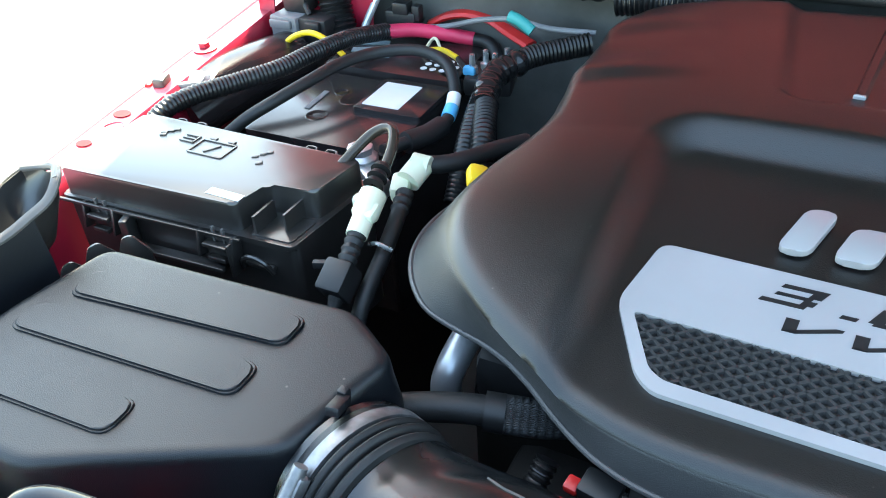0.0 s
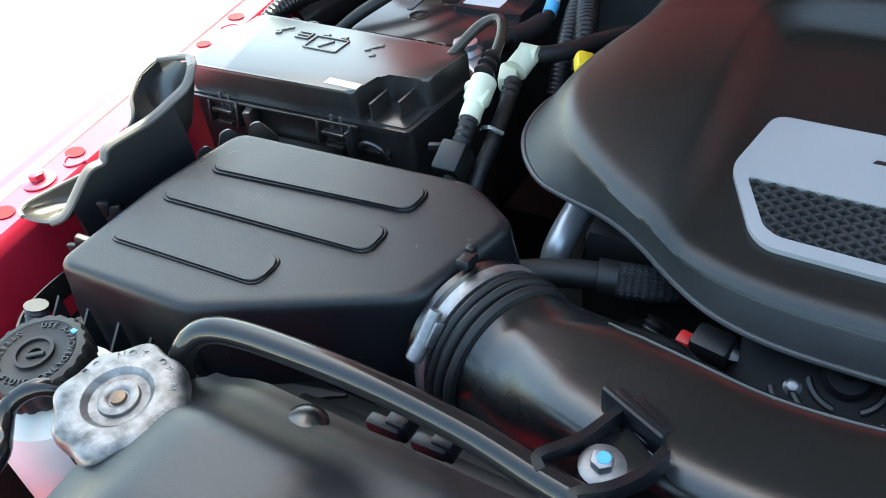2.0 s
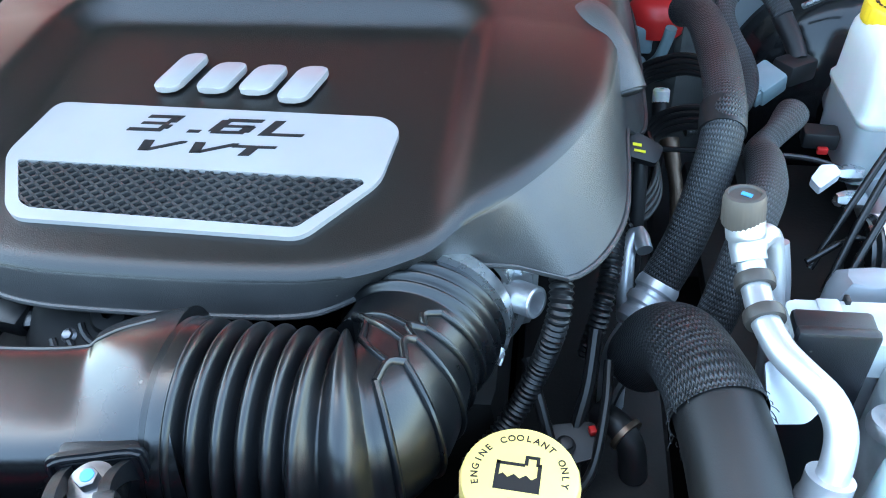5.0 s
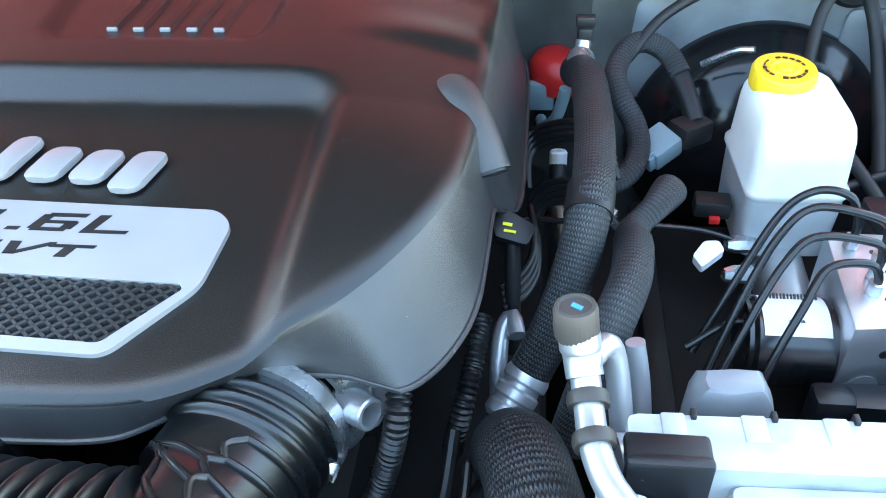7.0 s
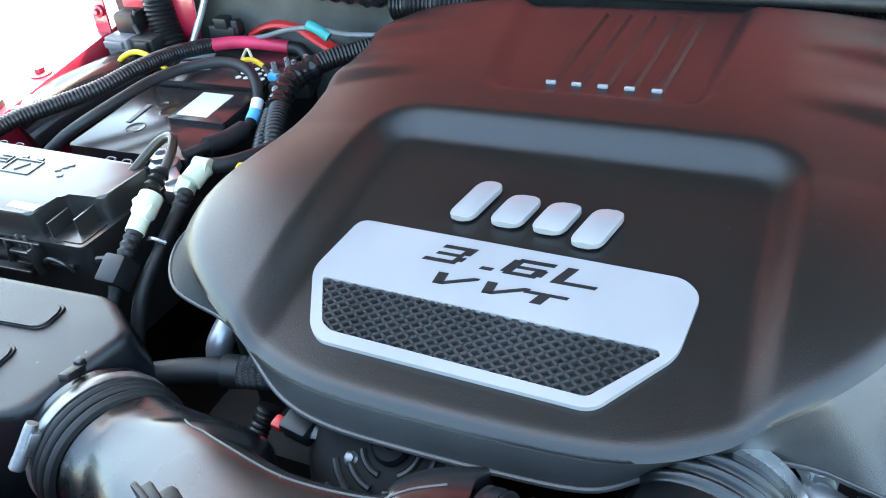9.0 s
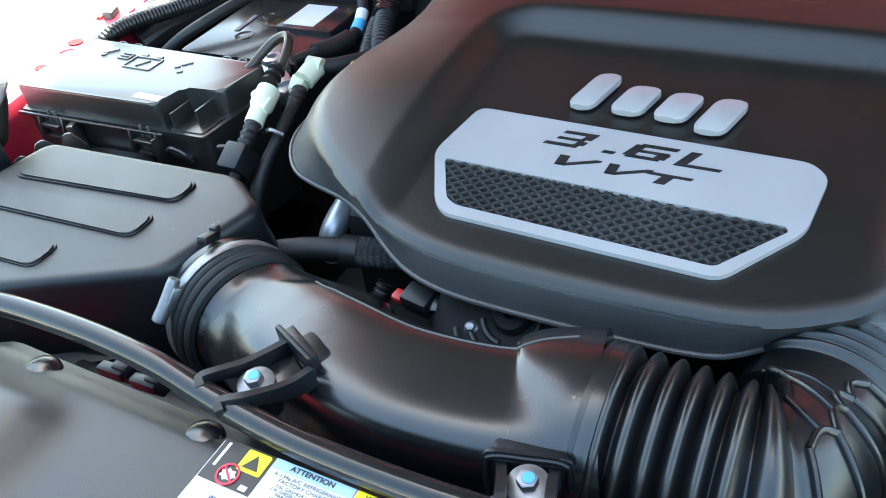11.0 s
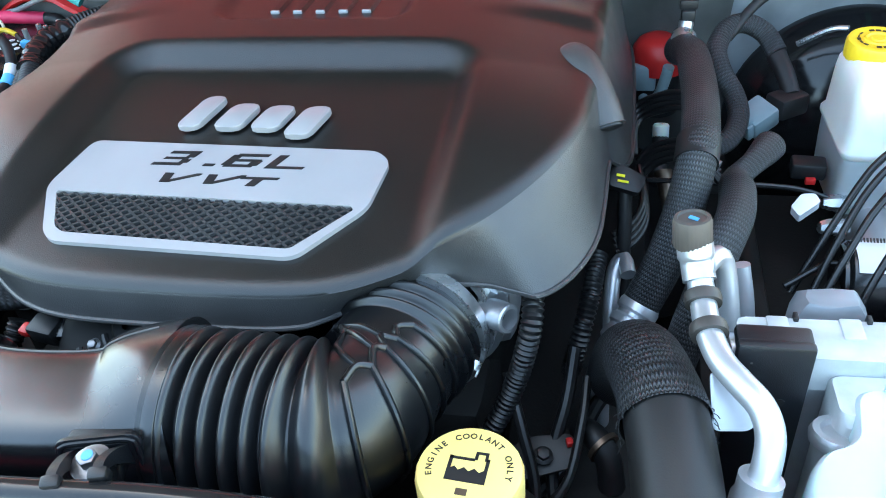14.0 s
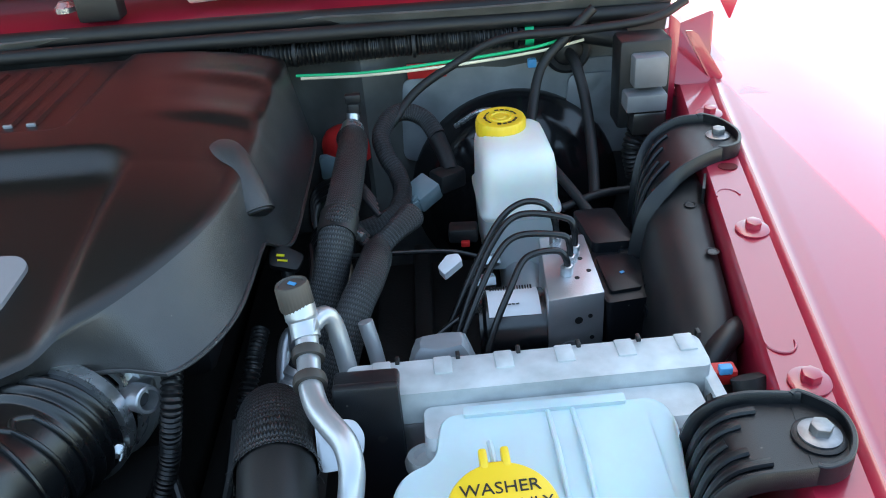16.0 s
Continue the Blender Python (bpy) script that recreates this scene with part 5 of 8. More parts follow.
def build_purge_lines():
    """Vapour lines with pale quick connectors between the fuse box and the engine cover."""
    p = thing("vapour_line", (-0.345, 0.0, 0.95), "black vapour line with pale quick connectors", "hose")
    part("metal_tube", tube([(-0.398, 0.050, 1.060), (-0.382, 0.078, 1.079), (-0.364, 0.082, 1.087), (-0.353, 0.066, 1.083), (-0.350, 0.045, 1.072), (-0.348, 0.028, 1.066)], 0.0046, 12), DARKTUBE, p, "bent dark brown metal tube")
    for k in range(3):
        part("barb", lathe([(0.003, 0), (0.0085, 0.001), (0.0065, 0.006), (0.003, 0.006)], 18, facing((-0.3505 + 0.001 * k, 0.040 - 0.008 * k, 1.072 - 0.002 * k), (-0.1, 1, 0.3))), RUBBER, p)
    part("quick_connector", join(tube([(-0.346, 0.020, 1.064), (-0.343, -0.002, 1.056), (-0.341, -0.016, 1.050)], lambda s, l: 0.0108 if s < 0.022 else 0.0085, 18, 0.003), box((-0.337, 0.002, 1.060), (0.009, 0.016, 0.010), 0.003, (15, 0, 0)), box((-0.353, 0.010, 1.063), (0.008, 0.010, 0.010), 0.003)), PALE, p, "pale green quick connector")
    part("hose", tube([(-0.341, -0.014, 1.051), (-0.338, -0.032, 1.044), (-0.335, -0.055, 1.030), (-0.333, -0.09, 0.99), (-0.333, -0.10, 0.95)], lambda s, l: 0.0062 + (0.0016 * (0.5 + 0.5 * math.sin(s * 900)) if s < 0.03 else 0) - 0.0014 * ease(0.05, 0.06, s), 14, 0.002), RUBBER, p)
    part("bracket", join(box((-0.337, -0.050, 1.034), (0.022, 0.026, 0.024), 0.003, (30, 0, 0)), box((-0.352, -0.044, 1.040), (0.018, 0.005, 0.006), 0.001, (0, 0, 20))), DARK, p)
    q = thing("vapour_line", (-0.32, 0.0, 0.95), "second vapour line with a pale tee connector", "hose")
    part("quick_connector", join(tube([(-0.338, 0.082, 1.058), (-0.341, 0.064, 1.052)], 0.0105, 18, 0.003), box((-0.347, 0.062, 1.046), (0.016, 0.024, 0.016), 0.004, (10, 0, 20)), tube([(-0.345, 0.080, 1.060), (-0.330, 0.082, 1.058)], 0.0088, 16, 0.003)), PALE, q, "pale green tee connector")
    part("hose", tube([(-0.336, 0.050, 1.050), (-0.329, 0.020, 1.042), (-0.324, -0.01, 1.032), (-0.322, -0.05, 1.010), (-0.322, -0.08, 0.96)], lambda s, l: 0.0064 + (0.0014 * (0.5 + 0.5 * math.sin(s * 800)) if s < 0.02 else 0), 14, 0.002), RUBBER, q)
    part("spring_clip", tube([(-0.335, -0.010, 1.040), (-0.325, -0.014, 1.046), (-0.315, -0.010, 1.040)], 0.0018, 8), STEEL, q)
    single("oil_cap_tab", box((-0.282, 0.072, 1.064), (0.018, 0.022, 0.014), 0.005, (10, 20, 30)), YELLOW, (-0.282, 0.072, 1.057), "yellow plastic tab at the cover's edge", "tab")


build_purge_lines()


def build_snorkel():
    """The air inlet scoop: an open trough that rises to a flared round lip."""
    s = thing("air_inlet_scoop", (-0.55, -0.2, 1.0), "black plastic air inlet scoop with a flared lip", "air duct")
    stations = (((-0.545, -0.093, 1.107), (-0.562, -0.092, 1.104), 0.004), ((-0.529, -0.107, 1.108), (-0.577, -0.099, 1.103), 0.026), ((-0.526, -0.120, 1.100), (-0.577, -0.120, 1.100), 0.046),
                ((-0.530, -0.135, 1.094), (-0.568, -0.140, 1.094), 0.048), ((-0.535, -0.156, 1.088), (-0.562, -0.154, 1.078), 0.042), ((-0.543, -0.190, 1.0845), (-0.586, -0.184, 1.050), 0.032), ((-0.545, -0.198, 1.0755), (-0.592, -0.196, 1.048), 0.028),
                ((-0.547, -0.211, 1.0745), (-0.600, -0.212, 1.046), 0.026), ((-0.552, -0.232, 1.056), (-0.606, -0.234, 1.0455), 0.016), ((-0.556, -0.239, 1.050), (-0.603, -0.244, 1.045), 0.010), ((-0.564, -0.244, 1.047), (-0.594, -0.248, 1.045), 0.003))
    rings, near, far = [], [], []
    for l, r, depth in stations:
        l, r = Vector(l), Vector(r)
        near.append(l)
        far.append(r)
        rings.append([l.lerp(r, 0.5 - 0.5 * math.cos(math.pi * k / 16)) - Vector((0, 0, depth * math.sin(math.pi * k / 16) ** 0.9)) for k in range(17)])
    part("trough", shell(loft(rings, cap=False, close=False), 0.002), FUSE, s, sharp=60)
    # lips are paler than the trough, sunlight on the edge put into their colour
    part("lip", tube(near, 0.0030, 10, 0.003, squash=lambda q, l: (1.3, 0.8)), SEAMLINE, s, "lip coloured pale grey for the sunlight on it")
    part("lip", tube(far, 0.0016, 10, 0.003), SEAMLINE, s, "lip coloured pale grey for the sunlight on it")
    part("lip", tube([near[1], near[0], far[0], far[1]], 0.0030, 10, 0.003), SEAMLINE, s, "lip coloured pale grey for the sunlight on it")
    wall = [[(p.x + 0.0025, p.y, p.z), (p.x + 0.006, p.y, (p.z + 1.0) / 2 + 0.01), (p.x + 0.004, p.y, 1.0), (p.x + 0.001, p.y, 1.0), (p.x + 0.003, p.y, (p.z + 1.0) / 2), (p.x - 0.0005, p.y, p.z)] for p in near[3:9]]
    part("side_wall", loft(wall), BOX, s)


build_snorkel()


def build_left_rear():
    r = thing("relay_box", (-0.63, 0.33, 1.0), "grey and black relay box on a red bracket", "relay")
    part("housing", join(box((-0.6455, 0.328, 1.044), (0.040, 0.030, 0.044), 0.003, (0, 0, -4)), box((-0.648, 0.311, 1.058), (0.030, 0.006, 0.010), 0.002)), RELAY, r, "grey relay housing")
    part("socket", join(box((-0.608, 0.333, 1.046), (0.038, 0.034, 0.040), 0.003), box((-0.604, 0.315, 1.058), (0.020, 0.010, 0.012), 0.002)), DARK, r)
    part("cap", join(box((-0.640, 0.345, 1.078), (0.034, 0.030, 0.028), 0.006), tube([(-0.622, 0.340, 1.094), (-0.628, 0.336, 1.080), (-0.618, 0.330, 1.066)], 0.0035, 10)), DARK, r)
    part("bracket", prism(rounded([(-0.706, 1.018), (-0.688, 1.020), (-0.678, 1.060), (-0.672, 1.120), (-0.698, 1.120), (-0.700, 1.070)], 0.005), -0.001, 0.001, 0.0006, 2, pose(0, 0.342, 0, 90, 0, 0)), RED, r, "glossy red sheet bracket")
    part("bracket", prism(rounded([(-0.672, 1.030), (-0.560, 1.040), (-0.550, 1.130), (-0.672, 1.130)], 0.005), -0.001, 0.001, 0.0006, 2, pose(0, 0.372, 0, 90, 0, 0)), RED, r, "glossy red sheet bracket")
    part("bracket", prism(rounded([(-0.04, -0.018), (0.030, -0.012), (0.024, 0.014), (-0.02, 0.020)], 0.005), -0.001, 0.001, 0.0006, 2, pose(-0.712, 0.318, 1.028, 18, -16, 10)), RED, r, "glossy red sheet bracket")
    bolt(r, (-0.684, 0.338, 1.090), (0, -1, 0.1), 0.005, RED, 0.008, name="bracket_bolt")
    hose("corrugated_duct", [(-0.606, 0.372, 1.16), (-0.606, 0.368, 1.11), (-0.602, 0.360, 1.070), (-0.590, 0.350, 1.040), (-0.575, 0.345, 1.01)], ribbed(0.019, 0.0060, 0.003), LOOM, "upright corrugated black tube by the firewall", segs=20, step=0.0015)
    hose("support_rod", [(-0.535, 0.388, 1.12), (-0.550, 0.380, 1.085), (-0.566, 0.362, 1.045)], 0.0045, PIPE, "thin grey metal rod leaning on the firewall", "rod", 10)
    single("firewall_connector", join(box((-0.520, 0.380, 1.058), (0.040, 0.024, 0.018), 0.003), box((-0.518, 0.374, 1.071), (0.020, 0.016, 0.014), 0.002), box((-0.500, 0.376, 1.066), (0.010, 0.012, 0.018), 0.002)), DARK, (-0.52, 0.380, 1.049), "black wiring connector on the firewall", "connector")
    d = thing("liner_pad", (-0.63, 0.22, 1.0), "dark maroon rounded splash panel inside the fender", "panel")
    part("pad", tube([(-0.672, 0.150, 1.012), (-0.662, 0.19, 1.020), (-0.648, 0.25, 1.022), (-0.636, 0.31, 1.018)], 0.040, 24, 0.01, squash=lambda s, l: (1.0, 0.80)), BATTERY, d)
    g = thing("hood_stop", (-0.66, 0.145, 1.02), "round rubber hood stop on a clip", "bumper")
    part("ring", lathe([(0.012, 0.010), (0.024, 0.010), (0.030, 0.014), (0.031, 0.02), (0.026, 0.024), (0.020, 0.021), (0.010, 0.018)], 28, pose(-0.655, 0.150, 1.030, 6, -6, 0)), RELAY, g)
    part("spoke", box((-0.655, 0.150, 1.050), (0.050, 0.006, 0.005), 0.001, (6, -6, 25)), RELAY, g)
    part("clip", box((-0.678, 0.142, 1.046), (0.014, 0.02, 0.028), 0.003, (0, 0, 20)), FUSE, g)
    part("clip", box((-0.690, 0.138, 1.042), (0.008, 0.02, 0.026), 0.003, (0, 0, 20)), REDPLAIN, g, "red clip edge")
    hose("duct_pipe", [(-0.250, 0.372, 1.146), (-0.268, 0.366, 1.128), (-0.30, 0.366, 1.120), (-0.38, 0.372, 1.122), (-0.52, 0.378, 1.124), (-0.60, 0.378, 1.118)], lambda s, l: 0.0125 + 0.0012 * math.sin(s * 330) + (0.003 if s < 0.06 else 0), GLOSSBLACK, "black taped pipe along the cowl", segs=18, step=0.002)
    hose("corrugated_duct", [(-0.16, 0.358, 1.116), (-0.21, 0.356, 1.116), (-0.26, 0.355, 1.112)], ribbed(0.014, 0.005, 0.003), LOOM, "short corrugated black tube under the cowl", segs=18, step=0.0012)


build_left_rear()


# ---- front of the bay ----
def build_radiator_shroud():
    s = thing("radiator_cover", (-0.1, -0.36, 1.0), "black textured radiator cover panel with warning labels", "panel")
    # a pressed top with a raised hump near the cap and a falling front edge
    bm = bmesh.new()
    nx, ny = 60, 26
    g = []
    for i in range(nx + 1):
        x = -0.345 + 0.66 * i / nx
        row = []
        for j in range(ny + 1):
            t = j / ny
            back = -0.300 - 0.003 * math.sin((x + 0.345) * 6)
            y = back - 0.19 * t
            z = 1.074 - 0.02 * ease(0.45, 1.0, t) - 0.05 * ease(0.75, 1.0, t)
            z += 0.016 * ease(-0.20, -0.235, x) * ease(0.12, 0.25, t) * 0.8
            z -= 0.014 * ease(-0.300, -0.345, x)
            z -= 0.012 * ease(0.10, 0.0, t)
            z -= 0.02 * ease(0.18, 0.30, x)
            row.append(bm.verts.new((x, y, z)))
        g.append(row)
    for a, b in zip(g, g[1:]):
        for k in range(ny):
            bm.faces.new((a[k], a[k + 1], b[k + 1], b[k]))
    shell(bm, 0.004)
    part("panel", bm, PANEL, s, sharp=50)
    part("back_wall", box((0.0, -0.2985, 1.018), (0.60, 0.003, 0.05), 0.001), BOX, s)
    for x, y in ((-0.262, -0.317), (-0.135, -0.318), (0.15, -0.318)):
        part("push_pin", lathe([(0.002, -0.006), (0.0125, -0.006), (0.0125, 0.000), (0.011, 0.003), (0.007, 0.0052), (0.002, 0.006)], 24, pose(x, y, 1.068)), DUCT, s, "round black push pin")
    for x in (-0.232, -0.205):
        part("clip", join(box((x, -0.293, 1.056), (0.02, 0.008, 0.008), 0.002, (0, 0, 2)), box((x + 0.006, -0.286, 1.055), (0.012, 0.016, 0.014), 0.002)), BOX, s)
    zc = 1.0752
    lab = thing("warning_label", (0.0, -0.335, zc), "printed refrigerant warning label on the radiator cover", "label")
    def pt(u, v):
        return Vector((-0.117 + 0.196 * u, -0.3560 + 0.0405 * v, zc))
    def patch(name, u0, v0, u1, v1, mat, lift, label=""):
        a, b = pt(u0, v0), pt(u1, v1)
        c = (a + b) / 2
        part(name, box((c.x, c.y, zc + lift), (abs(b.x - a.x), abs(b.y - a.y), 0.0004), 0), mat, lab, label)
    part("sheet", prism(rect(*pt(0.0, 0.0)[:2], *pt(1.0, 1.0)[:2], 0.003), zc - 0.0002, zc + 0.0002, 0), WHITE, lab, "white printed sheet")
    patch("black_field", 0.004, 0.40, 0.165, 0.995, INK, 0.0006, "black symbol field")
    patch("blue_band", 0.170, 0.855, 0.402, 0.995, LABELBLUE, 0.0006, "pale blue heading band")
    patch("yellow_band", 0.412, 0.855, 0.995, 0.995, LABELYELLOW, 0.0006, "yellow heading band")
    part("yellow_field", prism(rect(*pt(0.085, 0.66)[:2], *pt(0.158, 0.965)[:2], 0.0012), zc + 0.0008, zc + 0.0012, 0), LABELYELLOW, lab, "yellow warning square")
    c = pt(0.1215, 0.80)
    part("warning_triangle", prism([(c.x - 0.0046, c.y - 0.0036), (c.x + 0.0046, c.y - 0.0036), (c.x, c.y + 0.0046)], zc + 0.0013, zc + 0.0016, 0), INK, lab)
    c = pt(0.078, 0.555)
    part("pictogram", prism([(c.x + r * 0.0050 * math.cos(a), c.y + r * 0.0036 * math.sin(a)) for a, r in ((i * 0.449, (1.0, 0.72)[i % 2]) for i in range(14))], zc + 0.0007, zc + 0.0010, 0), WHITE, lab)
    part("prohibition_ring", join(lathe([(0.0052, 0), (0.0064, 0), (0.0064, 0.0004), (0.0052, 0.0004)], 32, pose(c.x, c.y, zc + 0.0010)), box((c.x, c.y, zc + 0.0012), (0.0108, 0.0012, 0.0004), 0, (0, 0, -40))), LABELRED, lab, "red prohibition sign")
    patch("book_symbol", 0.128, 0.43, 0.150, 0.50, WHITE, 0.0008)
    ink = material("barcode_ink", (0.10, 0.13, 0.26), rough=0.5)
    rnd = random.Random(12)
    u = 0.075
    while u < 0.350:
        w = rnd.choice((0.0022, 0.0022, 0.0044))
        patch("barcode_stripe", u, 0.13, u + w, 0.25, ink, 0.0005)
        u += w + rnd.choice((0.0022, 0.0034, 0.0034))
    for a in ((0.406, 0.0, 0.408, 0.995), (0.412, 0.575, 0.995, 0.581), (0.412, 0.305, 0.995, 0.311), (0.170, 0.330, 0.402, 0.338)):
        patch("rule_line", *a, RELAY, 0.0005)
    def line(body, u, v, size, mat=INK, wide=1.15, bold=0.0):
        p = pt(u, v)
        part("lettering", words(body, size, pose(p.x, p.y, zc + 0.0012), 0.0001, bold, 0, wide), mat, lab)
    line("ATTENTION", 0.286, 0.925, 0.0040, bold=0.00008)
    for body, v, size in (("R-134a A/C REFRIGERANT", 0.795, 0.0033), ("FACTORY CHARGE:", 0.725, 0.0033), ("3.6L GAS=624 g (1.38 LB)", 0.655, 0.0027), ("2.8L DIESEL=510 g (1.13 LB)", 0.600, 0.0027),
                          ("PART No. 82300101", 0.545, 0.0027), ("COMPRESSOR OIL", 0.480, 0.0033), ("FD46XG PAG", 0.420, 0.0030), ("PART No. 05114554AA", 0.368, 0.0026)):
        line(body, 0.288, v, size * 0.9)
    line("WARNING", 0.490, 0.925, 0.0042, wide=1.0, bold=0.00010)
    line("MISE EN GARDE", 0.686, 0.925, 0.0042, wide=1.0, bold=0.00010)
    line("ADVERTENCIA", 0.885, 0.925, 0.0042, wide=1.0, bold=0.00010)
    for u in (0.572, 0.790):
        c = pt(u, 0.92)
        part("warning_triangle", prism([(c.x - 0.0021, c.y - 0.0017), (c.x + 0.0021, c.y - 0.0017), (c.x, c.y + 0.0021)], zc + 0.0009, zc + 0.0012, 0), INK, lab)
    for body, v, size in (("HIGH-PRESSURE REFRIGERANT SYSTEM", 0.800, 0.0029), ("TO BE SERVICED BY QUALIFIED PERSONNEL ONLY", 0.738, 0.0029),
                          ("CONSULT SERVICE MANUAL. IMPROPER SERVICE METHODS MAY CAUSE PERSONAL INJURY", 0.675, 0.0022), ("SYSTEM MEETS SAFETY REQUIREMENTS OF SAE STANDARD J639", 0.620, 0.0022),
                          ("SYST\u00c8ME DE CLIMATISATION SOUS HAUTE PRESSION", 0.530, 0.0029), ("DEVANT \u00caTRE R\u00c9PAR\u00c9 PAR UN TECHNICIEN", 0.468, 0.0029),
                          ("CONSULTER LE MANUEL D'ENTRETIEN. DES BLESSURES CORPORELLES", 0.405, 0.0022), ("CORRECTEMENT. SYST\u00c8ME CONFORME AUX CRIT\u00c8RES", 0.350, 0.0022),
                          ("SISTEMA DE REFRIGERACION", 0.262, 0.0029), ("SOLO DEBE SER REPARADO", 0.200, 0.0029), ("CONSULTE EL MANUAL DE SERVICIO", 0.135, 0.0022), ("PERSONALES", 0.082, 0.0022)):
        line(body, 0.705, v, size, wide=1.05)
    patch("print_bar", 0.020, 0.60, 0.028, 0.95, WHITE, 0.0008)


build_radiator_shroud()


def build_front():
    bar = thing("support_bar", (-0.1, -0.3, 1.05), "black painted tubular support bar across the radiator", "rail")
    part("tube", tube([(-0.352, -0.318, 1.050), (-0.350, -0.312, 1.072), (-0.338, -0.302, 1.086), (-0.310, -0.296, 1.089), (-0.24, -0.294, 1.089), (-0.182, -0.296, 1.086), (-0.137, -0.302, 1.083), (-0.095, -0.3065, 1.082), (-0.06, -0.3085, 1.082), (0.0, -0.308, 1.082), (0.08, -0.302, 1.081), (0.16, -0.302, 1.080), (0.26, -0.304, 1.074), (0.33, -0.30, 1.05)], 0.0074, 20, 0.006), GLOSSBLACK, bar)
    for p, n in (((-0.352, -0.318, 1.050), (0.05, 0.25, 1)), ((0.330, -0.300, 1.050), (-0.7, 0, 0.7))):
        part("end_flange", lathe([(0.0074, -0.004), (0.0125, -0.004), (0.0130, -0.002), (0.0125, 0.0), (0.0074, 0.001)], 24, facing(p, n)), GLOSSBLACK, bar)
    cap = thing("coolant_filler", (-0.351, -0.352, 0.99), "worn silver pressure cap on a black coolant filler neck", "filler cap")
    m = pose(-0.351, -0.352, 1.072, 4, 3, 20)
    def lobes(a, j):
        return 1.0 + (0.045 * math.cos(8 * a) + 0.03 * math.cos(4 * a) if 1 <= j <= 5 else 0)
    part("shell", lathe([(0.010, -0.012), (0.032, -0.012), (0.0335, -0.006), (0.0345, 0.002), (0.0335, 0.0075), (0.0315, 0.0095), (0.024, 0.0105), (0.0185, 0.0105), (0.0165, 0.0085), (0.0155, 0.0075), (0.011, 0.0075), (0.0105, 0.0095), (0.0085, 0.0100), (0.006, 0.0095), (0.005, 0.0085), (0.001, 0.0085)], 96, m, lobes), CAPMETAL, cap, "dull stamped metal shell", sharp=40)
    part("rivet", lathe([(0.0005, 0.0085), (0.0045, 0.0085), (0.004, 0.0102), (0.0005, 0.0106)], 20, m), BRASS, cap, "copper rivet")
    part("lettering", arc_words("DO NOT OPEN HOT", 0.0272, 0.0058, m @ pose(0, 0, 0.0100), 60, 200, 0.0004), CAPMETAL, cap)
    part("ear", box((-0.323, -0.374, 1.068), (0.016, 0.020, 0.014), 0.004, (0, 0, -38)), CAPMETAL, cap)
    part("neck", lathe([(0.01, 0.99), (0.024, 0.99), (0.024, 1.058), (0.033, 1.062), (0.01, 1.062)], 36, pose(-0.351, -0.352, 0)), DUCT, cap)
    r = thing("steering_reservoir", (-0.435, -0.345, 0.95), "translucent steering fluid reservoir with a ribbed black cap", "reservoir")
    part("bottle", lathe([(0.01, 0.95), (0.036, 0.95), (0.042, 0.97), (0.042, 1.02), (0.036, 1.04), (0.022, 1.048), (0.01, 1.048)], 36, pose(-0.430, -0.348, 0)), RESERVOIR, r, "milky plastic bottle")
    mc = pose(-0.434, -0.346, 1.052, 3, 2, 10)
    c = part("cap", lathe([(0.004, 0), (0.0285, 0), (0.0290, 0.002), (0.0290, 0.015), (0.0275, 0.0175), (0.0240, 0.0180), (0.0225, 0.0170), (0.004, 0.0170)], 120, mc, lambda a, j: 1.0 + (0.028 * (1 if math.cos(22 * a) > 0 else -0.3) if 1 <= j <= 4 else 0)), RUBBER, r, "ribbed black screw cap", sharp=40)
    part("lettering", arc_words("STEERING FLUID ONLY", 0.0205, 0.0052, mc @ pose(0, 0, 0.0174), 255, 210, 0.0005, outward=False), DUCT, c)
    part("lettering", arc_words("USE APPROVED", 0.0205, 0.0052, mc @ pose(0, 0, 0.0174), 60, 120, 0.0005), DUCT, c)
    part("symbol", join(lathe([(0.0095, 0.0172), (0.0115, 0.0172), (0.0115, 0.0190), (0.0095, 0.0190)], 30, mc), box(tuple(mc @ Vector((0.002, -0.001, 0.018))), (0.010, 0.003, 0.0018), 0.0004, (0, 0, 40))), RUBBER, c)
    part("paint_mark", box(tuple(mc @ Vector((0.012, 0.020, 0.0178))), (0.004, 0.003, 0.001), 0.0004), BLUETAPE, c)
    hose("overflow_hose", [(-0.404, -0.352, 1.058), (-0.414, -0.362, 1.066), (-0.424, -0.376, 1.060), (-0.416, -0.388, 1.055), (-0.404, -0.400, 1.055), (-0.412, -0.425, 1.040), (-0.42, -0.45, 1.0)], 0.0055, GLOSSBLACK, "kinked black overflow hose beside the cap", segs=12)
    hose("corrugated_loom", [(-0.520, -0.300, 1.03), (-0.525, -0.312, 0.99), (-0.53, -0.32, 0.94)], ribbed(0.007, 0.004, 0.002), LOOM, "corrugated loom down inside the fender", segs=12, step=0.001)
    hose("fender_rod", [(-0.570, -0.335, 1.085), (-0.572, -0.315, 1.084), (-0.575, -0.293, 1.066)], 0.0055, GLOSSBLACK, "curved black hood latch rod", "rod", 10)
    h = thing("hood_latch", (-0.18, -0.385, 1.03), "grey metal hood latch with a cable on the grille", "latch")
    part("plate", box((-0.150, -0.392, 1.052), (0.085, 0.018, 0.022), 0.003, (8, 0, -6)), BRACKET, h)
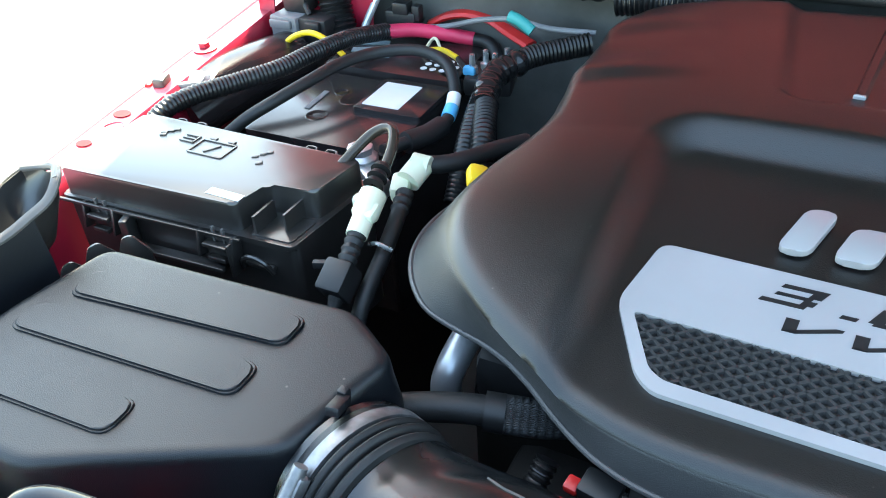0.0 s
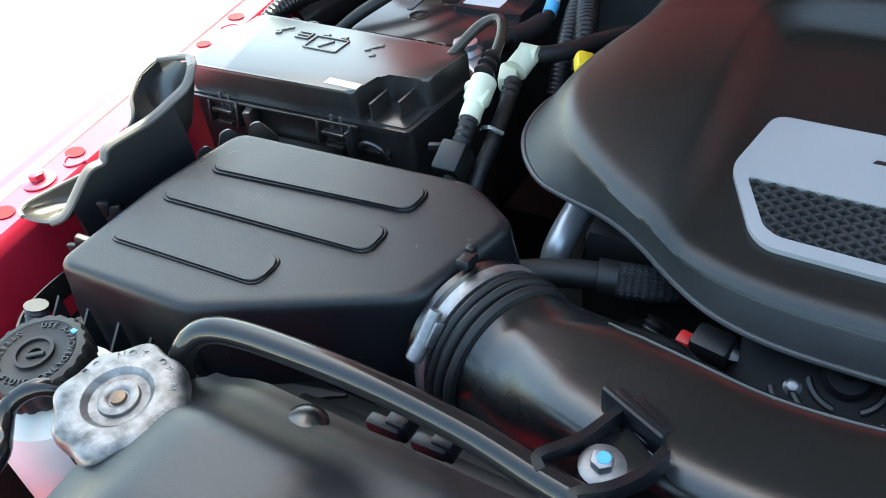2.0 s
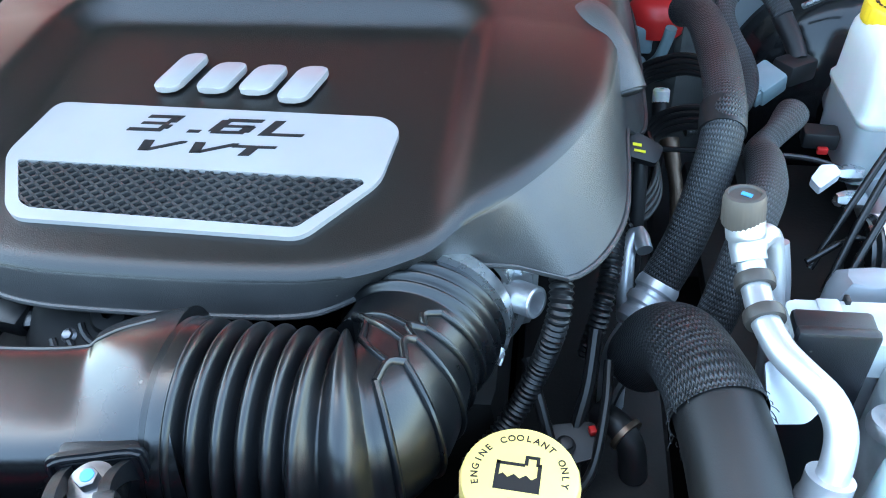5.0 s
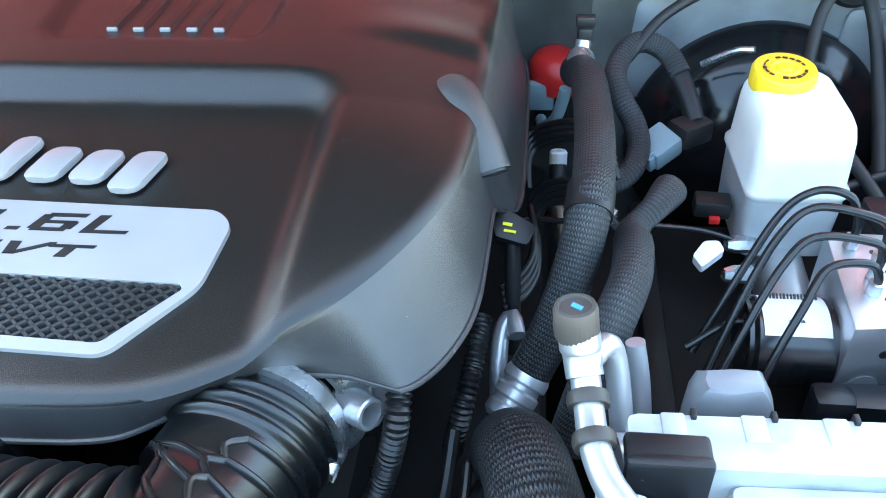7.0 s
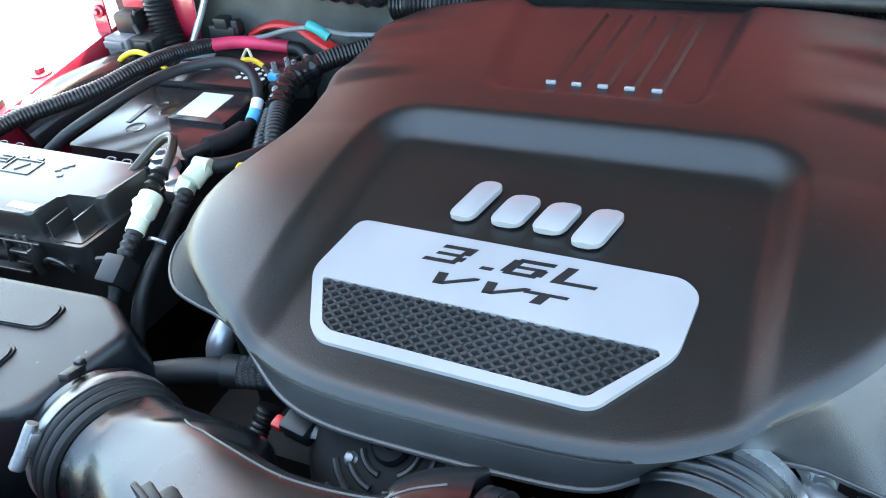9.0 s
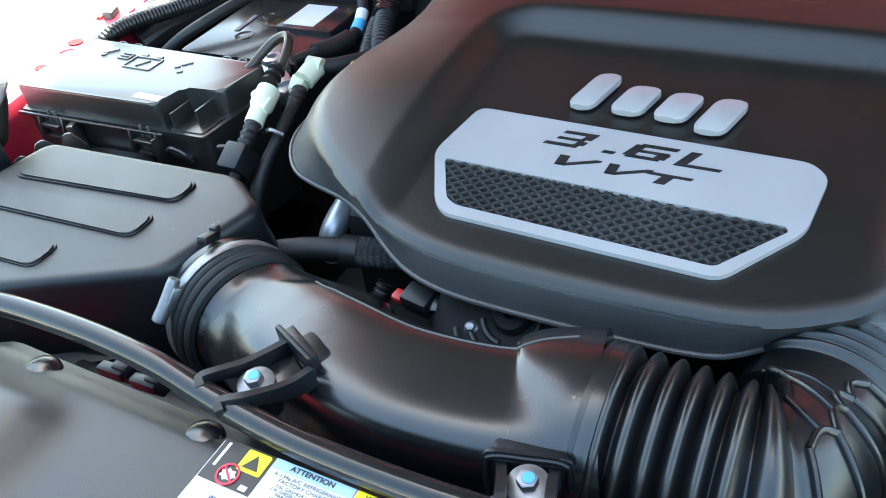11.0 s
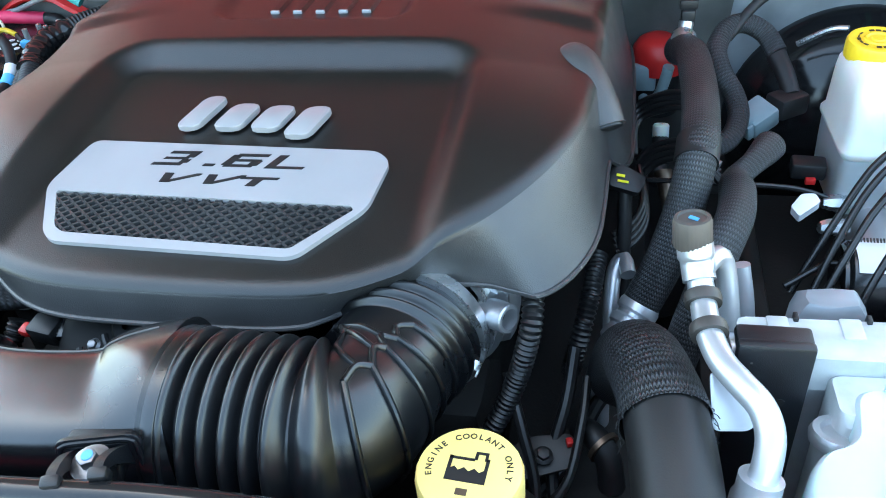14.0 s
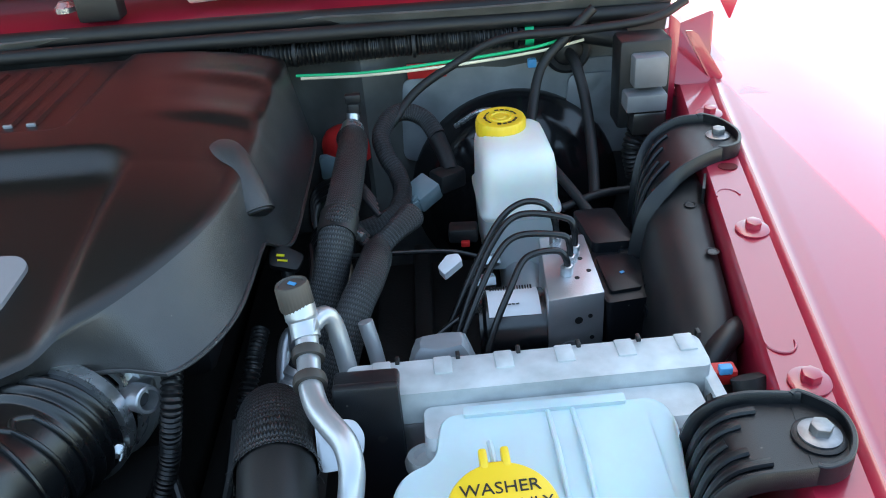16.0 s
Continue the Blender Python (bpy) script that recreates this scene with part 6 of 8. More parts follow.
    part("cable", tube([(-0.30, -0.40, 1.045), (-0.24, -0.392, 1.056), (-0.195, -0.390, 1.060), (-0.16, -0.392, 1.056)], 0.005, 10), RUBBER, h)


build_front()


# ---- below the engine cover ----
def build_engine_front():
    a = thing("alternator", (-0.05, -0.12, 0.92), "black alternator with a slotted plastic cap", "alternator")
    m = pose(-0.040, -0.126, 1.0080, 30, 0, 0)
    part("housing", lathe([(0.02, -0.06), (0.064, -0.06), (0.068, -0.02), (0.064, 0.004), (0.056, 0.013), (0.046, 0.016), (0.02, 0.018), (0.004, 0.018)], 56, m), CASTBLACK, a, sharp=40)
    for r, spans in ((0.020, ((200, 262), (300, 372))), (0.030, ((214, 258), (276, 318), (336, 380))), (0.040, ((206, 238), (252, 286), (300, 334), (348, 382))), (0.050, ((222, 262), (280, 322), (340, 372)))):
        for q0, q1 in spans:
            pts = [m @ Vector((r * math.cos(q), r * math.sin(q), 0.0176 - 3.2 * max(0.0, r - 0.020) ** 2)) for q in (radians(q0 + (q1 - q0) * i / 8) for i in range(9))]
            part("slot", tube(pts, 0.0026, 8, 0.003), INK, a)
    part("hub", lathe([(0.004, 0.018), (0.013, 0.018), (0.0135, 0.021), (0.011, 0.0235), (0.004, 0.024)], 32, m), CASTBLACK, a)
    bolt(a, (-0.0650, -0.1470, 1.0150), m.to_3x3() @ Vector((0, 0, 1)), 0.0035, BAND, 0.0050, height=0.005)
    part("bright_tab", box((-0.0280, -0.1315, 1.0270), (0.008, 0.004, 0.003), 0.0012, (30, 0, 15)), STEEL, a)
    part("lug", box((-0.098, -0.128, 1.008), (0.014, 0.020, 0.020), 0.003, (20, 0, 10)), DUCT, a)
    c = thing("engine_connector", (-0.13, -0.13, 0.98), "red-locked black wiring connector", "connector")
    part("plug", box((-0.113, -0.132, 1.012), (0.024, 0.018, 0.016), 0.003, (10, 0, -10)), DARK, c)
    part("lock", box((-0.129, -0.134, 1.0120), (0.009, 0.010, 0.007), 0.002, (10, 0, -10)), REDPLAIN, c, "red locking tab")
    for x, y in ((-0.251, -0.045), (-0.214, -0.034)):
        hose("coolant_pipe", [(x - 0.003, y - 0.008, 0.950), (x - 0.001, y - 0.003, 0.975), (x + 0.003, y + 0.035, 0.992), (x + 0.006, y + 0.07, 0.99)], 0.0115, PIPE, "bright aluminium pipe going under the engine cover", "pipe", 18)
    b = thing("braided_hose", (-0.18, -0.1, 0.98), "braided black hose with a taped end", "hose")
    part("tape", tube([(-0.262, -0.128, 1.010), (-0.230, -0.114, 1.012), (-0.205, -0.105, 1.012), (-0.190, -0.100, 1.010)], 0.0098, 16), RUBBER, b)
    part("clip", tube([(-0.198, -0.103, 1.0115), (-0.186, -0.099, 1.010)], 0.0128, 20), DARK, b)
    part("braid", tube([(-0.186, -0.099, 1.010), (-0.165, -0.092, 1.008), (-0.145, -0.080, 1.004), (-0.12, -0.06, 0.99)], 0.0125, 20), BRAID, b)
    hose("corrugated_loom", [(-0.150, -0.118, 1.005), (-0.156, -0.135, 0.985), (-0.165, -0.150, 0.95)], ribbed(0.007, 0.0038, 0.002), LOOM, "thin corrugated loom by the engine", segs=12, step=0.001)
    # dark engine masses below
    e = thing("engine_block", (0, 0.1, 0.55), "dark engine block deep in the bay", "engine")
    part("head", box((-0.02, 0.14, 0.90), (0.44, 0.38, 0.16), 0.02), GRIME, e)
    part("front_case", box((0.0, -0.06, 0.80), (0.40, 0.10, 0.26), 0.02), GRIME, e)
    part("valve_cover", box((-0.16, 0.12, 0.985), (0.14, 0.36, 0.05), 0.014), DARK, e)
    part("valve_cover", box((0.17, 0.14, 0.985), (0.14, 0.30, 0.05), 0.014), DARK, e)
    part("side_case", box((0.265, 0.12, 0.72), (0.12, 0.56, 0.30), 0.02), GRIME, e)
    part("side_case", box((-0.265, 0.13, 0.72), (0.09, 0.50, 0.30), 0.02), GRIME, e)
    part("pulley", lathe([(0.01, -0.01), (0.06, -0.01), (0.065, 0.0), (0.06, 0.01), (0.01, 0.012)], 36, pose(0.08, -0.125, 0.90, 90, 0, 0)), GRIME, e)
    f = thing("radiator_fan_shroud", (0.0, -0.26, 0.6), "black radiator fan shroud", "fan shroud")
    part("wall", box((-0.02, -0.268, 0.84), (0.62, 0.02, 0.32), 0.006), DARK, f)
    part("rim", box((-0.02, -0.262, 0.99), (0.60, 0.03, 0.012), 0.003), DARK, f)


build_engine_front()


# ---- right of the engine ----
def build_coolant_bottle():
    c = thing("coolant_bottle", (0.217, -0.237, 0.90), "coolant bottle with a pale yellow printed screw cap", "coolant bottle")
    m = pose(0.217, -0.236, 1.017, 0, 0, -4) @ Matrix.Scale(0.95, 4)
    part("bottle", join(lathe([(0.01, -0.16), (0.05, -0.16), (0.05, -0.05), (0.034, -0.03), (0.026, -0.022), (0.026, 0.0), (0.01, 0.0)], 40, m)), DARK, c)
    part("neck", lathe([(0.01, -0.022), (0.0305, -0.022), (0.0305, -0.012), (0.028, -0.006), (0.028, 0.002), (0.01, 0.002)], 48, m), PALEYELLOW, c)
    cap = part("cap", lathe([(0.006, 0.0), (0.0298, 0.0), (0.0305, 0.002), (0.0305, 0.020), (0.0295, 0.0228), (0.0272, 0.0238), (0.004, 0.0238)], 72, m, lambda a, j: 1.0 + (0.012 * max(0, math.cos(18 * a)) if 1 <= j <= 3 else 0)), PALEYELLOW, c, "pale yellow screw cap", sharp=40)
    t = m @ pose(0, 0, 0.0239)
    part("lettering", arc_words("ENGINE COOLANT ONLY", 0.0226, 0.0052, t, 96, 215, 0.0002, 0.00006), INK, cap)
    part("tank_symbol", join(prism([(-0.0125, -0.009), (0.0105, -0.009), (0.0105, 0.0075), (0.0085, 0.0075), (0.0085, -0.007), (-0.0105, -0.007), (-0.0105, 0.0075), (-0.0125, 0.0075)], 0, 0.0003, 0, m=t),
                             prism([(-0.0105, -0.007), (0.0085, -0.007), (0.0085, 0.0), (0.006, -0.0018), (0.003, 0.0005), (0.0, -0.0018), (-0.003, 0.0005), (-0.006, -0.0018), (-0.0085, 0.0005), (-0.0105, -0.001)], 0, 0.0003, 0, m=t),
                             prism([(-0.0125, 0.0055), (0.002, 0.0055), (0.002, 0.0072), (-0.0125, 0.0072)], 0, 0.0003, 0, m=t),
                             prism([(0.0015, 0.0065), (0.0035, 0.0065), (0.0035, 0.0105), (0.0075, 0.0105), (0.0075, 0.0065), (0.0105, 0.0065), (0.0105, 0.0080), (0.0092, 0.0080), (0.0092, 0.0122), (0.0018, 0.0122)], 0, 0.0003, 0, m=t)), INK, cap, "printed tank symbol")
    b = box((0, 0, 0.0001), (0.0065, 0.0042, 0.0003), 0)
    b.transform(t @ pose(-0.001, -0.0155, 0))
    part("book_symbol", b, BRASS, cap)


build_coolant_bottle()


def build_upper_hose():
    h = thing("radiator_hose", (0.32, -0.19, 0.95), "thick radiator hose with a braided sleeve", "radiator hose")
    path = [(0.297, -0.055, 0.93), (0.301, -0.082, 0.974), (0.308, -0.112, 1.004), (0.316, -0.150, 1.017), (0.323, -0.190, 1.016), (0.328, -0.24, 1.005), (0.333, -0.30, 0.987), (0.337, -0.36, 0.96)]
    part("hose", tube(path, 0.0246, 36, 0.005), RUBBER, h)
    cut = path[:5]
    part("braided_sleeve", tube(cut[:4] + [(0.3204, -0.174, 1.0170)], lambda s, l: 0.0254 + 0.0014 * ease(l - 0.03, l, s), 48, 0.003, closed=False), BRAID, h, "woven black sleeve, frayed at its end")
    # frayed threads
    rnd = random.Random(5)
    fr = []
    for i in range(46):
        a = 2 * math.pi * i / 46
        o = Vector((0.3204, -0.174, 1.0170))
        side = Vector((1, 0.12, 0)) * math.cos(a) + Vector((0, 0.22, 0.97)) * math.sin(a)
        p0 = o + side * 0.0267
        p1 = p0 + Vector((rnd.uniform(-0.003, 0.003), -rnd.uniform(0.002, 0.007), rnd.uniform(-0.002, 0.002))) + side * rnd.uniform(0, 0.002)
        fr.append(tube([p0, (p0 + p1) / 2 + side * 0.0006, p1], 0.00035, 4, 0.003))
    tagged(part("frayed_threads", join(*fr), FINEBRAID, h), kind="stuff")
    # printed marks along the rubber
    for k, (w, y) in enumerate(((0.012, -0.226), (0.010, -0.246), (0.014, -0.268), (0.010, -0.290))):
        part("print_bar", box((0.3315 + 0.08 * (-0.222 - y), y, 1.0335 - 0.235 * (-0.222 - y)), (0.0022, w * 0.8, 0.0008), 0, (13, 12, 6)), RELAY, h)


build_upper_hose()


def build_ac_line():
    a = thing("refrigerant_line", (0.34, -0.1, 0.98), "bright aluminium refrigerant line with a grey capped service port", "pipe")
    part("port", join(tube([(0.3345, -0.084, 1.080), (0.3365, -0.090, 1.069), (0.3385, -0.098, 1.062)], lambda s, l: 0.0112 if s < 0.010 else 0.0100, 20, 0.002), box((0.3385, -0.093, 1.067), (0.017, 0.014, 0.012), 0.003, (30, 0, -8))), PIPE, a, "bright aluminium service port")
    part("cap", lathe([(0.002, 0), (0.0112, 0), (0.0118, 0.002), (0.0118, 0.016), (0.0108, 0.019), (0.0090, 0.0195), (0.0084, 0.0180), (0.002, 0.0180)], 90, facing((0.3335, -0.0835, 1.0785), (-0.10, 0.12, 1.0)), lambda q, j: 1.0 + (0.025 * (1 if math.cos(30 * q) > 0 else 0) if j in (1, 2) else 0)), material("service_cap_grey", (0.075, 0.066, 0.058), rough=0.55), a, "knurled grey-brown plastic cap", sharp=50)
    part("paint_mark", box((0.3325, -0.082, 1.0972), (0.006, 0.003, 0.0006), 0, (0, 0, -30)), BLUEMARK, a)
    part("line", tube([(0.3385, -0.097, 1.063), (0.3405, -0.114, 1.056), (0.3430, -0.134, 1.052), (0.3490, -0.153, 1.049), (0.3580, -0.168, 1.048), (0.3675, -0.182, 1.046), (0.3715, -0.195, 1.039), (0.3700, -0.206, 1.026), (0.3660, -0.214, 1.008), (0.3630, -0.220, 0.97)], 0.0080, 20), PIPE, a, "bright drawn tube")
    for p, d in (((0.3402, -0.110, 1.0575), (0.1, -1, -0.35)), ((0.3428, -0.132, 1.0525), (0.15, -1, -0.2))):
        part("clamp", lathe([(0.0076, -0.0036), (0.0108, -0.0036), (0.0114, 0.0), (0.0108, 0.0036), (0.0076, 0.0036)], 28, facing(p, d)), CLIPBROWN, a, "dark grey plastic clamp")
    part("mount", prism(rounded([(-0.016, -0.020), (0.004, -0.020), (0.013, -0.012), (0.015, 0.000), (0.010, 0.010), (-0.016, 0.014)], 0.004), -0.0012, 0.0012, 0.0006, 2, pose(0.361, -0.1555, 1.025, 42, 0, 6)), PIPE, a, "bright aluminium mounting ear")
    part("hole", lathe([(0.0005, 0), (0.0034, 0), (0.0034, 0.0006), (0.0005, 0.0006)], 14, pose(0.361, -0.1555, 1.025, 42, 0, 6) @ pose(0.006, -0.003, 0.0012)), INK, a)
    part("fitting", lathe([(0.004, -0.03), (0.012, -0.03), (0.0135, -0.026), (0.0135, -0.019), (0.0118, -0.016), (0.0135, -0.012), (0.0135, -0.004), (0.012, 0.0), (0.012, 0.010), (0.004, 0.010)], 32, facing((0.3668, -0.2120, 1.0120), (0.12, 0.30, 0.93))), PIPE, a)
    part("line", tube([(0.372, -0.040, 1.03), (0.378, -0.048, 1.00), (0.384, -0.060, 0.95)], 0.0060, 14), PIPE, a, "slim aluminium tube")
    part("line", tube([(0.342, -0.088, 1.066), (0.349, -0.080, 1.068), (0.355, -0.078, 1.058), (0.361, -0.086, 1.025), (0.366, -0.096, 0.98), (0.368, -0.10, 0.94)], 0.0068, 14), PIPE, a, "slim aluminium tube")


build_ac_line()


def build_hoses():
    b = thing("heater_hose", (0.345, 0.05, 0.98), "black braided heater hose held by a black band", "heater hose")
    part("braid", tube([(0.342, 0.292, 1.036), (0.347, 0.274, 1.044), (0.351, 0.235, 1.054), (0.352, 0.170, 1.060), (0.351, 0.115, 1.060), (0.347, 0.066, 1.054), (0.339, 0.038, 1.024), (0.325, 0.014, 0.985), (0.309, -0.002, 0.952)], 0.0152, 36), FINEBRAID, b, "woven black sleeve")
    part("band", tube([(0.3480, 0.080, 1.0565), (0.3455, 0.058, 1.0485)], 0.0170, 32, 0.004), DARK, b, "black plastic band")
    part("fitting", join(tube([(0.344, 0.284, 1.044), (0.346, 0.298, 1.046)], 0.0125, 20, 0.004), tube([(0.346, 0.294, 1.046), (0.347, 0.302, 1.052), (0.348, 0.306, 1.060)], 0.0075, 14, 0.004)), STEEL, b, "bright metal fitting")
    part("plug", join(box((0.349, 0.309, 1.064), (0.014, 0.014, 0.016), 0.003), box((0.349, 0.311, 1.076), (0.018, 0.010, 0.010), 0.002)), DARK, b)
    d = (Vector((0.284, -0.036, 0.922)) - Vector((0.309, -0.002, 0.952))).normalized()
    part("crimp", lathe([(0.006, -0.004), (0.0150, -0.004), (0.0165, 0.000), (0.0165, 0.006), (0.0138, 0.008), (0.0138, 0.011), (0.0160, 0.013), (0.0160, 0.019), (0.0138, 0.021), (0.0138, 0.024), (0.0155, 0.026), (0.0155, 0.033), (0.012, 0.037), (0.006, 0.037)], 36, facing((0.309, -0.002, 0.952), d)), PIPE, b, "ringed aluminium crimp")
    part("pipe", tube([(0.290, -0.028, 0.930), (0.281, -0.040, 0.916), (0.279, -0.048, 0.890), (0.280, -0.052, 0.85)], 0.0105, 18), PIPE, b, "aluminium pipe end")
    s = thing("heater_hose", (0.37, 0.03, 0.98), "slimmer braided hose curving down", "heater hose")
    part("braid", tube([(0.4085, 0.116, 1.032), (0.394, 0.092, 1.031), (0.379, 0.073, 1.026), (0.377, 0.045, 1.030), (0.372, 0.012, 1.032), (0.361, -0.016, 1.022), (0.348, -0.040, 0.99), (0.335, -0.060, 0.95)], lambda s, l: 0.0128 - 0.0032 * ease(0.0, 0.036, s) + 0.0042 * ease(0.040, 0.075, s), 30, 0.003, False), FINEBRAID, s, "woven black sleeve")
    part("clamp", tube([(0.366, 0.079, 1.034), (0.358, 0.083, 1.036)], 0.0042, 14, 0.003), STEEL, s, "thin steel spring clamp")
    hose("braided_tube", [(0.438, 0.306, 1.026), (0.426, 0.322, 1.040), (0.406, 0.324, 1.050), (0.388, 0.310, 1.050), (0.377, 0.284, 1.040), (0.382, 0.262, 1.026), (0.393, 0.244, 1.012), (0.397, 0.222, 1.000), (0.388, 0.198, 0.990), (0.366, 0.184, 0.985), (0.34, 0.178, 0.98)], 0.0100, FINEBRAID, "looped black braided hose near the firewall", segs=20)
    e = thing("sensor_plug", (0.43, 0.24, 0.96), "grey-blue wiring plug on a black elbow", "connector")
    part("plug", join(box((0.418, 0.248, 0.986), (0.030, 0.030, 0.022), 0.003, (10, -20, 35)), box((0.406, 0.240, 0.981), (0.012, 0.026, 0.018), 0.002, (10, -20, 35))), GREYPLUG, e, "grey-blue plug housing")
    part("elbow", join(tube([(0.437, 0.308, 1.024), (0.445, 0.285, 1.012), (0.450, 0.266, 1.000)], lambda s, l: 0.0100 - 0.0015 * s / l, 16), box((0.446, 0.262, 0.994), (0.034, 0.026, 0.022), 0.004, (0, 0, 35))), DARK, e)
    for k in range(3):
        part("pin_guard", box((0.4005 + 0.0045 * k, 0.2375 - 0.005 * k + 0.0035, 0.985), (0.008, 0.004, 0.012), 0.001, (10, -20, 35)), GREYPLUG, e)
    # small black bundles and fittings beside the cover
    for pts in ([(0.300, 0.205, 0.975), (0.299, 0.225, 0.990), (0.306, 0.235, 0.999), (0.322, 0.225, 1.012), (0.338, 0.205, 1.026), (0.356, 0.182, 1.030), (0.372, 0.165, 1.015)],
                [(0.305, 0.150, 0.985), (0.315, 0.150, 0.998), (0.332, 0.136, 1.014), (0.350, 0.115, 1.024), (0.368, 0.10, 1.012)],
                [(0.306, 0.140, 0.985), (0.309, 0.118, 0.982), (0.309, 0.092, 0.975), (0.300, 0.074, 0.968), (0.286, 0.066, 0.962)]):
        w = thing("wiring_ribbon", pts[2], "flat ribbed black wiring ribbon beside the engine cover", "cable")
        for k in range(4):
            line = [(x + 0.0012 * k, y - 0.0045 * (k - 1.5), z - 0.0030 * (k - 1.5)) for x, y, z in pts]
            part("strand", tube(line, 0.0030, 10), LOOM, w)
    hose("corrugated_loom", [(0.234, -0.075, 1.030), (0.235, -0.094, 1.017), (0.231, -0.102, 0.995), (0.222, -0.106, 0.962), (0.205, -0.118, 0.925), (0.18, -0.14, 0.90)], ribbed(0.0074, 0.0042, 0.0016), LOOM, "corrugated black loom by the throttle body", segs=16, step=0.001)
    hose("corrugated_loom", [(0.275, 0.020, 0.985), (0.272, -0.010, 0.975), (0.266, -0.035, 0.955), (0.258, -0.05, 0.92)], ribbed(0.0070, 0.0042, 0.0020), LOOM, "slim corrugated loom beside the engine", segs=14, step=0.001)
    hose("metal_pipe", [(0.300, 0.030, 0.958), (0.296, 0.046, 0.962), (0.289, 0.040, 0.955), (0.287, 0.020, 0.94), (0.288, 0.0, 0.91)], 0.0065, PIPE, "hooked aluminium pipe end beside the hose", "pipe")
    f = thing("hose_fitting", (0.328, 0.262, 0.93), "small white and black hose fitting", "fitting")
    part("collar", lathe([(0.003, 0), (0.0085, 0), (0.0085, 0.012), (0.0070, 0.014), (0.003, 0.014)], 20, facing((0.330, 0.268, 0.950), (0.0, 0.35, 1.0))), RESERVOIR, f, "white collar")
    part("hose", tube([(0.330, 0.270, 0.952), (0.330, 0.250, 0.935), (0.328, 0.225, 0.92)], 0.0085, 14), RUBBER, f)
    o = thing("filter_housing", (0.33, 0.34, 0.90), "bright red round housing behind the hoses", "housing")
    part("body", lathe([(0.005, 0.052), (0.030, 0.052), (0.0305, 0.070), (0.0290, 0.077), (0.0245, 0.084), (0.018, 0.088), (0.010, 0.0905), (0.0005, 0.091)], 48, pose(0.328, 0.378, 0.925)), REDPLAIN, o)
    # unseen lower part, coloured black in place of the dark behind the hoses
    part("base", lathe([(0.005, 0), (0.024, 0), (0.024, 0.050), (0.022, 0.0525), (0.005, 0.0525)], 36, pose(0.328, 0.378, 0.925)), DARK, o, "unseen lower part, coloured black for the dark around it")
    part("bracket", join(box((0.310, 0.356, 0.975), (0.030, 0.012, 0.030), 0.003), tube([(0.312, 0.335, 0.960), (0.316, 0.318, 0.962), (0.326, 0.302, 0.980), (0.332, 0.298, 1.003), (0.334, 0.296, 1.016)], 0.0058, 12)), GREYPLUG, o, "pale grey hooked bracket")
    d = thing("dipstick", (0.305, 0.07, 1.0), "black dipstick tab with a yellow printed mark", "dipstick")
    part("tab", prism(rounded([(-0.018, -0.012), (0.016, -0.016), (0.022, 0.006), (-0.006, 0.018), (-0.02, 0.012)], 0.005), -0.004, 0.004, 0.002, 2, pose(0.294, 0.082, 1.016, 25, 10, 0) @ Matrix.Scale(0.75, 4)), DARK, d)
    part("mark", join(box((0.290, 0.082, 1.0208), (0.007, 0.0025, 0.0006), 0, (25, 10, 0)), box((0.292, 0.077, 1.0183), (0.009, 0.002, 0.0006), 0, (25, 10, 0))), LABELYELLOW, d)
    part("tube", tube([(0.294, 0.082, 1.012), (0.295, 0.07, 0.98), (0.296, 0.05, 0.92)], 0.006, 12), DARK, d)
    hose("metal_pipe", [(0.330, 0.182, 0.962), (0.334, 0.166, 0.948), (0.339, 0.150, 0.925), (0.342, 0.135, 0.89)], lambda s, l: 0.0080 + 0.0010 * math.cos(s * 1400) if s < 0.025 else 0.0062, BRASS, "short banded metal pipe between the hoses", "pipe")


build_hoses()


